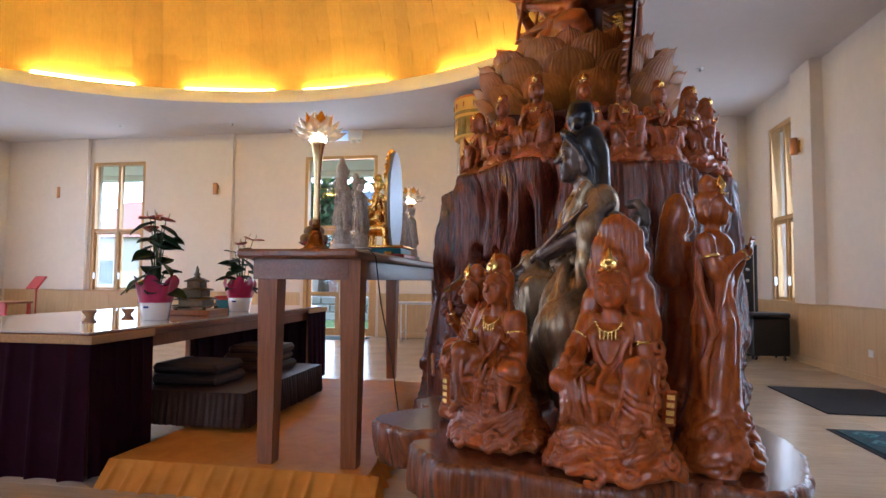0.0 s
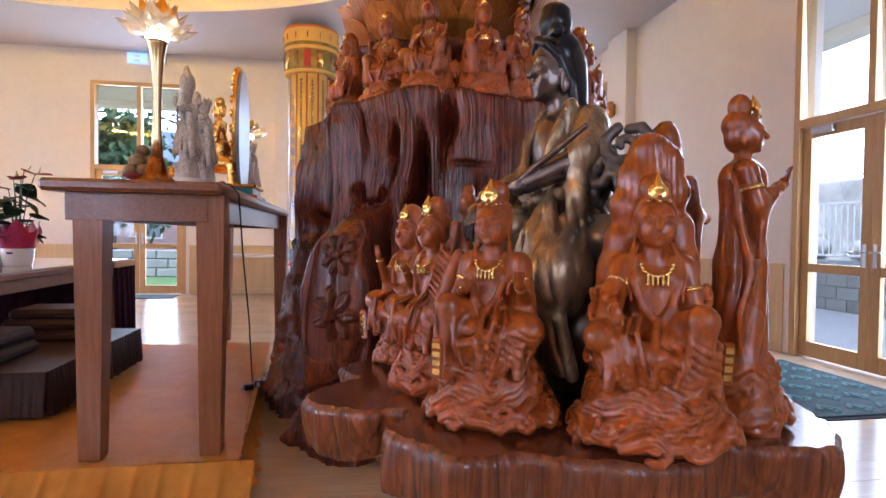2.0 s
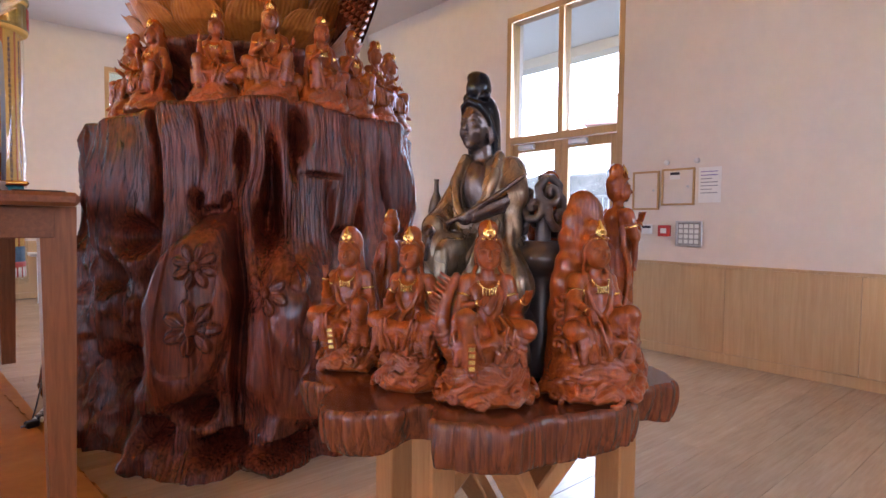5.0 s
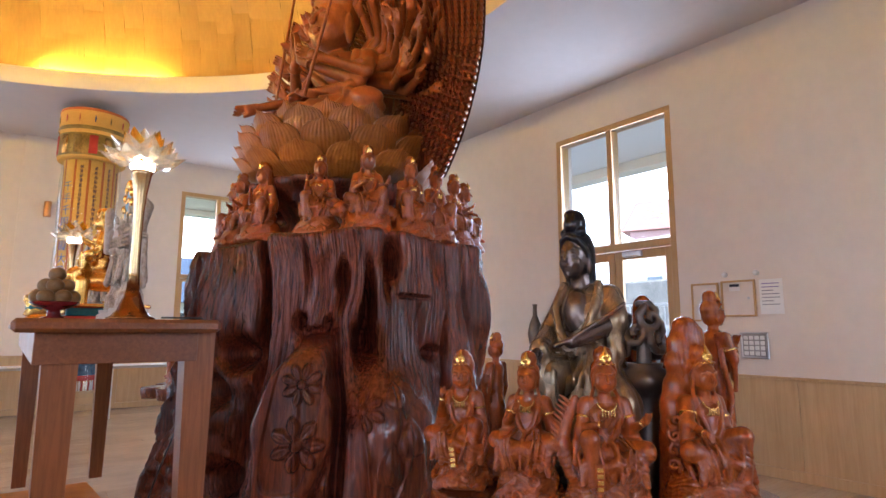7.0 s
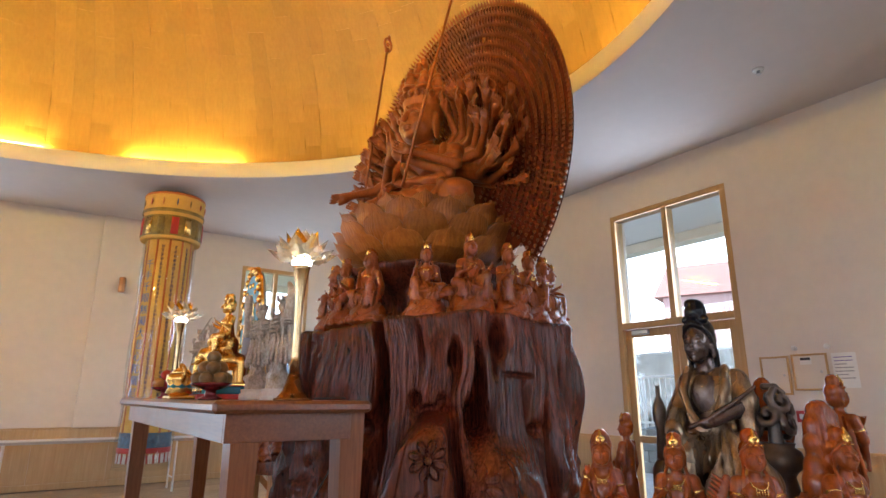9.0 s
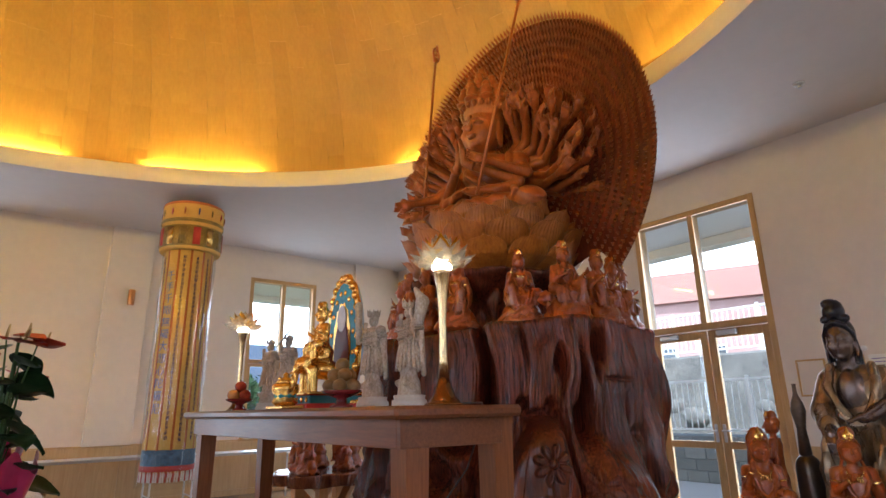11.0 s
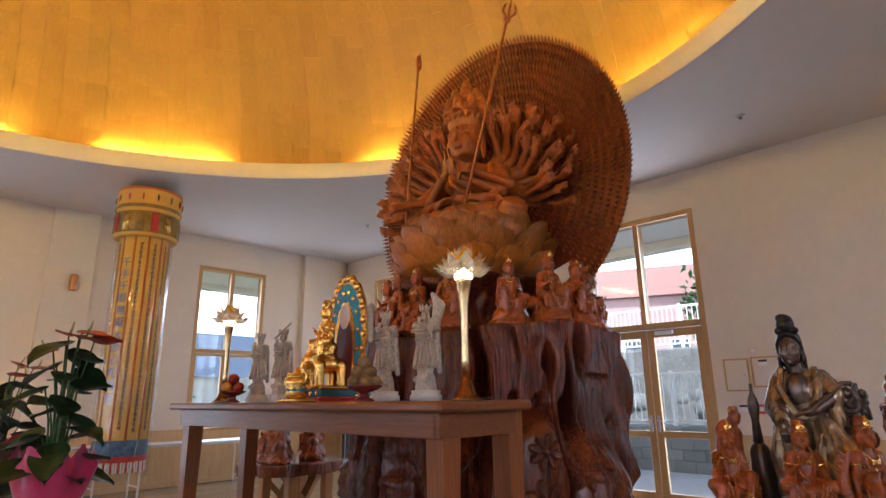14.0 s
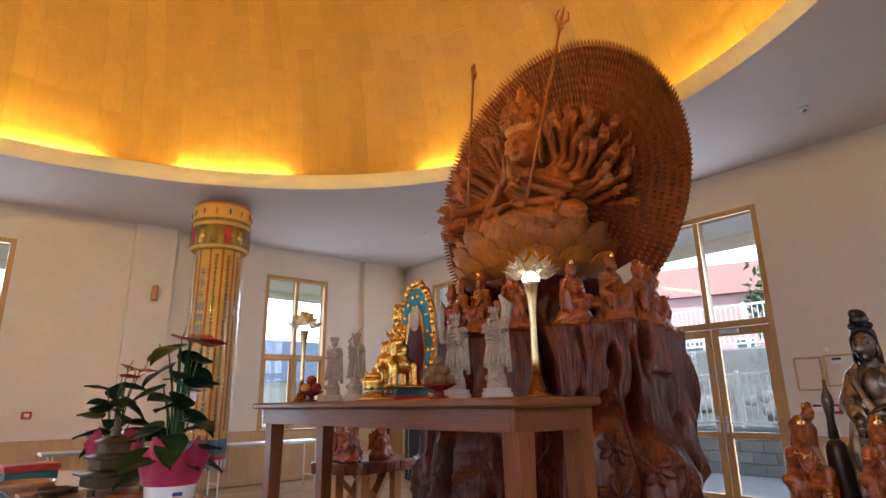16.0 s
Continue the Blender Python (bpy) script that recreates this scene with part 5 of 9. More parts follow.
def great_statue():
    rng = random.Random(3)
    # crossed legs, hips, waist, chest, shoulders, neck
    u = [("e", (0, 0.04, 0.05), (0.40, 0.30, 0.13), 0.04, 0), ("c", (0, 0.06, 0.12), (0, 0.06, 0.34), 0.21, 0.175, 0.05, 0), ("c", (0, 0.06, 0.34), (0, 0.05, 0.50), 0.175, 0.21, 0.05, 0),
         ("c", (-0.13, 0.04, 0.53), (0.13, 0.04, 0.53), 0.125, 0.125, 0.05, 0), ("c", (-0.28, 0.06, 0.565), (0.28, 0.06, 0.565), 0.095, 0.095, 0.05, 0), ("c", (0, 0.03, 0.60), (0, 0.0, 0.78), 0.082, 0.075, 0.03, 0)]
    for z in (0.665, 0.70):
        u.append(("e", (0, 0.01, z), (0.086, 0.088, 0.010), 0.006, 0))
    for q in (-1, 1):
        u += [("c", (q * 0.12, 0, 0.12), (q * 0.47, -0.12, 0.12), 0.14, 0.125, 0.03, 0), ("c", (q * 0.47, -0.12, 0.12), (-q * 0.02, -0.34, 0.10), 0.11, 0.075, 0.03, 0), ("e", (q * 0.085, -0.08, 0.50), (0.10, 0.07, 0.075), 0.03, 0)]
        # palms joined before the chest
        u += [("c", (q * 0.30, 0.03, 0.56), (q * 0.36, -0.10, 0.32), 0.064, 0.052, 0.012, 0), ("c", (q * 0.36, -0.10, 0.32), (q * 0.05, -0.36, 0.47), 0.048, 0.034, 0.010, 0)]
        u += [("c", (q * 0.030, -0.37, 0.48), (q * 0.024, -0.385, 0.58), 0.030, 0.027, 0.006, 0)]
        for f in range(4):
            u.append(("c", (q * 0.022, -0.355 - 0.017 * f, 0.57), (q * 0.014, -0.385 - 0.013 * f, 0.69 - 0.012 * abs(f - 1.4)), 0.0125, 0.009, 0.002, 0))
        u += [disc((q * 0.085, -0.335, 0.458), (-q * 0.32, -0.23, 0.13), 0.052, 0.014, 0), disc((q * 0.335, -0.05, 0.45), (0.07, -0.16, -0.22), 0.082, 0.016, 0)]
        # hands in the lap
        u += [("c", (q * 0.26, 0.02, 0.46), (q * 0.34, -0.16, 0.27), 0.052, 0.044, 0.012, 0), ("c", (q * 0.34, -0.16, 0.27), (q * 0.10, -0.32, 0.235), 0.042, 0.030, 0.010, 0)]
        u += open_hand((q * 0.09, -0.33, 0.235), (-q, -0.2, 0), (0, -1, 0.2), 1.1)
        # sash ends over the knees
        u += chain([(q * 0.24, -0.02, 0.62), (q * 0.27, -0.08, 0.48), (q * 0.30, -0.10, 0.30), (q * 0.40, -0.24, 0.20), (q * 0.36, -0.30, 0.06)], 0.034, 0.020, 0.012)
    # arms that hold the two staffs
    for q, el, wr in ((-1, (-0.46, -0.12, 0.36), (-0.57, -0.33, 0.28)), (1, (0.44, -0.10, 0.38), (0.22, -0.34, 0.46))):
        u += [("c", (q * 0.30, 0.05, 0.56), el, 0.058, 0.046, 0.012, 0), ("c", el, wr, 0.043, 0.031, 0.010, 0)]
        u += open_hand(wr, Vector(wr) - Vector(el), (0, 0.2, 1), 1.25)
    # fanned arms behind the shoulders, three layers deep
    for q in (-1, 1):
        for row, (n, r1, yy) in enumerate(((10, 0.98, 0.24), (9, 0.84, 0.17), (7, 0.68, 0.10))):
            for i in range(n):
                a = math.radians(-20 + 100 * (i + (0.15, 0.5, 0.3)[row]) / n) + rng.uniform(-0.05, 0.05)
                k = rng.uniform(0.94, 1.06) * (1.0 - 0.10 * max(0, math.sin(a)))
                d = Vector((q * math.cos(a), 0, math.sin(a)))
                up = Vector((-q * math.sin(a), 0, math.cos(a)))
                o = Vector((q * 0.10, yy, 0.46))
                p0 = o + d * 0.18
                p1 = o + d * r1 * 0.58 * k + up * rng.uniform(-0.05, 0.0) + Vector((0, 0.04, 0))
                p2 = o + d * r1 * 0.86 * k + up * rng.uniform(0.0, 0.05) + Vector((0, -0.09, 0))
                u += [("c", tuple(p0), tuple(p1), 0.047, 0.040, 0.006, 0), ("c", tuple(p1), tuple(p2), 0.037, 0.024, 0.006, 0)]
                d2 = ((p2 - p1).normalized() + up * rng.uniform(-0.2, 0.7) + Vector((0, rng.uniform(-0.4, 0.1), 0))).normalized()
                u += open_hand(p2 + d2 * 0.012, d2, Vector((0, 1, 0)).cross(d2) * rng.choice((-1, 1)) + Vector((0, rng.uniform(-0.6, 0.6), 0)), 1.15)
                u.append(disc(p2 - (p2 - p1).normalized() * 0.02, p2 - p1, 0.038, 0.010, 0))
    # head, built about its centre and then enlarged
    body, u = u, []
    z, y = 0.0, 0.0
    u += [("e", (0, y, z), (0.138, 0.142, 0.168), 0.01, 0), ("e", (0, y - 0.045, z - 0.088), (0.118, 0.092, 0.084), 0.03, 0), ("e", (0, y - 0.105, z - 0.135), (0.042, 0.034, 0.028), 0.02, 0)]
    u += [("c", (0, y - 0.142, z + 0.03), (0, y - 0.172, z - 0.038), 0.012, 0.021, 0.008, 0), ("e", (0, y - 0.15, z - 0.080), (0.040, 0.018, 0.010), 0.004, 0), ("e", (0, y - 0.144, z - 0.097), (0.032, 0.016, 0.010), 0.004, 0), ("e", (0, y - 0.146, z + 0.065), (0.011, 0.011, 0.011), 0.002, 0)]
    for q in (-1, 1):
        u += chain([(q * 0.018, y - 0.142, z + 0.030), (q * 0.055, y - 0.138, z + 0.045), (q * 0.098, y - 0.096, z + 0.030)], 0.0085, 0.006, 0.004)
        u += [("e", (q * 0.054, y - 0.128, z + 0.004), (0.036, 0.020, 0.016), 0.004, 0), ("e", (q * 0.07, y - 0.095, z - 0.055), (0.04, 0.04, 0.045), 0.03, 0), ("e", (q * 0.138, y + 0.01, z - 0.055), (0.018, 0.036, 0.105), 0.008, 0)]
    # hair below the crown, jewelled band, rows of small heads
    u += [("e", (0, y + 0.035, z + 0.07), (0.140, 0.140, 0.125), 0.006, 0), ("c", (0, y + 0.01, z + 0.15), (0, y + 0.01, z + 0.19), 0.138, 0.146, 0.006, 0)]
    for i in range(18):
        a = 2 * math.pi * i / 18
        u.append(("e", (0.148 * math.cos(a), y + 0.01 + 0.148 * math.sin(a), z + 0.17), (0.018, 0.018, 0.024), 0.004, 0))
    for row, (n, r, zz, ss) in enumerate(((8, 0.135, 0.265, 0.050), (5, 0.085, 0.365, 0.046), (1, 0.0, 0.455, 0.046))):
        for i in range(n):
            a = 2 * math.pi * i / n + 0.35 * row - math.pi / 2
            dx, dy = math.cos(a), math.sin(a)
            cx, cy, cz = r * dx, y + 0.02 + r * dy, z + zz
            u += [("e", (cx, cy, cz), (ss * 0.85, ss * 0.85, ss * 1.12), 0.006, 0), ("e", (cx + dx * ss * 0.85, cy + dy * ss * 0.85, cz - ss * 0.1), (0.008, 0.008, 0.014), 0.004, 0), ("e", (cx, cy, cz + ss * 1.1), (ss * 0.62, ss * 0.62, ss * 0.62), 0.004, 0), ("e", (cx, cy, cz - ss), (ss * 1.15, ss * 1.15, ss * 0.45), 0.008, 0)]
    u = body + [((p[0], tuple(v * 1.22 + c for v, c in zip(p[1], (0, -0.045, 0.895))), tuple(v * 1.22 + c for v, c in zip(p[2], (0, -0.045, 0.895))), p[3] * 1.22, p[4] * 1.22, p[5], p[6]) if p[0] == 'c' else
                 (p[0], tuple(v * 1.22 + c for v, c in zip(p[1], (0, -0.045, 0.895))), tuple(v * 1.22 for v in p[2]), *p[3:])) for p in u]
    # necklace and chest scarf
    for i in range(15):
        t = math.pi * (i + 0.5) / 15
        u.append(("e", (0.13 * math.cos(t), -0.115 - 0.03 * math.sin(t), 0.60 - 0.13 * math.sin(t)), (0.014, 0.012, 0.014), 0.002, 0))
    u += chain([(-0.20, -0.04, 0.60), (-0.10, -0.14, 0.48), (0.04, -0.15, 0.36), (0.16, -0.10, 0.27)], 0.028, 0.024, 0.010)

    def rip(X, Y, Z):
        low = np.clip((0.27 - Z) / 0.05, 0, 1) * (np.abs(X) < 0.62)
        ph = 62 * (Z * 0.8 + 0.75 * np.abs(X) - 0.4 * Y) + 2 * np.sin(7 * X)
        hair = np.clip((Z - 0.97) / 0.02, 0, 1) * np.clip((1.02 - Z) / 0.02, 0, 1)
        return 0.008 * low * np.sin(ph) + 0.003 * hair * np.sin(60 * np.arctan2(Y, X))
    return skin("great_statue", u, 0.0092, [STATUE], rip)


me = great_statue()
tagged(part("great_statue", me, STATUE, None, "", pose(LX - 0.04, LY, LZ + 0.46, 0, 0, -76)), "carved brown wooden seated statue with many fanned arms", "statue")

# ---- halo: a dished fan of small leaf blades ----
HX, HZ, HR = 1.34, 3.22, 1.50
halo = thing("halo_fan", "carved wooden halo of many small leaf-shaped blades behind the statue", "halo", mtx=pose(HX, LY, HZ))
g = Geo()
nr, na, A0 = 10, 96, radians(134)
vs, fs = [], []
for side in (0, 1):
    for j in range(nr + 1):
        r = 0.1 + (HR - 0.16) * j / nr
        AA = A0 + (radians(176) - A0) * min(1, max(0, (1.15 - r) / 0.25))
        for i in range(na + 1):
            t = -AA + 2 * AA * i / na
            vs.append((-0.16 * (r / HR) ** 2 + 0.015 * side, r * math.sin(t), r * math.cos(t)))
row, off = na + 1, (nr + 1) * (na + 1)
for j in range(nr):
    for i in range(na):
        q = (j * row + i, j * row + i + 1, (j + 1) * row + i + 1, (j + 1) * row + i)
        fs += [q, tuple(k + off for k in q)[::-1]]
g.add(vs, fs, True)
# backing darker than the blades: colour carries the shade between their rows
part("backing", g, SMOOTHW, halo)
g = Geo()
rng = random.Random(8)
NR = 14
for j in range(NR):
    r = 0.42 + (HR - 0.05 - 0.42) * j / (NR - 1)
    n = int(2 * A0 * r / 0.042)
    for i in range(n + 1):
        t = -A0 + 2 * A0 * (i + 0.5 * (j % 2)) / n
        if abs(t) > A0 + 0.01:
            continue
        L, W = 0.080 * rng.uniform(0.94, 1.06), 0.0165
        x0 = -0.16 * (r / HR) ** 2 - 0.012
        ra, ta = Vector((0, math.sin(t), math.cos(t))), Vector((0, math.cos(t), -math.sin(t)))
        fw = Vector((-1, 0, 0))
        c = Vector((x0, 0, 0)) + ra * r
        tip = c + ra * L * 0.5 + fw * 0.040
        foot = c - ra * L * 0.5 - fw * 0.012
        l, rr_ = c - ta * W, c + ta * W
        ridge = c + fw * 0.026
        bk = c - fw * 0.008
        g.add([foot, l, tip, rr_, ridge, bk], [(0, 4, 1), (1, 4, 2), (2, 4, 3), (3, 4, 0), (0, 1, 5), (1, 2, 5), (2, 3, 5), (3, 0, 5)])
tagged(part("blade_field", g, STATUE, halo), kind="stuff")
g = Geo()
for i in range(41):
    t = -1.25 + 2.5 * i / 40
    g.tube([(-0.03, 0.12 * math.sin(t), 0.12 * math.cos(t)), (-0.05, 0.44 * math.sin(t), 0.44 * math.cos(t))], [0.008, 0.013], 6)
part("ray_fan", g, STATUE, halo)
for s in (-1, 1):
    part("brace", Geo().tube([(0.06, s * 0.25, -0.9), (0.05, s * 0.3, -0.2), (0.02, s * 0.35, 0.5)], 0.03, 8), STATUE, halo)

# two staffs held before the statue
for sgn, top, foot, tri in ((1, (0.88, 5.115, 4.66), (0.60, 5.0, 2.72), False), (-1, (0.85, 3.93, 4.58), (0.56, 4.22, 2.86), True)):
    st = thing("long_staff", "slender wooden staff with trident tip" if tri else "slender wooden staff with ringed finial", "staff")
    a, b = Vector(foot), Vector(top)
    part("shaft", Geo().tube([a, a.lerp(b, 0.5), b], 0.013, 8), STATUE, st)
    d = (b - a).normalized()
    m = Matrix.Translation(b) @ d.to_track_quat("Z", "Y").to_matrix().to_4x4()
    g = Geo()
    if tri:
        g.ball(m @ Vector((0, 0, 0.02)), 0.035)
        for yy in (-0.045, 0, 0.045):
            g.tube([m @ Vector(p) for p in ((0, 0, 0.03), (0, yy * 1.3, 0.10), (0, yy * 1.1, 0.17), (0, yy * 0.8, 0.24 - abs(yy)))], [0.014, 0.014, 0.012, 0.004], 8)
    else:
        ring = [m @ Vector((0, 0.055 * math.sin(t * math.pi / 8), 0.07 - 0.07 * math.cos(t * math.pi / 8))) for t in range(17)]
        g.tube(ring, 0.013, 8)
        g.ball(m @ Vector((0, 0, 0.0)), 0.03)
        g.tube([m @ Vector((0, 0, 0.13)), m @ Vector((0, 0, 0.17)), m @ Vector((0, 0, 0.2))], [0.02, 0.018, 0.003], 8)
        g.ball(m @ Vector((0, 0, 0.07)), 0.02)
    part("finial", g, STATUE, st)

# ---- small figures round the lotus ----
top_z = TOP - 0.01
RING = [  # angle from the trunk's centre, distance, height, knee, arm pose, base, seed
    (-156, 0.88, 0.47, 1, 3, "wave", 13), (-127, 0.98, 0.46, -1, 2, "wave", 12), (-110.5, 1.06, 0.50, 1, 0, "beast", 11), (-95, 1.06, 0.47, -1, 3, "beast", 14), (-82, 1.02, 0.46, 1, 2, "wave", 15),
    (-69, 1.0, 0.46, 0, 0, "wave", 16), (-54, 0.98, 0.46, 1, 1, "beast", 17), (-36, 0.92, 0.46, -1, 2, "wave", 25), (-12, 0.88, 0.44, 1, 1, "wave", 26), (-178, 0.84, 0.46, 0, 0, "wave", 18),
    (162, 0.84, 0.46, 1, 1, "beast", 19), (142, 0.86, 0.46, -1, 2, "wave", 20), (122, 0.88, 0.46, 1, 3, "wave", 21), (100, 0.88, 0.46, -1, 0, "beast", 22), (76, 0.88, 0.46, 1, 1, "wave", 23), (40, 0.88, 0.46, -1, 2, "wave", 24),
]
for dg, rr, hh, kn, ar, bs, sd in RING:
    rr, hh = rr - 0.04, hh * 1.12
    a = radians(dg)
    fx, fy = math.cos(a), math.sin(a)
    figure("seated_statuette", seated(hh, sd, kn, ar, bs, veil=sd % 4 == 1, bw=0.30, bh=0.30), hh, SX + rr * fx, SY + rr * fy, top_z, (fx, fy), [CARVED, GOLD],
           "small carved redwood seated statuette with gilt crown on the stump", "statuettes round the lotus", fine=100)
    # small gilt name plate in front, with unreadable bars
    if sd in (11, 12, 14, 18):
        t = thing("name_plate", "tiny gilt name plate beside a statuette", "name plate", "name plates", pose(SX + (rr + 0.12) * fx, SY + (rr + 0.12) * fy, top_z + 0.012, 0, 0, dg + 90))
        part("plate", Geo().box(-0.05, 0.05, -0.004, 0.004, 0, 0.024, 0.002), CARVED, t)
        for i in range(4):
            part("mark", Geo().box(-0.042 + i * 0.022, -0.026 + i * 0.022, -0.006, -0.0042, 0.005, 0.02, 0.001), GOLD, t)

# ---- live-edge slab on a trestle ----
OUTLINE = [(0.345, 1.77), (0.40, 1.69), (0.49, 1.60), (0.60, 1.59), (0.72, 1.56), (0.84, 1.53), (0.93, 1.53), (0.99, 1.60), (1.08, 1.585), (1.19, 1.565), (1.27, 1.62), (1.33, 1.74), (1.37, 1.88),
           (1.40, 2.12), (1.28, 2.38), (1.02, 2.52), (0.78, 2.50), (0.60, 2.42), (0.45, 2.46), (0.31, 2.40), (0.255, 2.31), (0.31, 2.22), (0.27, 2.17), (0.19, 2.09), (0.20, 1.99), (0.30, 1.91), (0.385, 1.90), (0.40, 1.84)]


def live_edge_slab(name, outline, z0, z1, label, mtx=None):
    root = thing(name, label, "slab table", mtx=mtx)
    pts = [Vector((*p, 0)) for p in outline]
    n, sub = len(pts), 22
    ring = []
    for i in range(n):
        p0, p1, p2, p3 = pts[i - 1], pts[i], pts[(i + 1) % n], pts[(i + 2) % n]
        for s in range(sub):
            t = s / sub
            ring.append(0.5 * ((2 * p1) + (p2 - p0) * t + (2 * p0 - 5 * p1 + 4 * p2 - p3) * t * t + (3 * p1 - p0 - 3 * p2 + p3) * t ** 3))
    N = len(ring)
    nrm = []
    for i in range(N):
        d = (ring[(i + 1) % N] - ring[i - 1]).normalized()
        nrm.append(Vector((d.y, -d.x, 0)))
    lv, vs, fs = 14, [], []
    for j in range(lv + 1):
        v = j / lv
        for i in range(N):
            p = ring[i]
            gr = 0.02 * abs(noise.noise(Vector((p.x * 22, p.y * 22, v * 0.7)))) + 0.007 * noise.noise(Vector((p.x * 60, p.y * 60, v))) + 0.02 * noise.noise(Vector((p.x * 7, p.y * 7, v * 0.6 + 5)))
            ed = -0.012 * max(0, (v - 0.86) / 0.14) ** 2 - 0.016 * (1 - v) ** 2
            q = p + nrm[i] * (gr + ed)
            lowz = z0 + 0.03 * noise.noise(Vector((p.x * 6, p.y * 6, 2)))
            vs.append((q.x, q.y, lowz + (z1 - lowz) * v))
    for j in range(lv):
        for i in range(N):
            k = (i + 1) % N
            fs.append((j * N + i, j * N + k, (j + 1) * N + k, (j + 1) * N + i))
    g = Geo()
    g.add(vs, fs, True)
    fs2 = [tuple(range(N))[::-1]]
    g.f += fs2
    g.m.append(0)
    g.smooth.append(False)
    g.f.append(tuple(lv * N + i for i in range(N)))
    g.m.append(1)
    g.smooth.append(False)
    part("slab", g, [SLABSIDE, SLABTOP], root)
    # crossed trestle
    for (ax, ay), (bx, by), w in (((0.55, 1.95), (1.05, 1.75), 0.05), ((1.05, 1.95), (0.55, 1.75), 0.05), ((0.6, 2.3), (1.1, 2.1), 0.05), ((1.1, 2.3), (0.6, 2.1), 0.05)):
        a, b = Vector((ax, ay, 0.002)), Vector((bx, by, z0 + 0.02))
        m = Matrix.Translation((a + b) / 2) @ (b - a).to_track_quat("Z", "Y").to_matrix().to_4x4()
        L = (b - a).length / 2
        part("brace", Geo().box(-w, w, -w * 0.6, w * 0.6, -L, L, 0.006, m), TRESTLE, root)
    for x, y in ((0.52, 1.98), (1.12, 1.72), (0.62, 2.32), (1.18, 2.14)):
        part("leg", Geo().box(x - 0.05, x + 0.05, y - 0.05, y + 0.05, 0, z0 + 0.01, 0.006), TRESTLE, root)
    return root


SZ = 0.692
slab = live_edge_slab("slab_table", OUTLINE, 0.575, SZ, "polished live-edge redwood slab on pine trestle")
live_edge_slab("slab_table", OUTLINE, 0.575, SZ, "polished live-edge redwood slab on pine trestle", pose(0, 9.05, 0) @ Matrix.Diagonal((1, -1, 1, 1)))

W = [CARVED, GOLD]
GS = "figures on the slab table"
figure("seated_statue", seated(0.52, 31, 1, 1, "wave", back="rock", bw=0.31, bh=0.30), 0.52, 0.87, 1.65, SZ, (-0.33, -0.95), W, "carved redwood figure seated against a tall rock", GS, 210)
figure("seated_statue", seated(0.51, 33, -1, 0, "wave", back="tail", bw=0.29, bh=0.31), 0.51, 0.585, 1.82, SZ, (-0.62, -0.78), W, "carved redwood figure seated on a coiled dragon", GS, 210)
figure("seated_statue", seated(0.475, 35, 0, 3, "wave", bw=0.25, bh=0.34), 0.475, 0.49, 2.06, SZ, (-0.9, -0.45), W, "carved redwood figure seated on scrolling clouds", GS, 190)
figure("seated_statue", seated(0.50, 36, 1, 2, "wave", veil=True, bw=0.22, bh=0.28), 0.49, 0.465, 2.385, SZ, (-0.8, -0.6), W, "carved redwood veiled figure seated with one knee raised", GS, 190)
figure("standing_statue", standing(0.56, 37, 2, True, False), 0.56, 0.655, 2.40, SZ, (-0.2, 1.0), W, "slim carved redwood standing figure", GS, 130, 0.2, True)
figure("standing_statue", standing(0.715, 38, 0, True, False, slim=1.2), 0.715, 1.13, 1.74, SZ, (0.85, -0.5), W, "carved redwood figure standing with joined palms on waves", GS, 190, 0.22, True)
figure("standing_statue", standing(0.71, 39, 2, True, True, crown=0, slim=1.15), 0.71, 1.12, 2.02, SZ, (0.9, 0.4), W, "carved redwood standing figure with a long veil", GS, 150, 0.22, True)


# upright name plaques with unreadable gilt marks
def plaque(x, y, z, rz, tilt):
    t = thing("name_plaque", "small carved wooden plaque with gilt marks beside a figure", "name plaque", "name plaques", pose(x, y, z, 0, tilt, rz))
    part("board", Geo().box(-0.014, 0.014, -0.005, 0.005, 0, 0.082, 0.005), CARVED, t)
    for i in range(4):
        part("mark", Geo().box(-0.009, 0.009, -0.0068, -0.0052, 0.008 + 0.0175 * i, 0.020 + 0.0175 * i, 0.001), GOLD, t)


plaque(0.985, 1.585, SZ + 0.12, -4, 4)
plaque(0.452, 1.745, SZ + 0.11, -42, 0)
plaque(0.325, 2.255, SZ + 0.10, -62, -8)


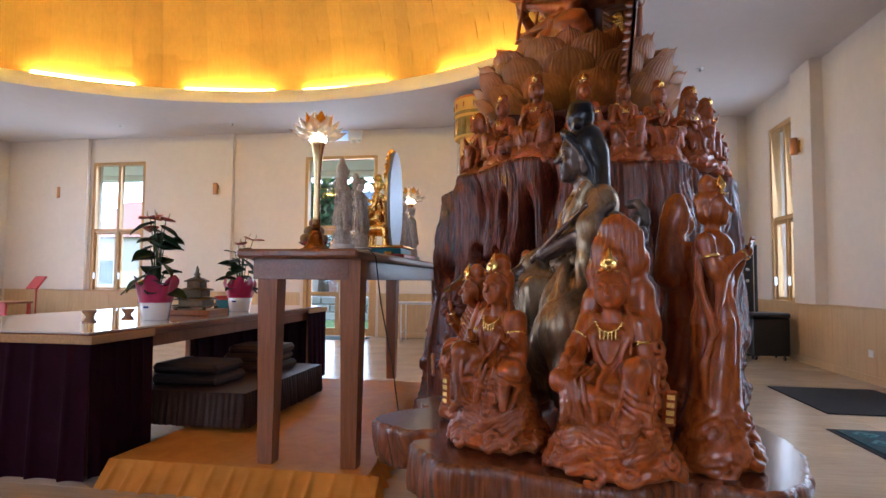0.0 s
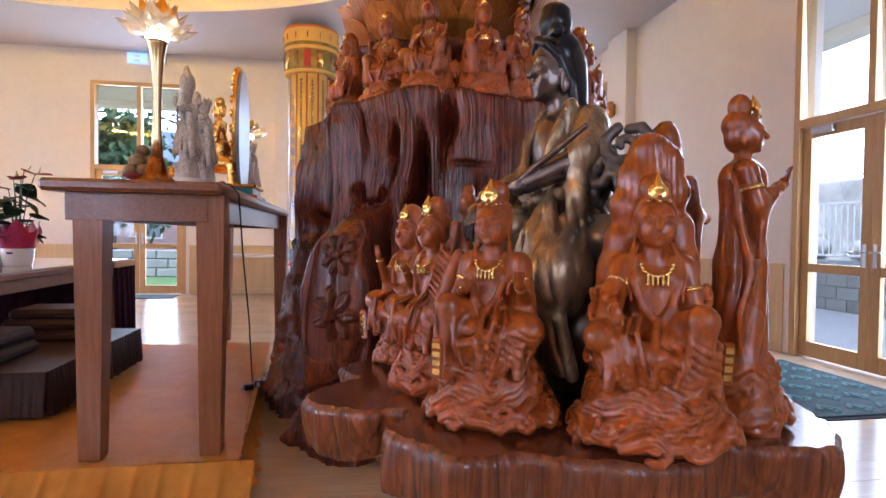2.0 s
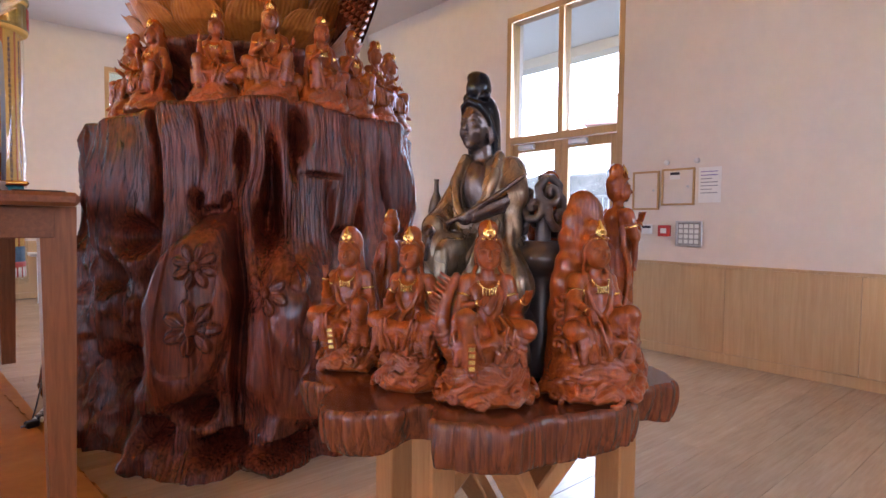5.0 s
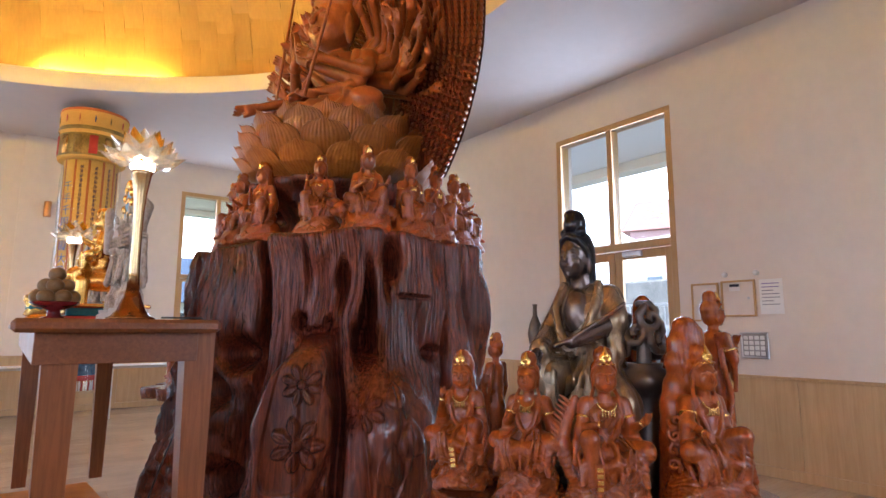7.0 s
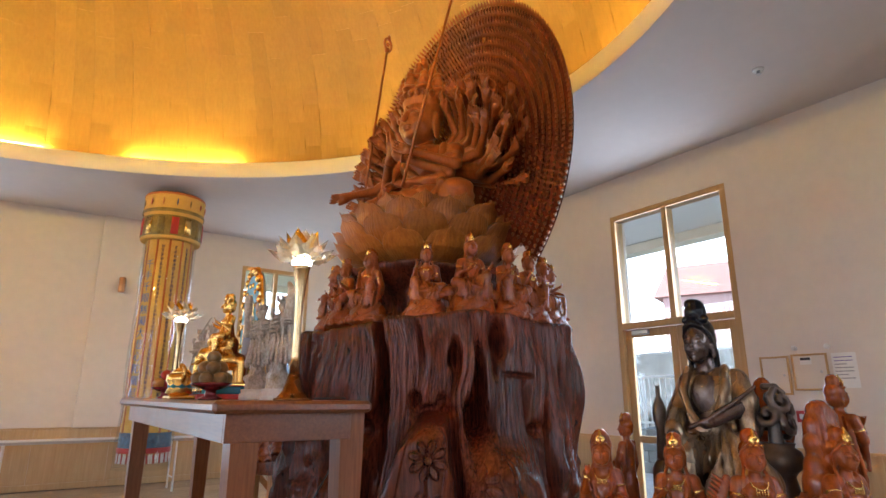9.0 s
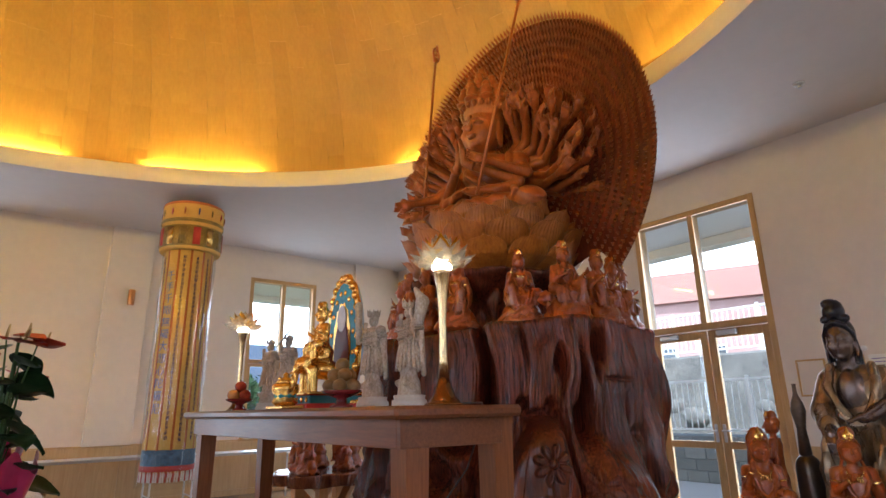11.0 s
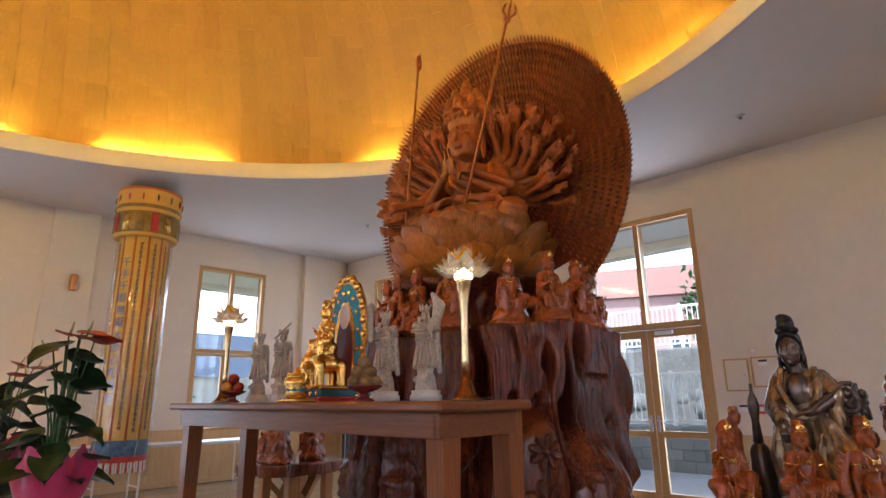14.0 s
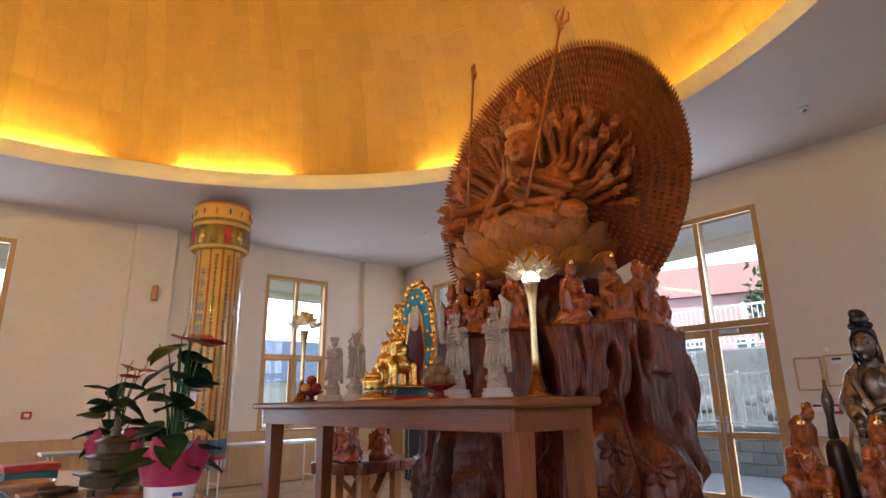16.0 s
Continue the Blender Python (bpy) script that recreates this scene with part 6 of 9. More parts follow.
# bronze figure seated at ease on dark rock, one leg hanging
def bronze():
    o = []
    # rock and waves at its foot
    o += [("e", (0.06, 0.05, 0.10), (0.20, 0.15, 0.14), 0.03, 1), ("e", (-0.06, 0.02, 0.16), (0.12, 0.12, 0.20), 0.03, 1), ("c", (-0.25, 0.02, 0.06), (-0.268, 0.025, 0.29), 0.085, 0.064, 0.03, 1), ("e", (0.14, 0.02, 0.16), (0.16, 0.13, 0.10), 0.03, 1)]
    # hips, waist, chest, shoulders, neck
    o += [("e", (0.05, 0.06, 0.36), (0.17, 0.13, 0.11), 0.03, 0), ("c", (0.045, 0.06, 0.40), (0.035, 0.045, 0.56), 0.115, 0.108, 0.03, 0), ("e", (0.03, 0.02, 0.60), (0.118, 0.085, 0.10), 0.03, 0),
          ("c", (-0.075, 0.04, 0.665), (0.135, 0.045, 0.66), 0.052, 0.055, 0.04, 0), ("e", (0.015, -0.038, 0.61), (0.066, 0.038, 0.088), 0.004, 4), ("c", (0.01, 0.02, 0.66), (0.0, 0.0, 0.80), 0.044, 0.040, 0.012, 4)]
    # bent leg on the rock, hanging leg, both under the robe
    o += [("c", (0.10, 0.02, 0.36), (0.26, -0.11, 0.29), 0.105, 0.080, 0.03, 0), ("c", (0.26, -0.11, 0.29), (0.08, -0.17, 0.20), 0.080, 0.060, 0.03, 0), ("c", (-0.02, 0.0, 0.36), (-0.06, -0.17, 0.385), 0.098, 0.078, 0.03, 0),
          ("c", (-0.06, -0.17, 0.385), (-0.03, -0.16, 0.10), 0.074, 0.060, 0.02, 0), ("c", (-0.03, -0.17, 0.07), (-0.03, -0.25, 0.045), 0.034, 0.024, 0.01, 4)]
    # long folds from hip and lap down to the rock
    for i in range(8):
        t = i / 7
        o += chain([(0.10 + 0.07 * t, -0.05 - 0.05 * t, 0.50 - 0.05 * t), (0.12 + 0.17 * t, -0.14 + 0.02 * t, 0.40 - 0.10 * t), (0.04 + 0.28 * t, -0.175 + 0.04 * t, 0.26 - 0.06 * t), (0.0 + 0.33 * t, -0.16 + 0.06 * t, 0.10 + 0.02 * math.sin(5 * t))], 0.012, 0.017, 0.010)
    for i in range(6):
        x = -0.125 + 0.028 * i
        o += chain([(x * 0.8 - 0.01, -0.215, 0.40), (x, -0.238 + 0.3 * abs(x + 0.055), 0.30), (x * 1.05, -0.222 + 0.3 * abs(x + 0.05), 0.10 + 0.012 * (i % 2))], 0.014, 0.016, 0.008)
    o += chain([(-0.13, -0.02, 0.42), (-0.16, -0.06, 0.30), (-0.15, -0.04, 0.12)], 0.03, 0.022, 0.02)
    # robe borders open over the chest, belt
    for q, e in ((-1, -0.075), (1, 0.11)):
        o += chain([(e, -0.005, 0.71), (e + q * 0.012, -0.055, 0.63), (e * 0.75 + 0.01, -0.085, 0.55), (0.025, -0.10, 0.47)], 0.022, 0.016, 0.008)
    o += chain([(-0.08, -0.06, 0.49), (0.03, -0.10, 0.475), (0.14, -0.05, 0.49)], 0.016, 0.016, 0.006)
    # arm that rests on the raised knee, its hand hanging
    o += [("c", (-0.10, 0.035, 0.65), (-0.135, -0.03, 0.53), 0.055, 0.058, 0.02, 0), ("c", (-0.135, -0.03, 0.53), (-0.085, -0.18, 0.475), 0.054, 0.046, 0.015, 0), ("c", (-0.085, -0.18, 0.475), (-0.065, -0.245, 0.445), 0.028, 0.024, 0.004, 4)]
    for f in range(4):
        o += chain([(-0.085 + 0.015 * f, -0.255, 0.44), (-0.082 + 0.015 * f, -0.272, 0.41), (-0.080 + 0.014 * f, -0.268, 0.37 + 0.006 * abs(f - 1.5))], 0.010, 0.006, 0.003, 4)
    o.append(("c", (-0.05, -0.24, 0.44), (-0.025, -0.262, 0.415), 0.010, 0.007, 0.003, 4))
    # other arm with the long sceptre across the lap
    o += [("c", (0.145, 0.04, 0.645), (0.195, 0.0, 0.58), 0.056, 0.050, 0.02, 0), ("c", (0.195, 0.0, 0.58), (0.09, -0.13, 0.515), 0.036, 0.026, 0.012, 4), ("e", (0.06, -0.15, 0.505), (0.035, 0.025, 0.022), 0.008, 4)]
    o += chain([(0.19, -0.01, 0.585), (0.20, -0.02, 0.48), (0.18, -0.04, 0.40), (0.20, -0.05, 0.33)], 0.038, 0.020, 0.02)
    o += chain([(0.25, -0.03, 0.64), (0.18, -0.09, 0.585), (0.08, -0.16, 0.52), (0.0, -0.185, 0.49)], 0.008, 0.010, 0.004, 4)
    # head: broad oval face, black hair drawn up to a high knot and falling behind
    body, o = o, []
    z, y, x = 0.822, -0.012, -0.002
    o += [("e", (x, y, z), (0.060, 0.068, 0.080), 0.006, 4), ("e", (x, y - 0.020, z - 0.042), (0.050, 0.046, 0.042), 0.014, 4), ("e", (x, y - 0.050, z - 0.070), (0.017, 0.014, 0.012), 0.008, 4),
          ("c", (x, y - 0.066, z + 0.012), (x, y - 0.079, z - 0.018), 0.006, 0.010, 0.004, 4), ("e", (x, y - 0.064, z - 0.038), (0.016, 0.009, 0.0048), 0.001, 4), ("e", (x, y - 0.061, z - 0.047), (0.013, 0.008, 0.005), 0.001, 4)]
    for q in (-1, 1):
        o += chain([(x + q * 0.010, y - 0.064, z + 0.016), (x + q * 0.028, y - 0.061, z + 0.025), (x + q * 0.048, y - 0.045, z + 0.017)], 0.0044, 0.003, 0.002, 4)
        o += [("e", (x + q * 0.026, y - 0.057, z + 0.002), (0.017, 0.008, 0.007), 0.001, 4), ("e", (x + q * 0.034, y - 0.045, z - 0.026), (0.018, 0.016, 0.02), 0.01, 4), ("e", (x + q * 0.063, y + 0.008, z - 0.026), (0.009, 0.015, 0.046), 0.003, 4)]
        o += chain([(x + q * 0.004, y - 0.052, z + 0.070), (x + q * 0.038, y - 0.042, z + 0.056), (x + q * 0.061, y - 0.010, z + 0.022), (x + q * 0.068, y + 0.03, z - 0.05), (x + q * 0.066, y + 0.045, z - 0.14)], 0.013, 0.011, 0.004, 2)
    o += [("e", (x, y + 0.024, z + 0.030), (0.070, 0.068, 0.072), 0.002, 2), ("c", (x, y + 0.05, z), (x + 0.01, y + 0.07, z - 0.20), 0.060, 0.045, 0.02, 2), ("e", (x - 0.004, y + 0.008, z + 0.118), (0.052, 0.050, 0.046), 0.006, 2), ("e", (x - 0.008, y + 0.010, z + 0.150), (0.048, 0.044, 0.026), 0.006, 2, (0, 10, 0)), ("c", (x - 0.05, y - 0.01, z + 0.088), (x + 0.05, y - 0.01, z + 0.088), 0.017, 0.017, 0.004, 2)]
    # the head stands a little larger than the slender body
    cen = Vector((x, y, z - 0.03))
    big = lambda p: tuple(cen + (Vector(p) - cen) * 1.04)
    o = body + [(p[0], big(p[1]), big(p[2]), p[3] * 1.04, p[4] * 1.04, *p[5:]) if p[0] == "c" else (p[0], big(p[1]), tuple(v * 1.04 for v in p[2]), *p[3:]) for p in o]
    # two strings of beads
    for i in range(45):
        t = math.pi * i / 44
        o.append(("e", (0.02 + 0.105 * math.cos(t), -0.03 - 0.085 * math.sin(t), 0.695 - 0.215 * math.sin(t) ** 0.9), (0.0082, 0.0082, 0.0082), 0, 3))

    def rip(X, Y, Z):
        ph = 70 * np.arctan2(Y - 0.02, X - 0.04) * 0.33 + 36 * X + 14 * Z + 2.2 * np.sin(9 * Z + 8 * X)
        body = np.clip((0.54 - Z) / 0.08, 0, 1) * np.clip((Z - 0.04) / 0.06, 0, 1)
        return -0.012 * body * (np.abs(np.sin(ph * 0.5)) ** 0.6 - 0.6)
    return skin("bronze_statue", o, 0.0056, [BRONZE, BRONZED, plain("black_hair", (0.012, 0.011, 0.016), 0.25, 0.2, 0.4, 30, 0.2), plain("pearl_beads", (0.50, 0.42, 0.33), 0.3), plain("bare_bronze", (0.16, 0.115, 0.10), 0.25, 0.75, 0.3, 12, 0.1)], rip)


tagged(part("bronze_statue", bronze(), BRONZE, None, "", pose(0.84, 2.12, SZ, 0, 0, math.degrees(math.atan2(-0.10, -1.0)) + 90) @ Matrix.Diagonal((0.84, 0.88, 1.045, 1))), "gilded dark bronze robed statue seated at ease, high black hair", "statue", GS)
# bronze jar with scrolling leaves beside it
jar = thing("bronze_jar", "dark bronze jar with scrolling leaf top", "jar", mtx=pose(0.93, 1.90, SZ))
part("jar_body", Geo().lathe([(0.07, 0), (0.085, 0.02), (0.07, 0.12), (0.066, 0.26), (0.052, 0.33), (0.06, 0.345), (0.082, 0.365), (0.090, 0.395), (0.082, 0.425), (0.06, 0.44), (0.066, 0.455), (0.05, 0.455)], 28), BRONZED, jar)
u = [("c", (0, 0, 0.43), (0, 0, 0.56), 0.03, 0.02, 0.01, 0)]
for i in range(9):
    a = i * 2.4
    u += spiral((0.05 * math.cos(a), 0.05 * math.sin(a), 0.50 + 0.016 * i), (math.cos(a), math.sin(a), 0.2), 0.05, 0.014, 1.3, a)
part("scroll_leaves", skin("scroll_leaves", u, 0.006, [BRONZED]), BRONZED, jar)
vs_ = thing("bronze_bottle", "slim dark bronze bottle vase", "vase", mtx=pose(0.83, 2.345, SZ + 0.36) @ Matrix.Diagonal((0.55, 0.55, 0.47, 1)))
part("bottle", Geo().lathe([(0.04, 0), (0.05, 0.02), (0.035, 0.25), (0.05, 0.36), (0.058, 0.42), (0.045, 0.5), (0.018, 0.58), (0.015, 0.66), (0.02, 0.68)], 20), BRONZED, vs_)

# far slab: simpler companions behind the altar table
for i, (x, y, sd, fx, fy) in enumerate(((0.5, 7.0, 51, -0.8, 0.3), (0.45, 6.72, 52, -0.9, 0.1), (0.62, 7.22, 53, -0.6, 0.8), (0.9, 7.4, 54, -0.3, 0.9), (0.95, 6.9, 55, -1, 0), (1.2, 7.2, 56, 0.3, 0.9))):
    figure("seated_statue", seated(0.5, sd, (1, -1, 0)[i % 3], i % 4, "wave", bw=0.26, bh=0.30), 0.5, x, y, SZ, (fx, fy), W, "carved redwood seated figure on the far slab", "figures on the far slab", fine=75)

# ---- altar table ----
TX0, TX1, TY0, TY1, TZ = -0.925, -0.235, 3.08, 6.06, 1.30
PZ = 0.13
tab = thing("altar_table", "long walnut altar table with tapered legs", "table")
part("tabletop", Geo().box(TX0, TX1, TY0, TY1, TZ - 0.05, TZ, 0.014), TABLEW, tab)
ap = 0.07
part("apron", Geo().box(TX0 + ap, TX1 - ap, TY0 + ap, TY0 + ap + 0.03, TZ - 0.165, TZ - 0.05, 0.003), TABLEW, tab)
part("apron", Geo().box(TX0 + ap, TX1 - ap, TY1 - ap - 0.03, TY1 - ap, TZ - 0.165, TZ - 0.05, 0.003), TABLEW, tab)
part("apron", Geo().box(TX0 + ap, TX0 + ap + 0.03, TY0 + ap + 0.03, TY1 - ap - 0.03, TZ - 0.165, TZ - 0.05, 0.003), TABLEW, tab)
part("apron", Geo().box(TX1 - ap - 0.03, TX1 - ap, TY0 + ap + 0.03, TY1 - ap - 0.03, TZ - 0.165, TZ - 0.05, 0.003), TABLEW, tab)
lg = Geo()
a, b = 0.058, 0.042
lg.add([(-b, -b, 0), (b, -b, 0), (b, b, 0), (-b, b, 0), (-a, -a, TZ - PZ - 0.05), (a, -a, TZ - PZ - 0.05), (a, a, TZ - PZ - 0.05), (-a, a, TZ - PZ - 0.05)],
       [(3, 2, 1, 0), (4, 5, 6, 7), (0, 1, 5, 4), (1, 2, 6, 5), (2, 3, 7, 6), (3, 0, 4, 7)])
legm = lg.mesh("leg", LEGW)
for x in (TX0 + 0.155, TX1 - 0.06):
    for y in (TY0 + 0.13, TY1 - 0.13):
        part("leg", legm, LEGW, tab, mtx=pose(x, y, PZ))


# ---- cloth-covered dais ----
def pleated(name, root, a, b, z0, z1, mat, step=0.12, depth=0.018, seed=0, flare=0.02):
    """A hanging pleated skirt from a to b."""
    a, b = Vector((*a, 0)), Vector((*b, 0))
    d = (b - a)
    L = d.length
    d.normalize()
    nr = Vector((d.y, -d.x, 0))
    rng = random.Random(seed)
    n = int(L / 0.008)
    vs, fs = [], []
    nz = 8
    ph = [rng.uniform(-0.25, 0.25) for _ in range(int(L / step) + 3)]
    for j in range(nz + 1):
        v = j / nz
        for i in range(n + 1):
            s = L * i / n
            k = s / step
            w = k + ph[int(k)] * 0.4
            fr = w - math.floor(w)
            wave = math.exp(-((fr - 0.5) / 0.13) ** 2)
            off = depth * (0.25 + 0.75 * v) * (wave - 0.3) + 0.006 * v * math.sin(2.1 * k + seed)
            p = a + d * s + nr * (off + flare * v)
            vs.append((p.x, p.y, z1 + (z0 - z1) * v))
    for j in range(nz):
        for i in range(n):
            q = j * (n + 1) + i
            fs.append((q, q + n + 1, q + n + 2, q + 1))
    o = len(vs)
    vs += [(x - nr.x * 0.004, y - nr.y * 0.004, z) for x, y, z in vs]
    fs += [tuple(k + o for k in f)[::-1] for f in fs]
    part(name, Geo().add(vs, fs, True), mat, root)


def cloth_sheet(name, root, poly, z, mat, amp=0.004):
    """A slightly wrinkled cloth over a quadrilateral."""
    n = 60
    p = [Vector((*q, 0)) for q in poly]
    vs, fs = [], []
    for j in range(n + 1):
        for i in range(n + 1):
            u, v = i / n, j / n
            q = p[0].lerp(p[1], u).lerp(p[3].lerp(p[2], u), v)
            w = noise.noise(Vector((q.x * 2.2, q.y * 2.2, 1))) + 0.6 * (1 - abs(noise.noise(Vector((q.x * 3 + q.y, q.y * 1.5 - q.x, 4)))) * 3)
            vs.append((q.x, q.y, z + amp * w))
    for j in range(n):
        for i in range(n):
            q = j * (n + 1) + i
            fs.append((q, q + 1, q + n + 2, q + n + 1))
    part(name, Geo().add(vs, fs, True), mat, root)


dais = thing("dais", "low dais under a gold satin cloth with pleated skirt", "dais")
PA, PB, PC, PD = (-1.66, 3.1), (-0.16, 3.1), (-0.36, 5.0), (-1.66, 5.86)
part("platform", Geo().box(-1.64, -0.4, 3.13, 5.78, 0.0, PZ - 0.012, 0.01), CLOTH, dais)
g = Geo()
cs = [(-0.41, 3.13), (-0.185, 3.13), (-0.38, 4.95), (-0.41, 4.97)]
g.add([(x, y, 0.0) for x, y in cs] + [(x, y, PZ - 0.012) for x, y in cs], [(3, 2, 1, 0), (4, 5, 6, 7), (0, 1, 5, 4), (1, 2, 6, 5), (2, 3, 7, 6), (3, 0, 4, 7)])
part("platform", g, CLOTH, dais)
cloth_sheet("dais_cloth", dais, [(-1.66, 3.11), (-0.165, 3.11), (-0.36, 5.8), (-1.66, 5.8)], PZ - 0.004, CLOTH)
pleated("dais_skirt", dais, (-1.66, 3.10), (-0.10, 3.09), 0.004, PZ, CLOTH, 0.115, 0.03, 3, 0.12)
pleated("dais_skirt", dais, (-0.15, 3.08), (-0.37, 5.0), 0.004, PZ, CLOTH, 0.15, 0.03, 5, 0.05)

# ---- long offering table with purple cloth ----
OX0, OX1, OY0, OY1, OZ = -3.5, -1.78, 3.05, 6.6, 0.825
ot = thing("offering_table", "long low wooden offering table with white glass top", "table")
WGLASS = plain("white_glass", (0.62, 0.60, 0.60), 0.06, 0, 0.04, 8, 0.0, coat=1.0)
part("tabletop", Geo().box(OX0, OX1, OY0, OY1, OZ - 0.055, OZ - 0.012, 0.006), TABLEW, ot)
part("glass_top", Geo().box(OX0 + 0.015, OX1 - 0.015, OY0 + 0.015, OY1 - 0.015, OZ - 0.010, OZ, 0.003), WGLASS, ot)
part("apron", Geo().box(OX1 - 0.07, OX1 - 0.03, OY0 + 0.05, OY1 - 0.05, OZ - 0.14, OZ - 0.057, 0.003), LEGW, ot)
part("apron", Geo().box(OX0 + 0.03, OX0 + 0.07, OY0 + 0.05, OY1 - 0.05, OZ - 0.14, OZ - 0.057, 0.003), LEGW, ot)
for x in (OX0 + 0.1, OX1 - 0.1):
    for y in (OY0 + 0.12, OY1 - 0.12):
        part("leg", Geo().box(x - 0.035, x + 0.035, y - 0.035, y + 0.035, 0.0, OZ - 0.057, 0.004), LEGW, ot)


def drape(y, sgn, label):
    """Velvet cloth hung over one end of the table, with a gold braid along its top."""
    r = thing("table_cloth", label, "tablecloth", "velvet end cloths")
    pleated("cloth_fall", r, (OX0 - 0.02, y) if sgn < 0 else (OX1 + 0.03, y), (OX1 + 0.03, y) if sgn < 0 else (OX0 - 0.02, y), 0.02, OZ - 0.06, PURPLE, 0.19, 0.035, 7)
    a, b = (OX1 + 0.032, y), (OX1 + 0.032, y - sgn * 0.52)
    pleated("cloth_fall", r, a if sgn < 0 else b, b if sgn < 0 else a, 0.03, OZ - 0.06, PURPLE, 0.12, 0.03, 9)
    part("braid", Geo().box(OX0 - 0.02, OX1 + 0.045, y - 0.014, y + 0.01, OZ - 0.062, OZ - 0.014, 0.003), grained("gold_braid", (0.30, 0.16, 0.06), (0.55, 0.34, 0.15), 0.6, (60, 60, 20), 3, 0.3, 0.2), r)
    part("braid", Geo().box(OX1 + 0.03, OX1 + 0.045, min(y, y - sgn * 0.52), max(y, y - sgn * 0.52), OZ - 0.062, OZ - 0.014, 0.003), MATS["gold_braid"], r)


drape(OY0 - 0.012, -1, "dark purple velvet end cloth with gold braid")
drape(OY1 + 0.012, 1, "dark purple velvet end cloth with gold braid")

# kneeling stool with ruffled skirt, and folded cushions under the table
st = thing("kneeling_stool", "low stool under brown satin cover with ruffled skirt", "stool")
KX0, KX1, KY0, KY1, KZ = -2.4, -1.20, 3.74, 5.1, 0.15
part("stool_box", Geo().box(KX0 + 0.02, KX1 - 0.03, KY0 + 0.03, KY1 - 0.03, KZ, KZ + 0.22, 0.02), CUSHION, st)
cloth_sheet("stool_cover", st, [(KX0, KY0), (KX1, KY0), (KX1, KY1), (KX0, KY1)], KZ + 0.228, CUSHION, 0.003)
pleated("ruffle", st, (KX0, KY0), (KX1, KY0), KZ + 0.005, KZ + 0.228, CUSHION, 0.045, 0.022, 11)
pleated("ruffle", st, (KX1, KY0), (KX1, KY1), KZ + 0.005, KZ + 0.228, CUSHION, 0.045, 0.022, 12)
for i, (x, y, z, w) in enumerate(((-1.75, 4.1, 0.385, 0.26), (-1.76, 4.1, 0.465, 0.25), (-1.6, 4.75, 0.385, 0.24), (-1.62, 4.75, 0.455, 0.23), (-1.6, 4.76, 0.52, 0.22))):
    g = Geo().box(x - w, x + w, y - w * 0.8, y + w * 0.8, z - 0.004, z + 0.066, 0.025)
    solo("floor_cushion", g, DARKCLOTH if i < 2 else CUSHION, "folded dark floor cushion on the stool", "cushion", "stacked cushions")


# ---- anthurium pots ----
LEAF = grained("anthurium_leaf", (0.008, 0.026, 0.008), (0.022, 0.060, 0.018), 0.36, (8, 8, 8), 4, 0.1, 0.2, 0.4, spec=0.25)
BLOOM = grained("anthurium_bloom", (0.46, 0.026, 0.014), (0.62, 0.075, 0.035), 0.3, (6, 6, 6), 4, 0.1, 0.2, 0.35, coat=0.1)
STEM = plain("green_stem", (0.05, 0.10, 0.03), 0.5)
WRAP = plain("magenta_wrap", (0.46, 0.02, 0.10), 0.35, 0, 0.25, 14, 0.2, sheen=0.3)


def heart(L, W, fold):
    """Heart-shaped blade from the stalk end at the origin along +x."""
    g, n, m = Geo(), 14, 6
    vs, fs = [], []
    for side in (0, 1):
        for j in range(n + 1):
            u = j / n
            w = W * 0.5 * (math.sin(math.pi * u ** 0.62) ** 0.8) * (1.0 if u > 0.02 else 0.4)
            bk = -0.12 * L * max(0, 1 - u * 4)
            for i in range(m + 1):
                v = 2 * i / m - 1
                z = -fold * L * u * u + 0.10 * W * abs(v) + 0.012 * math.sin(9 * u + 3 * v) * L - side * 0.003
                vs.append((u * L + bk * abs(v), v * w, z))
    row, off = m + 1, (n + 1) * (m + 1)
    for j in range(n):
        for i in range(m):
            q = (j * row + i, (j + 1) * row + i, (j + 1) * row + i + 1, j * row + i + 1)
            fs += [q, tuple(k + off for k in q)[::-1]]
    g.add(vs, fs, True)
    return g


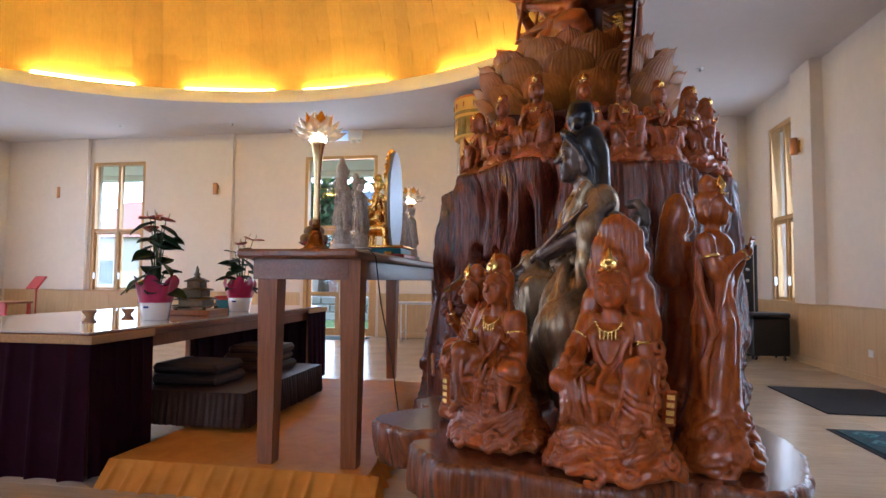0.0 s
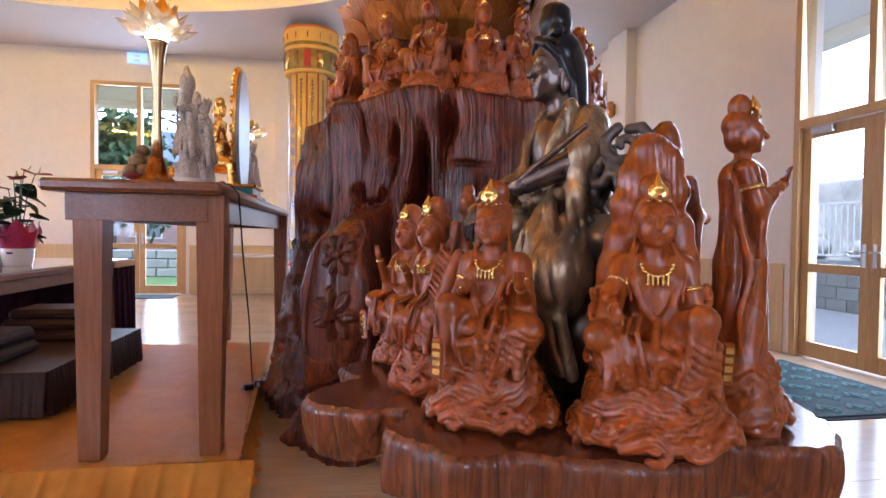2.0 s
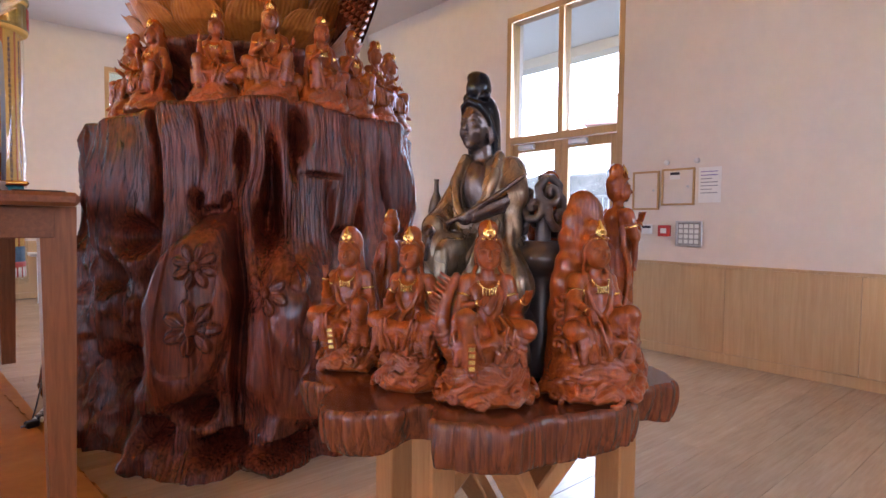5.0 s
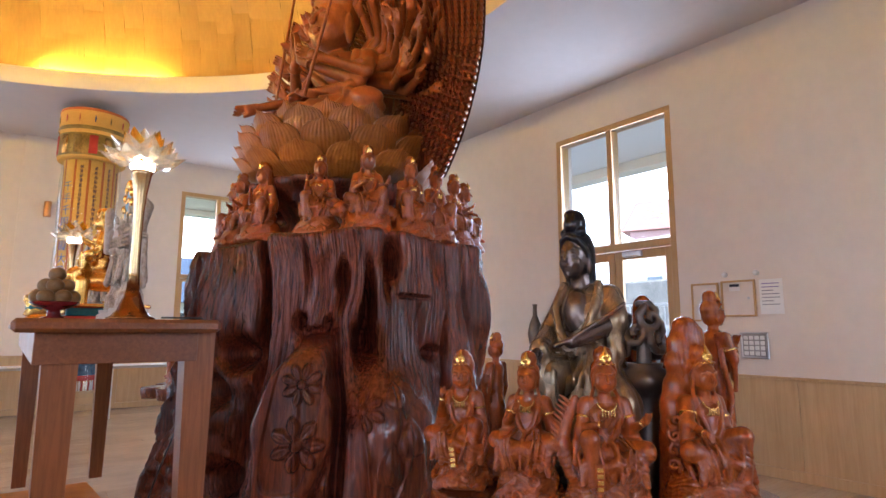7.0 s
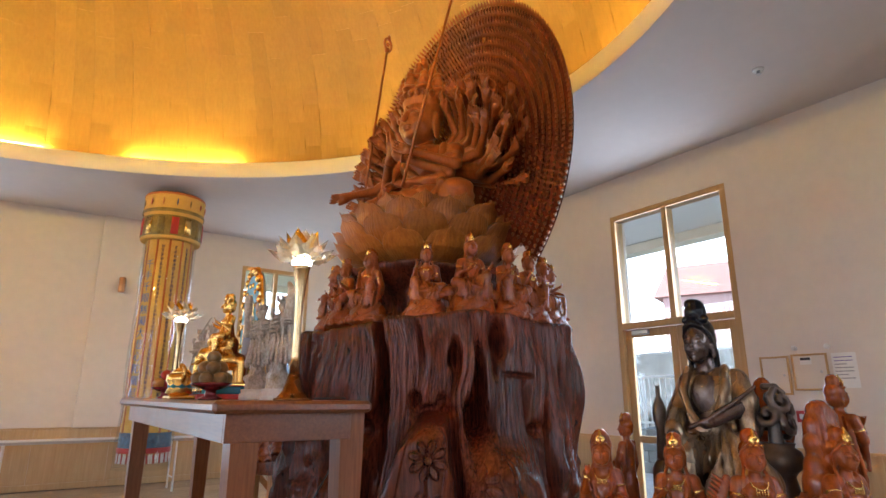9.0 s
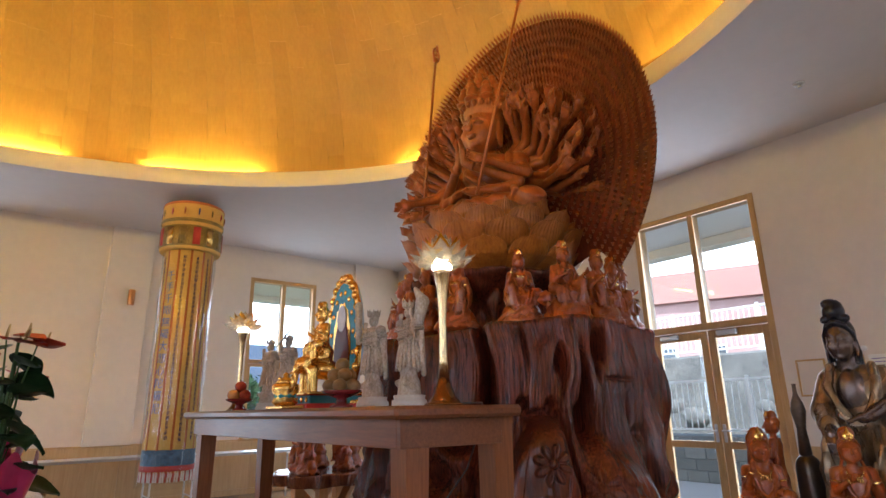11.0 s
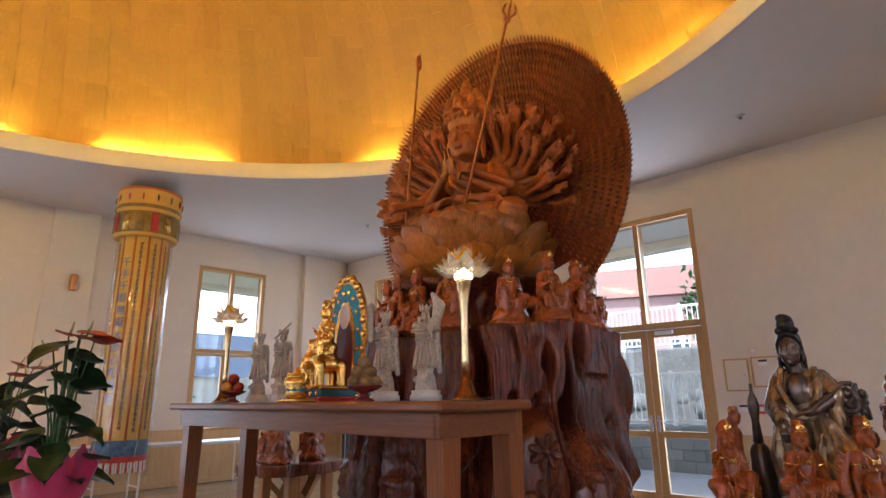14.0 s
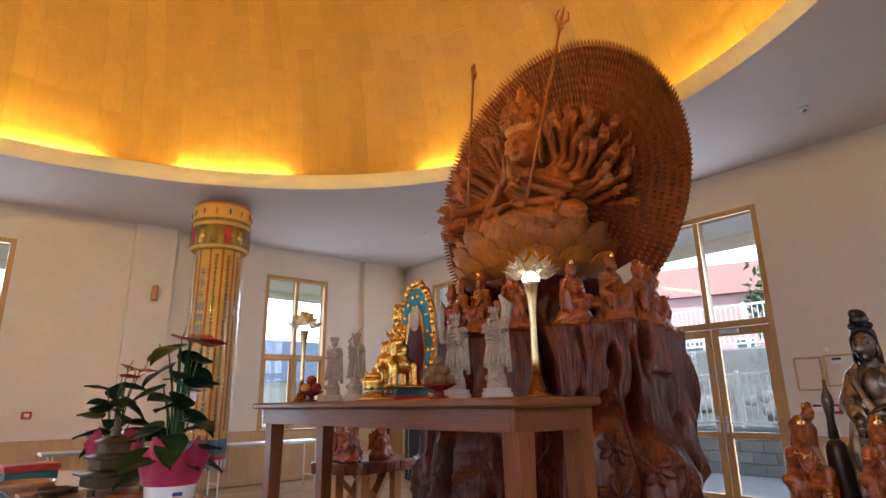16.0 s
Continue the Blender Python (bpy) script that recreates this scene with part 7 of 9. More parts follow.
def anthurium(x, y, seed, nleaf, nflow, hgt, label):
    rng = random.Random(seed)
    r = thing("anthurium_plant", label, "potted plant", "anthurium pots", pose(x, y, OZ))
    pot = part("pot", Geo().lathe([(0.07, 0.0), (0.092, 0.004), (0.104, 0.08), (0.11, 0.155), (0.106, 0.158), (0.098, 0.15), (0.09, 0.12)], 10), CERAMIC, r, "faceted white ceramic pot")
    part("pot_label", Geo().box(-0.02, 0.02, -0.1085, -0.104, 0.09, 0.105, 0.001), BLUEINK, pot)
    g = Geo()
    n = 48
    vs, fs = [], []
    for j in range(7):
        v = j / 6
        for i in range(n):
            a = 2 * math.pi * i / n
            rr = 0.113 + 0.030 * v + 0.014 * v * math.sin(7 * a + seed) + 0.004 * v * math.sin(17 * a)
            vs.append((rr * math.cos(a), rr * math.sin(a), 0.13 + 0.16 * v + 0.045 * v * math.sin(5 * a + 1)))
    for j in range(6):
        for i in range(n):
            fs.append((j * n + i, j * n + (i + 1) % n, (j + 1) * n + (i + 1) % n, (j + 1) * n + i))
    g.add(vs, fs, True)
    part("wrapper", g, WRAP, r, "crumpled magenta paper wrapper")
    part("soil", Geo().lathe([(0.095, 0.118), (0.05, 0.13), (0.001, 0.132)], 16), plain("potting_soil", (0.03, 0.02, 0.014), 0.95, 0, 0.4, 60, 0.6), r)
    leafs = [heart(s, s * 0.80, f) for s, f in ((0.15, 0.22), (0.17, 0.34), (0.125, 0.12))]
    leafs = [q.mesh("leaf", LEAF) for q in leafs]
    blo = heart(0.11, 0.11, 0.10).mesh("bloom", BLOOM)
    for i in range(nleaf):
        a = 2 * math.pi * i * 0.382 + rng.uniform(-0.3, 0.3)
        z = 0.20 + (hgt - 0.27) * (i / nleaf) + rng.uniform(-0.03, 0.03)
        rad = rng.uniform(0.02, 0.10) * (1.15 - 0.6 * i / nleaf)
        tip = Vector((rad * math.cos(a), rad * math.sin(a), z))
        part("stem", Geo().tube([(0.02 * math.cos(a), 0.02 * math.sin(a), 0.13), tip * 0.6 + Vector((0, 0, z * 0.18)), tip], [0.005, 0.004, 0.003], 6), STEM, r)
        part("leaf", leafs[i % 3], LEAF, r, mtx=Matrix.Translation(tip) @ pose(0, 0, 0, 0, 0, math.degrees(a)) @ pose(0, 0, 0, rng.uniform(-30, 30), rng.uniform(-16, 24), 0))
    for i in range(nflow):
        a = rng.uniform(0, 6.28)
        z = hgt * rng.uniform(0.84, 1.0)
        rad = rng.uniform(0.02, 0.13)
        tip = Vector((rad * math.cos(a), rad * math.sin(a), z))
        part("stem", Geo().tube([(0.01, 0.0, 0.13), tip * 0.55 + Vector((0, 0, z * 0.22)), tip], [0.004, 0.004, 0.003], 6), STEM, r)
        b = part("bloom", blo, BLOOM, r, "glossy red flower", mtx=Matrix.Translation(tip) @ pose(0, 0, 0, 0, 0, math.degrees(a) + rng.uniform(-60, 60)) @ pose(0, 0, 0, rng.uniform(-20, 20), rng.uniform(-12, 14), 0))
        part("spadix", Geo().tube([(0.02, 0, 0.004), (0.035, 0, 0.03), (0.04, 0, 0.055)], [0.006, 0.005, 0.003], 6), plain("spadix_yellow", (0.5, 0.4, 0.2), 0.5), b)


anthurium(-2.10, 4.05, 5, 26, 5, 0.78, "red anthurium in white pot with magenta wrapper")
anthurium(-2.10, 5.27, 9, 20, 4, 0.70, "smaller red anthurium in white ceramic pot")

# ---- bronze pagoda on a board ----
PG = plain("aged_bronze", (0.13, 0.095, 0.055), 0.4, 0.7, 0.4, 40, 0.3)
pg = thing("pagoda_censer", "small tiered bronze pagoda incense burner on wooden board", "incense burner", mtx=pose(-2.2, 4.72, OZ, 0, 0, 8))
part("board", Geo().box(-0.2, 0.2, -0.2, 0.2, 0, 0.045, 0.005), LEGW, pg)
for i, (w, z) in enumerate(((0.15, 0.07), (0.115, 0.15), (0.085, 0.225))):
    t = part("tier", Geo().box(-w * 0.72, w * 0.72, -w * 0.72, w * 0.72, z, z + 0.06, 0.006), PG, pg)
    part("eave", Geo().lathe([(w * 1.25, z + 0.055), (w * 1.28, z + 0.065), (w * 0.8, z + 0.08), (w * 0.6, z + 0.09)], 4, mtx=pose(0, 0, 0, 0, 0, 45)), PG, t)
part("spire", Geo().lathe([(0.03, 0.30), (0.036, 0.315), (0.02, 0.33), (0.03, 0.345), (0.012, 0.365), (0.016, 0.38), (0.003, 0.42)], 14), PG, pg)
for x in (-0.12, 0.12):
    for y in (-0.12, 0.12):
        part("foot", Geo().lathe([(0.022, 0.045), (0.016, 0.055), (0.02, 0.072)], 10, (x, y, 0)), PG, pg)

# bowls and cups on the glass
BOWLW = plain("glazed_bowl", (0.42, 0.22, 0.12), 0.25, 0, 0.25, 30, 0.05, coat=0.5)
for i, (x, y, rr, hh) in enumerate(((-2.72, 4.55, 0.055, 0.05), (-2.62, 4.75, 0.055, 0.05), (-2.52, 4.92, 0.05, 0.05), (-2.42, 4.82, 0.075, 0.075), (-2.5, 5.25, 0.15, 0.075), (-2.78, 4.2, 0.055, 0.05))):
    b = thing("offering_bowl", "small glazed brown offering bowl on the glass", "bowl", "offering bowls", pose(x, y, OZ))
    part("bowl", Geo().lathe([(rr * 0.45, 0), (rr * 0.5, hh * 0.15), (rr * 0.9, hh * 0.7), (rr, hh), (rr * 0.94, hh), (rr * 0.8, hh * 0.7), (rr * 0.2, hh * 0.3)], 22), BOWLW if i != 3 else PG, b)
tr_ = thing("scripture_box", "red and blue cloth-covered box", "box", mtx=pose(-2.45, 5.75, OZ, 0, 0, 10))
part("lower_case", Geo().box(-0.14, 0.14, -0.1, 0.1, 0, 0.09, 0.006), TEAL, tr_)
part("lid", Geo().box(-0.15, 0.15, -0.11, 0.11, 0.09, 0.13, 0.008), RED, tr_)

# ---- altar table things ----
def crystal(name, col):
    """Cut glass that also spreads the light of the bulb within."""
    m = bpy.data.materials.new(name)
    m.use_nodes = True
    t = m.node_tree
    t.nodes.clear()
    out, mx, gl, tl = (t.nodes.new("ShaderNode" + k) for k in ("OutputMaterial", "MixShader", "BsdfGlass", "BsdfTranslucent"))
    gl.inputs["Color"].default_value, tl.inputs["Color"].default_value = (*col, 1), (*col, 1)
    gl.inputs["Roughness"].default_value, gl.inputs["IOR"].default_value = 0.04, 1.45
    mx.inputs[0].default_value = 0.24
    link(t, gl.outputs[0], mx.inputs[1])
    link(t, tl.outputs[0], mx.inputs[2])
    link(t, mx.outputs[0], out.inputs[0])
    return m


CRYSTAL = crystal("crystal", (0.97, 0.95, 0.90))
# yellow tint of the inner petals stands for reflections within clear crystal
YELLOW_GLINT = crystal("yellow_glint_crystal", (0.95, 0.66, 0.08))
BULB = emitter("lamp_bulb", (1.0, 0.88, 0.62), 16.0)


def cut_petal(L, W, T):
    g = Geo()
    g.add([(0, 0, 0), (L * 0.5, W, 0), (L, 0, L * 0.1), (L * 0.5, -W, 0), (L * 0.52, 0, T), (L * 0.48, 0, -T)],
          [(0, 4, 1), (1, 4, 2), (2, 4, 3), (3, 4, 0), (0, 1, 5), (1, 2, 5), (2, 3, 5), (3, 0, 5)])
    return g


PET = cut_petal(0.130, 0.046, 0.020).mesh("crystal_petal", CRYSTAL)
PETA = cut_petal(0.14, 0.046, 0.020).mesh("crystal_petal", YELLOW_GLINT)


def lotus_lamp(x, y):
    r = thing("lotus_lamp", "tall brass lamp with lit crystal lotus shade", "table lamp", "pair of lotus lamps", pose(x, y, TZ))
    part("lamp_foot", Geo().lathe([(0.088, 0), (0.090, 0.008), (0.074, 0.014), (0.052, 0.04), (0.036, 0.085), (0.027, 0.115)], 10), plain("amber_brass", (0.26, 0.12, 0.045), 0.22, 1.0), r, "amber-coloured faceted foot")
    part("stem", Geo().lathe([(0.025, 0.112), (0.020, 0.2), (0.018, 0.32), (0.020, 0.44), (0.026, 0.52), (0.038, 0.60), (0.044, 0.615), (0.036, 0.62)], 24), BRASS, r)
    part("light_cup", Geo().lathe([(0.036, 0.618), (0.046, 0.626), (0.047, 0.640), (0.036, 0.650), (0.012, 0.654)], 20), BULB, r, "glowing lamp cup")
    for n, tilt, me, z, rr in ((10, -14, PET, 0.645, 0.045), (8, -40, PET, 0.655, 0.035), (5, -58, PETA, 0.66, 0.02), (6, -72, PET, 0.665, 0.018)):
        for i in range(n):
            part("crystal_petal", me, CRYSTAL, r, mtx=pose(0, 0, 0, 0, 0, 360 * (i + 0.5 * (n == 6)) / n + tilt) @ pose(rr, 0, z, 0, tilt, 0))


lotus_lamp(-0.54, 3.27)
lotus_lamp(-0.575, 5.87)


def king(x, y, seed, arm, extra, label):
    rng = random.Random(seed)
    h = 0.47
    u = standing(h, seed, arm, False, False, 0, 1.15)
    q = []
    q += [("c", (-0.022, -0.01, 0.06), (-0.03, 0, 0.2), 0.022, 0.03, 0.01, 0), ("c", (0.022, -0.01, 0.06), (0.03, 0, 0.2), 0.022, 0.03, 0.01, 0), ("e", (0, 0, 0.2), (0.062, 0.048, 0.05), 0.02, 0), ("e", (0, 0.0, 0.33), (0.055, 0.042, 0.05), 0.015, 0)]
    for i in range(9):
        a = 2 * math.pi * i / 9
        q.append(("c", (0.028 * math.cos(a), 0.028 * math.sin(a), 0.445), (0.036 * math.cos(a), 0.036 * math.sin(a), 0.474), 0.009, 0.003, 0.001, 0))
    for i in range(16):
        a = 2 * math.pi * i / 16
        q.append(("e", (0.052 * math.cos(a), 0.044 * math.sin(a), 0.262), (0.009, 0.009, 0.010), 0.001, 0))
        q += chain([(0.05 * math.cos(a), 0.042 * math.sin(a), 0.25), (0.064 * math.cos(a), 0.054 * math.sin(a), 0.18), (0.070 * math.cos(a), 0.060 * math.sin(a), 0.125 + 0.012 * (i % 2))], 0.007, 0.009, 0.002)
    for i in range(5):
        for k in range(4):
            q.append(("e", (-0.034 + 0.017 * i, -0.044 - 0.004 * math.cos(i - 2), 0.285 + 0.02 * k), (0.0085, 0.006, 0.0085), 0.001, 0))
    for w in (-1, 1):
        q += [("e", (w * 0.062, 0.0, 0.362), (0.030, 0.030, 0.022), 0.003, 0), ("c", (w * 0.03, -0.01, 0.06), (w * 0.032, -0.045, 0.058), 0.020, 0.016, 0.006, 0)]
        for k in range(3):
            q.append(("e", (w * (0.068 + 0.004 * k), 0.0, 0.352 - 0.014 * k), (0.026, 0.030, 0.005), 0.001, 0))
    q += chain([(0, -0.055, 0.39), (0, -0.058, 0.37), (0, -0.05, 0.345)], 0.013, 0.004, 0.002)
    q += [("c", (-0.06, 0.02, 0.33), (-0.075, 0.03, 0.1), 0.02, 0.012, 0.01, 0), ("c", (0.06, 0.02, 0.33), (0.075, 0.03, 0.1), 0.02, 0.012, 0.01, 0)]
    if extra == "scarf":
        q += [("c", (0.07, 0.0, 0.36), (0.09, 0.01, 0.46), 0.026, 0.034, 0.01, 0), ("c", (0.09, 0.01, 0.46), (0.05, 0.0, 0.53), 0.03, 0.012, 0.01, 0)]
    if extra == "pole":
        q += [("c", (-0.07, -0.05, 0.30), (-0.075, -0.05, 0.50), 0.016, 0.022, 0.006, 0), ("e", (-0.075, -0.05, 0.5), (0.02, 0.02, 0.03), 0.005, 0)]
    if extra == "sword":
        q += [("c", (0.02, -0.09, 0.40), (0.2, -0.09, 0.50), 0.008, 0.005, 0.003, 0)]
    q += [("c", (0, 0, 0.0), (0, 0, 0.05), 0.06, 0.055, 0.01, 0)]
    figure("guardian_statue", u + q, h, x, y, TZ + 0.055, (-1, -0.12), [IVORY, IVORY], label, "four guardians", 165, 0.05, True)
    b = thing("statue_plinth", "octagonal pale stone plinth under a guardian", "plinth", "guardian plinths", pose(x, y, TZ))
    part("base", Geo().lathe([(0.085, 0), (0.09, 0.006), (0.088, 0.03), (0.078, 0.036), (0.082, 0.05), (0.08, 0.055)], 8), plain("pale_stone", (0.58, 0.54, 0.50), 0.6, 0, 0.15, 40, 0.2), b)


king(-0.5, 3.60, 61, 1, "scarf", "grey ivory-coloured guardian statue lifting a scarf")
king(-0.5, 3.95, 62, 2, "pole", "grey ivory-coloured guardian statue holding a short pole")
king(-0.48, 5.16, 63, 1, "sword", "grey ivory-coloured guardian statue with raised sword")
king(-0.48, 5.50, 64, 2, "", "grey ivory-coloured guardian statue with folded arms")

# gilded figure riding a beast before a mandorla
gx, gy = -0.52, 4.5
u = seated(0.47, 71, 0, 0, "wave", bw=0.15, bh=0.06)
u += [("e", (0, 0.03, -0.07), (0.085, 0.12, 0.06), 0.03, 0), ("e", (0.0, -0.11, -0.04), (0.045, 0.05, 0.05), 0.015, 0), ("c", (0, -0.15, -0.06), (0, -0.165, -0.2), 0.022, 0.014, 0.01, 0)]
for q in (-1, 1):
    u += [("e", (q * 0.05, -0.10, -0.045), (0.012, 0.03, 0.045), 0.006, 0), ("c", (q * 0.02, -0.15, -0.08), (q * 0.024, -0.19, -0.10), 0.008, 0.003, 0.004, 0)]
for sx in (-0.06, 0.06):
    for sy in (-0.07, 0.10):
        u.append(("c", (sx, sy, -0.08), (sx * 1.05, sy, -0.20), 0.036, 0.030, 0.015, 0))
for i in range(9):
    a = math.pi * (i / 8)
    u.append(("c", (0.028 * math.cos(a), -0.01, 0.305), (0.048 * math.cos(a), -0.005, 0.335 + 0.025 * math.sin(a)), 0.010, 0.003, 0.003, 0))
me = skin("gilded_statue", u, 0.0036, [GOLD, GOLD], folds(0.4))
tagged(part("gilded_statue", me, GOLD, None, "", pose(gx - 0.02, gy + 0.02, TZ + 0.305, 0, 0, -90 - 4)), "gilded seated statue riding an elephant-shaped mount", "statue")
bs = thing("painted_pedestal", "gilt and teal painted pedestal with red base", "pedestal", mtx=pose(gx + 0.05, gy, TZ))
part("red_base", Geo().box(-0.26, 0.2, -0.2, 0.2, 0, 0.03, 0.006), RED, bs)
part("teal_band", Geo().box(-0.22, 0.17, -0.17, 0.17, 0.03, 0.075, 0.006), TEAL, bs)
part("gilt_edge", Geo().box(-0.24, 0.19, -0.19, 0.19, 0.075, 0.098, 0.008), GOLD, bs)
for i in range(5):
    part("gilt_flower", Geo().ball((-0.222, -0.13 + 0.065 * i, 0.052), 0.016, 10, 6, (0.4, 1, 1)), GOLD, bs)
md = thing("mandorla", "tall gilt mandorla with blue inlay and oval mirror", "mandorla", mtx=pose(-0.40, 4.47, TZ))


def oval(ry, rz, cz, x0, x1, n=48, wob=0.0):
    g = Geo()
    vs = []
    for x in (x0, x1):
        for i in range(n):
            a = 2 * math.pi * i / n
            k = 1 + wob * math.cos(14 * a)
            vs.append((x, ry * k * math.cos(a), cz + rz * k * math.sin(a)))
    fs = [(i, (i + 1) % n, n + (i + 1) % n, n + i) for i in range(n)] + [tuple(range(n))[::-1], tuple(range(n, 2 * n))]
    return g.add(vs, fs)


part("board", oval(0.205, 0.40, 0.43, 0.006, 0.026), plain("silver_back", (0.34, 0.40, 0.48), 0.35, 0.3), md, "plain grey-blue back board")
part("frame", oval(0.215, 0.42, 0.43, -0.014, 0.006, 112, 0.02), GOLD, md)
part("inlay", oval(0.175, 0.37, 0.42, -0.018, -0.0145), plain("blue_inlay", (0.03, 0.28, 0.45), 0.3, 0, 0.4, 60, 0.2), md, "turquoise blue inlay")
part("inner_frame", oval(0.115, 0.30, 0.36, -0.022, -0.0185, 90, 0.03), GOLD, md)
part("red_field", oval(0.095, 0.26, 0.30, -0.025, -0.0225), plain("maroon_field", (0.10, 0.012, 0.02), 0.4), md, "dark maroon field")
part("oval_mirror", oval(0.055, 0.085, 0.56, -0.028, -0.0255), plain("pearl_oval", (0.62, 0.55, 0.55), 0.2), md, "pale pearl oval")
for i in range(26):
    a = 2 * math.pi * i / 26
    part("scroll", Geo().ball((-0.02, 0.195 * math.cos(a), 0.43 + 0.395 * math.sin(a)), 0.026, 10, 6, (0.6, 1, 1)), GOLD, md)
for i in range(16):
    a = 2 * math.pi * (i + 0.5) / 16
    part("scroll", Geo().ball((-0.02, 0.145 * math.cos(a), 0.40 + 0.33 * math.sin(a)), 0.018, 8, 6, (0.5, 1, 1)), GOLD, md)
part("stand", Geo().box(-0.03, 0.04, -0.16, 0.16, 0.0, 0.05, 0.008), GOLD, md)
ce = thing("gilt_censer", "ornate gilt incense burner on a small stand", "incense burner", mtx=pose(-0.80, 4.42, TZ))
part("stand", Geo().box(-0.07, 0.07, -0.11, 0.11, 0.0, 0.02, 0.006), GOLD, ce)
part("drum", Geo().lathe([(0.05, 0.02), (0.075, 0.035), (0.06, 0.07), (0.08, 0.11), (0.075, 0.14), (0.05, 0.145)], 24), GOLD, ce)
part("teal_panel", Geo().lathe([(0.064, 0.062), (0.0665, 0.068), (0.068, 0.082), (0.066, 0.086)], 8, cap=False), TEAL, ce)
for s in (-1, 1):
    part("handle", Geo().tube([(0, s * 0.07, 0.10), (0, s * 0.10, 0.12), (0, s * 0.10, 0.17), (0, s * 0.085, 0.18)], 0.01, 8), GOLD, ce)
part("lid", Geo().lathe([(0.06, 0.145), (0.045, 0.165), (0.015, 0.18), (0.018, 0.195), (0.002, 0.21)], 20), GOLD, ce)


def fruit_stand(x, y, mat, rr, rows, label, cat):
    r = thing("fruit_stand", label, cat, "fruit stands", pose(x, y, TZ))
    part("dish", Geo().lathe([(0.055, 0), (0.058, 0.008), (0.03, 0.02), (0.026, 0.045), (0.075, 0.062), (0.10, 0.078), (0.097, 0.084), (0.06, 0.07), (0.01, 0.066)], 24), plain("red_lacquer", (0.16, 0.012, 0.014), 0.2, 0, 0.15, 20, 0.0, coat=0.6), r, "dark red lacquer footed dish")
    z = 0.075 + rr * 0.8
    for n, ring in rows:
        for i in range(n):
            a = 2 * math.pi * i / n + z * 9
            part("fruit", Geo().ball((ring * math.cos(a), ring * math.sin(a), z), rr, 16, 10, (1, 1, 0.93)), mat[i % len(mat)], r)
        z += rr * 1.45


APPLE = [grained("apple_red", (0.25, 0.015, 0.012), (0.42, 0.05, 0.02), 0.22, (3, 3, 3), 8, 0.0, 0.3), grained("apple_yellow", (0.5, 0.18, 0.03), (0.6, 0.30, 0.08), 0.22, (3, 3, 3), 8, 0.0, 0.3)]
PEAR = [grained("brown_pear", (0.15, 0.080, 0.026), (0.25, 0.145, 0.055), 0.45, (5, 5, 5), 8, 0.1, 0.2)]
fruit_stand(-0.705, 5.45, APPLE, 0.042, ((3, 0.048), (1, 0.0)), "red apples piled on a lacquer dish", "fruit")
fruit_stand(-0.77, 3.80, PEAR, 0.036, ((6, 0.064), (4, 0.038), (1, 0.0)), "brown pears piled on a lacquer dish", "fruit")

# cables and adapters by the table
g = Geo().tube([(-0.42, 3.3, TZ + 0.01), (-0.25, 3.34, TZ + 0.012), (-0.215, 3.36, TZ - 0.03), (-0.22, 3.5, 1.0), (-0.25, 3.9, 0.6), (-0.28, 4.2, 0.25), (-0.29, 4.3, PZ + 0.02)], 0.004, 6)
solo("lamp_cable", g, BLACK, "thin black lamp cable hanging from the table", "cable")
for x, y in ((-0.30, 4.22), (-0.25, 4.30)):
    t = thing("plug_adapter", "black plug adapter on the gold cloth", "adapter", "adapters", pose(x, y, PZ, 0, 0, 20))
    part("case", Geo().box(-0.03, 0.03, -0.022, 0.022, 0, 0.035, 0.006), BLACK, t)
    part("pin", Geo().box(-0.05, -0.03, -0.005, 0.005, 0.012, 0.02, 0.001), STEEL, t)
sp = thing("power_strip", "white power strip lying on the cloth", "power strip", mtx=pose(-0.24, 4.36, PZ, 0, 0, 70))
part("body", Geo().box(-0.09, 0.09, -0.025, 0.025, 0, 0.03, 0.006), WHITE, sp)
for i in range(3):
    part("socket", Geo().lathe([(0.014, 0.0302), (0.014, 0.032)], 12, (-0.05 + 0.05 * i, 0, 0)), BLACK, sp)

# ---- hanging brocade banner ----
YEL = grained("yellow_brocade", (0.56, 0.32, 0.065), (0.74, 0.48, 0.14), 0.75, (30, 30, 30), 3, 0.15, 0.15, spec=0.15)
ORG = plain("orange_band", (0.50, 0.13, 0.025), 0.5, 0, 0.2, 40, 0.1)
GRN = plain("green_gold_brocade", (0.34, 0.24, 0.06), 0.4, 0.3, 0.5, 60, 0.3)
bx, by, br = -0.225, 9.3, 0.305
bn = thing("hanging_banner", "tall yellow brocade cylinder banner with lettered strips, wrapped in clear film", "banner", mtx=pose(bx, by, 0, 0, 0, 0))
part("shaft", Geo().lathe([(br - 0.01, 0.60), (br, 0.61), (br, 3.42), (br - 0.01, 3.43)], 48), YEL, bn)
cap_ = part("valance", Geo().lathe([(0.375, 3.40), (0.390, 3.42), (0.385, 3.78), (0.395, 3.80), (0.395, 4.02), (0.385, 4.06), (0.335, 4.07)], 48), YEL, bn, "gold and green brocade valance")
part("brocade_band", Geo().lathe([(0.392, 3.44), (0.396, 3.45), (0.391, 3.72), (0.388, 3.73)], 48, cap=False), GRN, cap_)
part("red_edge", Geo().lathe([(0.397, 4.025), (0.401, 4.035), (0.391, 4.062), (0.385, 4.066)], 48, cap=False), ORG, cap_)
part("dark_edge", Geo().lathe([(0.399, 3.775), (0.404, 3.785), (0.404, 3.815), (0.399, 3.825)], 48, cap=False), GRN, cap_)


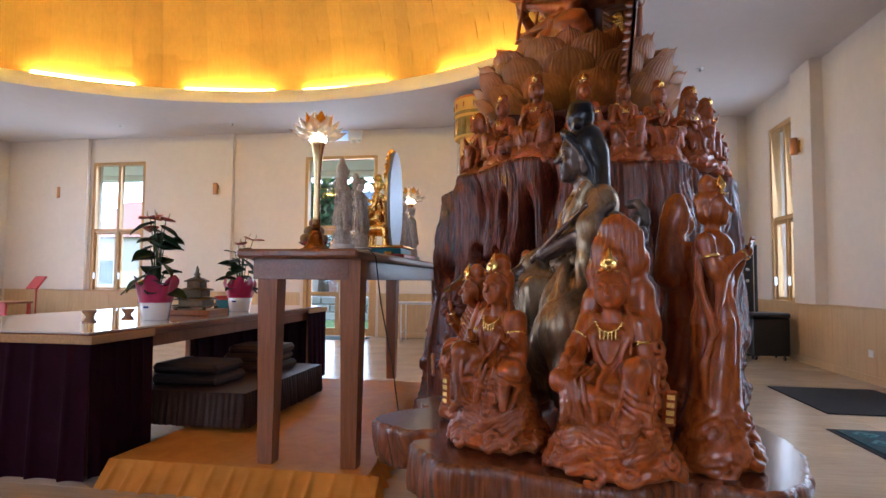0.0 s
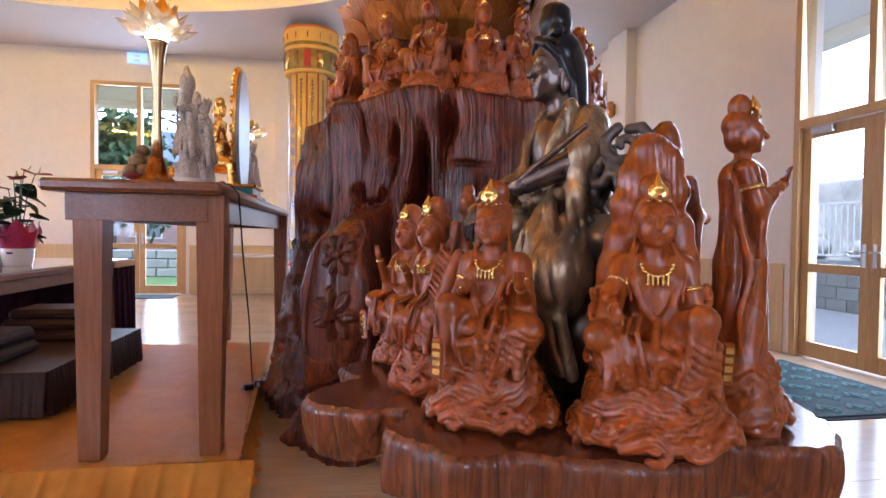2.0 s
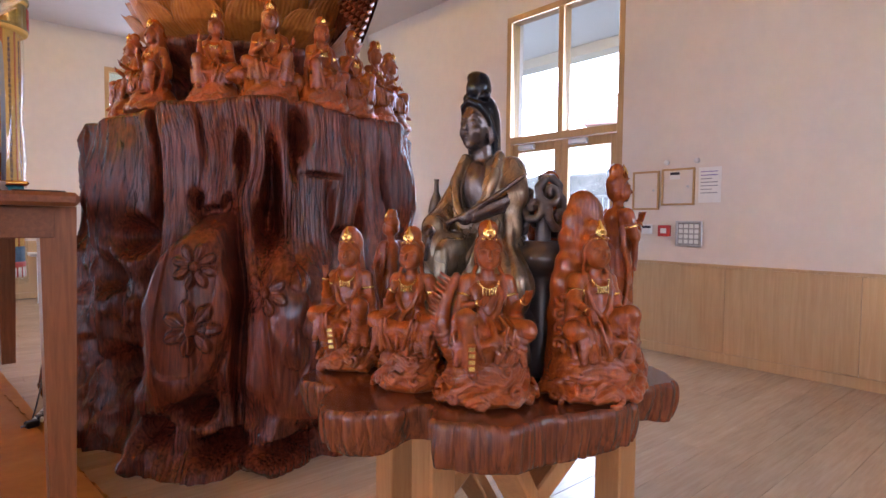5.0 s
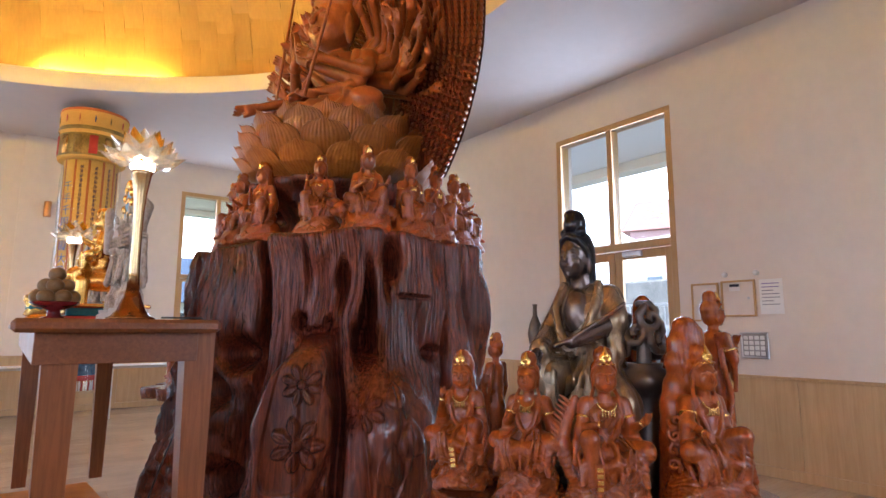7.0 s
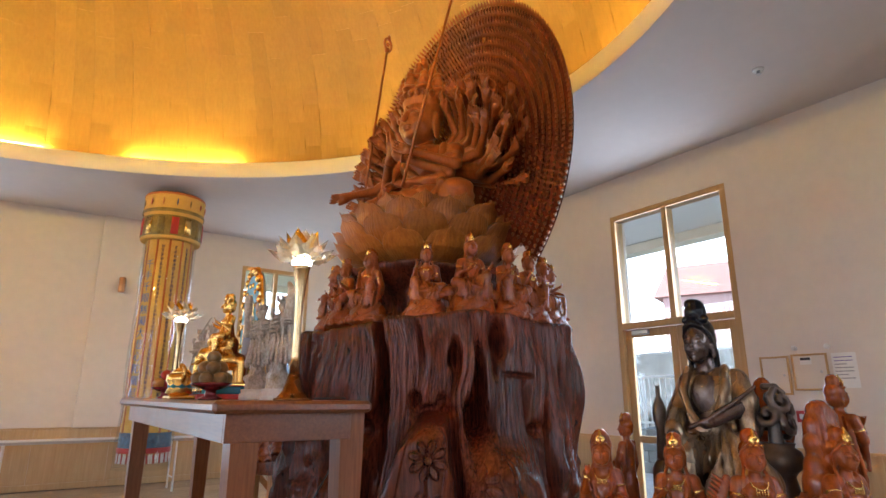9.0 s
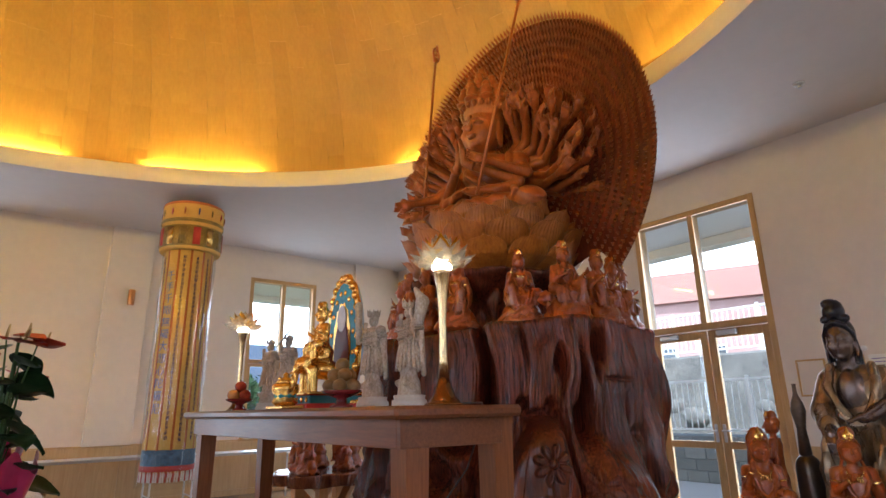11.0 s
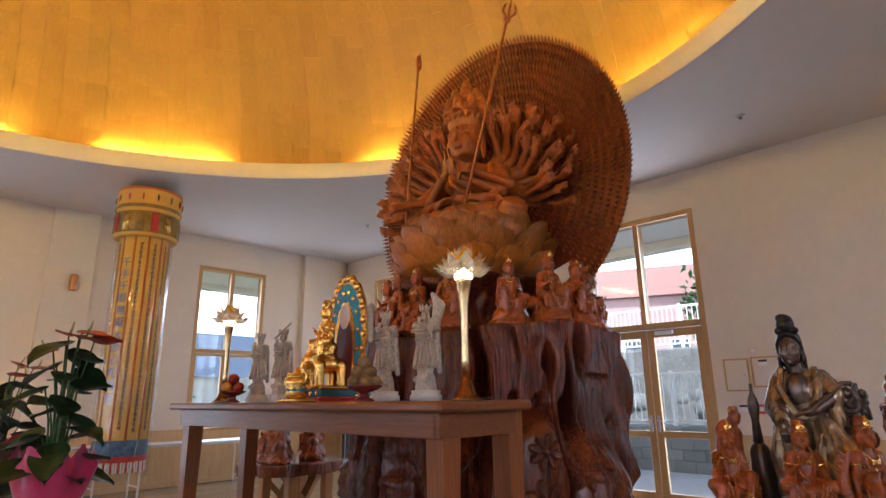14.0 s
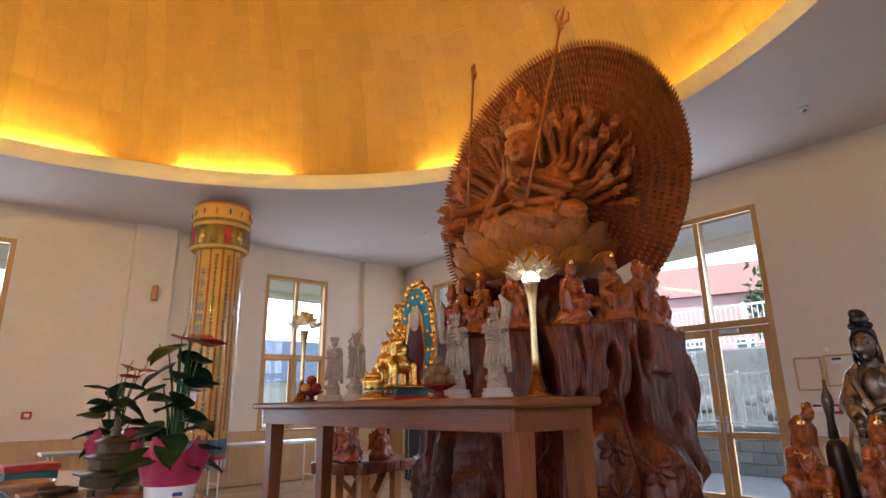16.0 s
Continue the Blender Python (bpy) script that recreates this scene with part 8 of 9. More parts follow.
def curved(r0, a0, a1, z0, z1, n=4):
    """A thin patch lying on a cylinder."""
    g, vs = Geo(), []
    for rr in (r0, r0 + 0.003):
        for z in (z0, z1):
            for i in range(n + 1):
                a = a0 + (a1 - a0) * i / n
                vs.append((rr * math.cos(a), rr * math.sin(a), z))
    fs, m = [], n + 1
    for i in range(n):
        fs += [(2 * m + i, 2 * m + i + 1, 3 * m + i + 1, 3 * m + i), (i, i + 1, 2 * m + i + 1, 2 * m + i), (m + i, 3 * m + i, 3 * m + i + 1, m + i + 1)]
    fs += [(0, 2 * m, 3 * m, m), (n, m + n, 3 * m + n, 2 * m + n)]
    return g.add(vs, fs, True)


def glyph(ch, size, mat):
    """Mesh of one character in the built-in font, lying in the xy plane, centred."""
    cu = bpy.data.curves.new("glyph", "FONT")
    cu.body, cu.size, cu.align_x, cu.align_y, cu.extrude = ch, size, "CENTER", "CENTER", 0.001
    tmp = new("glyph", cu)
    bpy.context.view_layer.update()
    me = bpy.data.meshes.new_from_object(tmp.evaluated_get(bpy.context.evaluated_depsgraph_get()))
    bpy.data.objects.remove(tmp)
    me.materials.clear()
    me.materials.append(mat)
    return me


rng = random.Random(14)
NST, PHASE = 12, radians(-159)
SKYINK = plain("sky_blue_ink", (0.05, 0.17, 0.45), 0.5, 0, 0.15)
VIOLET = plain("violet_ink", (0.06, 0.03, 0.09), 0.6, 0, 0.15)
TITLE = "千手千眼無礙大悲心陀羅尼"
for i in range(NST):
    a = PHASE + 2 * math.pi * i / NST
    part("strip_border", curved(br + 0.001, a - 0.045, a + 0.045, 0.72, 3.40, 2), ORG, bn)
    mid = a + math.pi / NST
    if i == 0:
        for k, ch in enumerate(TITLE):
            m = Matrix.Translation(((br + 0.003) * math.cos(mid), (br + 0.003) * math.sin(mid), 3.04 - 0.154 * k)) @ pose(0, 0, 0, 90, 0, math.degrees(mid) + 90)
            part("character", glyph(ch, 0.135, SKYINK), SKYINK, bn, mtx=m)
        continue
    # a column of unreadable written marks, as plain bars
    g = Geo()
    z = 3.32
    while z > 0.98:
        hh = rng.uniform(0.042, 0.055)
        for k in range(3):
            zz, ww, sh = z - hh * (k + 0.5) / 3, rng.uniform(0.03, 0.075), rng.uniform(-0.015, 0.015)
            q = curved(br + 0.0015, mid + sh - ww, mid + sh + ww, zz - hh * 0.09, zz + hh * 0.09, 2)
            g.add(q.v, q.f)
        for sh in (-0.035, rng.uniform(-0.01, 0.04)):
            q = curved(br + 0.0015, mid + sh - 0.010, mid + sh + 0.010, z - hh, z - hh * rng.uniform(0, 0.4), 1)
            g.add(q.v, q.f)
        z -= hh * 1.22
    tagged(part("lettering", g, VIOLET, bn), kind="stuff")
for i in range(14):
    a = 2 * math.pi * (i + 0.3) / 14
    part("emblem", Geo().ball((0.397 * math.cos(a), 0.397 * math.sin(a), 3.92), 0.05, 12, 8, (0.15, 1, 1), None), (RED, ORG, BLUEINK, GRN)[i % 4], cap_)
    part("tassel_panel", curved(0.398, a - 0.12, a + 0.12, 3.46, 3.70, 3), (GRN, RED, GOLD)[i % 3], cap_)
part("wave_border", Geo().lathe([(br + 0.003, 0.68), (br + 0.005, 0.69), (br + 0.005, 0.86), (br + 0.003, 0.87)], 48, cap=False), plain("blue_wave_cloth", (0.10, 0.20, 0.34), 0.5, 0, 0.6, 24, 0.2), bn)
part("hem", Geo().lathe([(br + 0.006, 0.62), (br + 0.012, 0.63), (br + 0.012, 0.68), (br + 0.006, 0.685)], 48, cap=False), RED, bn)
for i in range(72):
    a = 2 * math.pi * i / 72
    part("fringe", Geo().tube([(br * math.cos(a), br * math.sin(a), 0.62), (br * math.cos(a), br * math.sin(a), 0.50)], [0.007, 0.010], 5), PAPER if i % 3 else RED, bn)
FILM = glass_mat("clear_film", 0.05, 0.06)
g, vs, fs, n, m = Geo(), [], [], 64, 40
for j in range(m + 1):
    z = 0.42 + 2.98 * j / m
    for i in range(n):
        a = 2 * math.pi * i / n
        rr = br + 0.03 + 0.02 * noise.noise(Vector((math.cos(a) * 3, math.sin(a) * 3, z * 1.4))) + 0.008 * noise.noise(Vector((math.cos(a) * 9, math.sin(a) * 9, z * 5)))
        vs.append((rr * math.cos(a), rr * math.sin(a), z))
for j in range(m):
    for i in range(n):
        fs.append((j * n + i, j * n + (i + 1) % n, (j + 1) * n + (i + 1) % n, (j + 1) * n + i))
f_ = part("film", g.add(vs, fs, True), FILM, bn, "crinkled clear plastic film")
f_.visible_shadow = False
part("hook", Geo().lathe([(0.05, 4.05), (0.03, 4.10), (0.03, 4.16), (0.06, 4.178)], 14), BLACK, bn)

# ---- folding tables by the north wall ----
def folding_table(x, y, w, d, rz, label):
    r = thing("folding_table", label, "folding table", "folding tables", pose(x, y, 0, 0, 0, rz))
    part("tabletop", Geo().box(-w / 2, w / 2, -d / 2, d / 2, 0.69, 0.73, 0.008), WHITE, r)
    part("edge_band", Geo().box(-w / 2 - 0.006, w / 2 + 0.006, -d / 2 - 0.006, -d / 2 - 0.001, 0.692, 0.726, 0.002), STEEL, r)
    for s in (-1, 1):
        for t in (-1, 1):
            part("leg", Geo().tube([(s * (w / 2 - 0.12), t * (d / 2 - 0.05), 0.69), (s * (w / 2 - 0.12), t * (d / 2 - 0.05), 0.0)], 0.014, 8), WHITE, r)
        part("crossbar", Geo().tube([(s * (w / 2 - 0.12), -d / 2 + 0.05, 0.18), (s * (w / 2 - 0.12), d / 2 - 0.05, 0.18)], 0.011, 8), WHITE, r)


folding_table(1.1, 10.3, 1.8, 0.5, 0, "white folding table with tubular legs")
folding_table(-0.95, 10.55, 1.8, 0.5, 0, "white folding table with tubular legs")

# ---- wall fittings ----
def on_east(name, y0, y1, z0, z1, label, category):
    return thing(name, label, category, mtx=pose(X1 - 0.001, (y0 + y1) / 2, (z0 + z1) / 2, 0, 0, -90)), abs(y1 - y0) / 2, (z1 - z0) / 2


def framed(name, y0, y1, z0, z1, label, category, fmat, body, fw=0.018):
    r, w, h = on_east(name, y0, y1, z0, z1, label, category)
    part("frame", Geo().box(-w, w, -0.022, 0, h - fw, h, 0.003), fmat, r)
    part("frame", Geo().box(-w, w, -0.022, 0, -h, -h + fw, 0.003), fmat, r)
    part("frame", Geo().box(-w, -w + fw, -0.022, 0, -h + fw, h - fw, 0.003), fmat, r)
    part("frame", Geo().box(w - fw, w, -0.022, 0, -h + fw, h - fw, 0.003), fmat, r)
    part("panel", Geo().box(-w + fw, w - fw, -0.012, 0, -h + fw, h - fw, 0.001), body, r)
    return r, w, h


r, w, h = framed("wall_hatch", 3.675, 3.40, 1.35, 1.72, "white service hatch in a pale wood frame", "hatch", FRAMEW, WALL)
part("latch", Geo().lathe([(0.012, 0), (0.012, 0.006)], 12, mtx=pose(w * 0.6, -0.013, 0, 90, 0, 0)), STEEL, r)
r, w, h = framed("wall_hatch", 3.375, 3.06, 1.39, 1.73, "white service hatch with small notice in wood frame", "hatch", FRAMEW, WALL)
part("latch", Geo().lathe([(0.012, 0), (0.012, 0.006)], 12, mtx=pose(w * 0.6, -0.013, 0, 90, 0, 0)), STEEL, r)
nt = part("notice", Geo().box(-0.08, 0.02, -0.015, -0.0125, h - 0.1, h - 0.03, 0.0005), PAPER, r)
part("notice_bar", Geo().box(-0.075, 0.015, -0.017, -0.0152, h - 0.06, h - 0.035, 0.0005), INK, nt)
r, w, h = on_east("paper_notice", 3.03, 2.83, 1.41, 1.725, "white printed paper notice taped to the wall", "notice")
part("sheet", Geo().box(-w, w, -0.003, 0, -h, h, 0.001), PAPER, r)
for i in range(7):
    part("text_bar", Geo().box(-w * 0.8, w * (0.7 - 0.5 * (i % 3 == 2)), -0.005, -0.0032, h * 0.75 - i * h * 0.2 - 0.004, h * 0.75 - i * h * 0.2 + 0.004, 0.0005), plain("violet_ink", (0.25, 0.2, 0.45), 0.6) if i < 2 else plain("grey_ink", (0.3, 0.3, 0.32), 0.6), r)
r, w, h = framed("switch_panel", 3.225, 2.98, 1.01, 1.245, "steel light switch panel with sixteen white keys", "switch panel", STEEL, plain("grey_plate", (0.35, 0.34, 0.33), 0.4))
for i in range(4):
    for j in range(4):
        cx, cz = (-0.6 + 0.4 * i) * w, (-0.6 + 0.4 * j) * h
        part("key", Geo().box(cx - w * 0.15, cx + w * 0.15, -0.018, -0.0122, cz - h * 0.15, cz + h * 0.15, 0.002), WHITE, r)
r, w, h = on_east("fire_call_point", 3.39, 3.275, 1.10, 1.205, "red fire alarm call point", "call point")
part("body", Geo().box(-w, w, -0.04, 0, -h, h, 0.005), RED, r)
part("glass", Geo().box(-w * 0.5, w * 0.5, -0.044, -0.0402, -h * 0.45, h * 0.45, 0.001), WHITE, r)
r, w, h = on_east("thermostat", 3.57, 3.46, 1.12, 1.21, "small white wall thermostat", "thermostat")
part("body", Geo().box(-w, w, -0.02, 0, -h, h, 0.004), WHITE, r)
part("display", Geo().box(-w * 0.8, w * 0.8, -0.023, -0.0202, h * 0.2, h * 0.75, 0.001), INK, r)
for y in (3.334, 3.047):
    r, w, h = on_east("wall_sensor", y - 0.025, y + 0.025, 1.76, 1.82, "small white wall sensor", "sensor")
    part("body", Geo().lathe([(0.025, 0), (0.025, 0.02), (0.015, 0.03)], 14, mtx=pose(0, 0, 0, 90, 0, 0)), WHITE, r)
r, w, h = on_east("wall_socket", 7.5, 7.4, 0.30, 0.38, "white wall power socket", "socket")
part("plate", Geo().box(-w, w, -0.026, -0.017, -h, h, 0.002), WHITE, r)
nf = thing("fire_call_point", "red fire alarm call point", "call point", mtx=pose(-2.0, Y1 - 0.001, 1.2))
part("body", Geo().box(-0.06, 0.06, -0.04, 0, -0.05, 0.05, 0.005), RED, nf)
part("glass", Geo().box(-0.03, 0.03, -0.044, -0.0402, -0.025, 0.025, 0.001), WHITE, nf)
ex = thing("exit_sign", "blue lit exit sign with white emergency lamp box", "exit sign", mtx=pose(-3.2, Y1 - 0.001, 4.06))
part("sign_panel", Geo().box(-0.2, 0.12, -0.05, 0, -0.09, 0.09, 0.004), emitter("sign_blue", (0.06, 0.42, 0.85), 0.45), ex)
for i in range(2):
    part("pictogram", Geo().box(-0.08 + 0.0 * i, 0.0, -0.054, -0.0505, -0.06 + 0.075 * i, -0.02 + 0.075 * i, 0.001), PAPER, ex)
part("lamp_box", Geo().box(0.125, 0.42, -0.07, 0, -0.09, 0.11, 0.01), WHITE, ex)
for x in (0.2, 0.34):
    part("spot_lamp", Geo().lathe([(0.03, 0), (0.045, 0.03), (0.05, 0.05)], 14, (x, -0.05, -0.15)), WHITE, ex)

# ---- mats by the terrace door, lacquer screen and case ----
mt = thing("door_mat", "dark teal patterned door mat on the oak floor", "mat", mtx=pose(3.55, 4.35, 0.0))
TM = grained("teal_mat", (0.006, 0.022, 0.028), (0.02, 0.075, 0.085), 0.9, (40, 40, 40), 2, 0.6, 0.3)
part("mat_top", Geo().box(-0.58, 0.62, -0.75, 0.75, 0.001, 0.014, 0.005), TM, mt)
MOTIF = plain("pale_teal_motif", (0.06, 0.16, 0.17), 0.9, 0, 0.3, 40, 0.4)
loz = Geo().lathe([(0.10, 0.0), (0.098, 0.003), (0.06, 0.0032), (0.055, 0.001)], 4, cap=False).mesh("motif", MOTIF)
dot = Geo().lathe([(0.035, 0.0), (0.033, 0.003), (0.001, 0.0035)], 4).mesh("motif", MOTIF)
for i in range(5):
    for j in range(6):
        part("motif", loz, MOTIF, mt, mtx=pose(-0.44 + 0.23 * i, -0.61 + 0.244 * j, 0.0135))
        part("motif", dot, MOTIF, mt, mtx=pose(-0.44 + 0.23 * i, -0.61 + 0.244 * j, 0.0135))
part("mat_edge", Geo().box(-0.62, 0.66, -0.79, 0.79, 0.0005, 0.006, 0.002), BLACKMAT, mt)
solo("floor_mat", Geo().box(3.2, 4.25, 5.7, 7.0, 0.0005, 0.012, 0.004), BLACKMAT, "plain black rubber mat on the floor", "mat")
solo("door_mat", Geo().box(-3.9, -2.5, 10.5, 11.0, 0.0005, 0.012, 0.004), TM, "teal door mat by the glazed door", "mat")
sc = thing("lacquer_screen", "black lacquer panel with pale inlaid flowers", "screen", mtx=pose(3.72, 9.6, 0, 0, 0, -20))
part("panel", Geo().box(-0.32, 0.32, -0.02, 0.02, 0.03, 1.72, 0.01), BLACK, sc)
part("foot", Geo().box(-0.3, -0.22, -0.15, 0.15, 0.0, 0.06, 0.008), BLACK, sc)
part("foot", Geo().box(0.22, 0.3, -0.15, 0.15, 0.0, 0.06, 0.008), BLACK, sc)
PEARL = plain("pearl_inlay", (0.5, 0.46, 0.42), 0.3)
rng = random.Random(5)
for i in range(22):
    x, z = rng.uniform(-0.2, 0.2), (rng.uniform(0.2, 0.42) if i < 9 else rng.uniform(0.9, 1.4))
    part("inlay", Geo().ball((x, -0.0215, z), 0.022, 8, 6, (1.2, 0.08, rng.uniform(0.5, 1.4))), PEARL, sc)
for s in (-1, 1):
    part("border", Geo().box(s * 0.27 - 0.006, s * 0.27 + 0.006, -0.0235, -0.0205, 0.1, 1.66, 0.001), PEARL, sc)
cs_ = thing("flight_case", "black wheeled equipment case beneath the window", "case", mtx=pose(4.1, 9.45, 0, 0, 0, 0))
part("case_body", Geo().box(-0.26, 0.26, -0.22, 0.22, 0.07, 0.62, 0.02), BLACK, cs_)
part("case_lid", Geo().box(-0.27, 0.27, -0.23, 0.23, 0.625, 0.70, 0.02), BLACK, cs_)
for x in (-0.2, 0.2):
    for y in (-0.16, 0.16):
        part("wheel", Geo().lathe([(0.03, -0.012), (0.034, 0), (0.03, 0.012)], 14, mtx=pose(x, y, 0.034, 0, 90, 0)), BLACK, cs_)
part("case_handle", Geo().tube([(-0.27, -0.08, 0.4), (-0.30, -0.07, 0.4), (-0.30, 0.07, 0.4), (-0.27, 0.08, 0.4)], 0.01, 8), STEEL, cs_)
# music stand and low red table in the far corner
ms = thing("music_stand", "small red folding lectern with open book", "lectern", mtx=pose(-8.95, 9.9, 0, 0, 0, -20))
part("post", Geo().tube([(0, 0, 0), (0, 0, 0.95)], 0.015, 8), RED, ms)
part("desk", Geo().box(-0.2, 0.2, -0.015, 0.015, -0.15, 0.15, 0.004, pose(0, 0, 1.02, -35, 0, 0)), RED, ms)
part("foot", Geo().lathe([(0.16, 0), (0.16, 0.015), (0.03, 0.03)], 18), RED, ms)
lt = thing("side_table", "low side table under red patterned cloth", "table", mtx=pose(-9.6, 9.6, 0))
part("tabletop", Geo().box(-0.6, 0.6, -0.3, 0.3, 0.62, 0.66, 0.006), TABLEW, lt)
part("cloth", Geo().box(-0.61, 0.61, -0.31, -0.302, 0.38, 0.661, 0.004), plain("red_cloth", (0.3, 0.06, 0.06), 0.8), lt)
for x in (-0.55, 0.55):
    for y in (-0.25, 0.25):
        part("leg", Geo().box(x - 0.025, x + 0.025, y - 0.025, y + 0.025, 0, 0.62, 0.003), RED, lt)

# ---- outside: terrace, lawn, porch, neighbours ----
GRASS = grained("lawn_grass", (0.04, 0.09, 0.02), (0.10, 0.18, 0.05), 0.9, (3, 3, 3), 14, 0.8, 0.3)
CONC = plain("pale_concrete", (0.50, 0.48, 0.46), 0.8, 0, 0.15, 6, 0.2)
BLOCK = grained("grey_block", (0.20, 0.21, 0.20), (0.32, 0.33, 0.32), 0.85, (6, 6, 6), 6, 0.4, 0.2, 0.3)
g = Geo()
g.add([(-300, -300, -0.16), (300, -300, -0.16), (300, 300, -0.16), (-300, 300, -0.16)], [(0, 1, 2, 3)])
solo("ground", g, GRASS, "green lawn that surrounds the hall", "ground", kind="structure")
solo("pavement", Geo().box(4.8, 8.2, -3, 20, -0.5, -0.05, 0.005), CONC, "pale concrete terrace by the door", "terrace", kind="structure")
solo("pavement", Geo().box(-12, 4.8, 11.5, 13.2, -0.5, -0.05, 0.005), CONC, "pale concrete porch floor", "porch", kind="structure")
YSOF = plain("cream_soffit", (0.82, 0.76, 0.62), 0.7, 0, 0.06, 8, 0.05)
solo("porch_roof", Geo().box(4.82, 6.8, -3, 13.6, 3.86, 4.1, 0.01), WHITE, "white boarded porch soffit", "porch roof", kind="structure")
solo("porch_roof", Geo().box(-12, 4.78, 11.52, 13.1, 3.68, 3.9, 0.01), YSOF, "cream porch soffit over the north doors", "porch roof", kind="structure")
solo("porch_beam", Geo().box(6.5, 6.8, -3, 13.6, 3.70, 3.855, 0.01), YSOF, "cream porch edge beam", "beam", kind="structure")
solo("porch_beam", Geo().box(-12, 4.78, 12.8, 13.1, 3.56, 3.675, 0.01), YSOF, "cream porch edge beam", "beam", kind="structure")
for x in (-8.55, -5.6, 0.4):
    t = thing("porch_column", "round cream porch column with moulded capital", "column", "porch columns", pose(x, 12.95, -0.05) @ Matrix.Diagonal((1, 1, 1.1, 1)))
    part("shaft", Geo().lathe([(0.24, 0.12), (0.22, 1.5), (0.19, 2.75)], 28), YSOF, t)
    part("base", Geo().lathe([(0.32, 0), (0.32, 0.08), (0.26, 0.12), (0.25, 0.14)], 28), YSOF, t)
    part("capital", Geo().lathe([(0.2, 2.75), (0.24, 2.8), (0.22, 2.84), (0.3, 2.95), (0.34, 3.0), (0.34, 3.1)], 28), YSOF, t)

# block retaining wall with railing beyond the terrace
rw = thing("retaining_wall", "grey concrete block retaining wall", "wall", kind="structure")
bm_ = Geo().box(0, 0.395, 0, 0.19, 0, 0.195, 0.008).mesh("block", BLOCK)
for j in range(4):
    for i in range(22):
        part("block", bm_, BLOCK, rw, mtx=pose(8.4, 1.2 + i * 0.4 + 0.2 * (j % 2), -0.05 + j * 0.2, 0, 0, 90))
part("core", Geo().box(8.41, 9.2, -4, 20, -0.3, 0.74, 0.01), BLOCK, rw)
rl = thing("railing", "white painted metal railing on the wall", "railing", mtx=pose(8.5, 0, 0.75))
part("top_rail", Geo().box(-0.025, 0.025, 0, 12, 0.95, 1.0, 0.006), WHITE, rl)
part("low_rail", Geo().box(-0.02, 0.02, 0, 12, 0.08, 0.12, 0.006), WHITE, rl)
pm = Geo().box(-0.009, 0.009, -0.009, 0.009, 0.12, 0.95, 0.002).mesh("baluster", WHITE)
po = Geo().box(-0.03, 0.03, -0.03, 0.03, 0, 1.04, 0.004).mesh("post", WHITE)
for i in range(100):
    part("baluster", pm, WHITE, rl, mtx=pose(0, 0.12 * i + 0.06, 0))
for i in range(7):
    part("post", po, WHITE, rl, mtx=pose(0, 2.0 * i, 0))
copy_thing(rl, pose(10.85, 0.6, 2.4))["label"] = "white painted metal railing along the raised bank"
BANK = grained("stone_bank", (0.14, 0.14, 0.13), (0.30, 0.29, 0.27), 0.9, (2, 2, 2), 5, 0.8, 0.4)
g = Geo()
rng = random.Random(31)
for i in range(150):
    y, z = rng.uniform(-2, 16), rng.uniform(0.8, 2.3)
    g.ball((10.6 + (z - 0.8) * 0.45, y, z), rng.uniform(0.18, 0.32), 8, 6, (0.6, 1.2, 0.8))
tagged(solo("stone_bank", g, BANK, "sloping bank of rough grey stones", "stone bank"), kind="stuff")
solo("bank_earth", Geo().box(10.7, 60, -20, 40, -0.3, 2.4, 0.05), BANK, "raised stony bank", "bank", kind="structure")


def house(name, x, y, w, d, h, rz, wallm, roofm, label):
    r = thing(name, label, "house", mtx=pose(x, y, -0.16, 0, 0, rz))
    body = part("wall", Geo().box(-w / 2, w / 2, -d / 2, d / 2, 0, h, 0.02), wallm, r)
    g = Geo()
    o = 0.5
    g.add([(-w / 2 - o, -d / 2 - o, h), (w / 2 + o, -d / 2 - o, h), (w / 2 + o, d / 2 + o, h), (-w / 2 - o, d / 2 + o, h), (-w / 2 - o, 0, h + d * 0.32), (w / 2 + o, 0, h + d * 0.32)],
          [(0, 1, 5, 4), (2, 3, 4, 5), (1, 2, 5), (3, 0, 4), (3, 2, 1, 0)])
    part("roof", g, roofm, r)
    k = int(w / 2.4)
    for fl in range(max(1, int(h / 2.8))):
        for i in range(k):
            cx = -w / 2 + (i + 0.5) * w / k
            wn_ = part("window", Geo().box(cx - 0.55, cx + 0.55, -d / 2 - 0.05, -d / 2 - 0.002, 0.9 + fl * 2.7, 2.2 + fl * 2.7, 0.01), WHITE, r)
            part("pane", Geo().box(cx - 0.47, cx + 0.47, -d / 2 - 0.06, -d / 2 - 0.051, 0.98 + fl * 2.7, 2.12 + fl * 2.7, 0.004), plain("dark_pane", (0.08, 0.10, 0.12), 0.1), wn_)
    return r


PINK = plain("pink_brick", (0.54, 0.34, 0.31), 0.8, 0, 0.2, 8, 0.2)
CREAMW = plain("cream_render", (0.66, 0.60, 0.52), 0.8, 0, 0.1, 5, 0.1)
SLATE = grained("blue_slate", (0.05, 0.07, 0.11), (0.12, 0.15, 0.20), 0.7, (2, 12, 12), 4, 0.5, 0.2)
RTILE = grained("roof_tile", (0.30, 0.15, 0.12), (0.44, 0.24, 0.19), 0.8, (2, 12, 12), 4, 0.5, 0.2)
house("brick_house", -6.5, 34, 12, 8, 4.2, 0, PINK, SLATE, "pink brick house with white windows and slate roof")
house("rendered_house", 9.5, 33, 11, 8, 2.6, 0, CREAMW, SLATE, "cream rendered house with low blue slate roof")
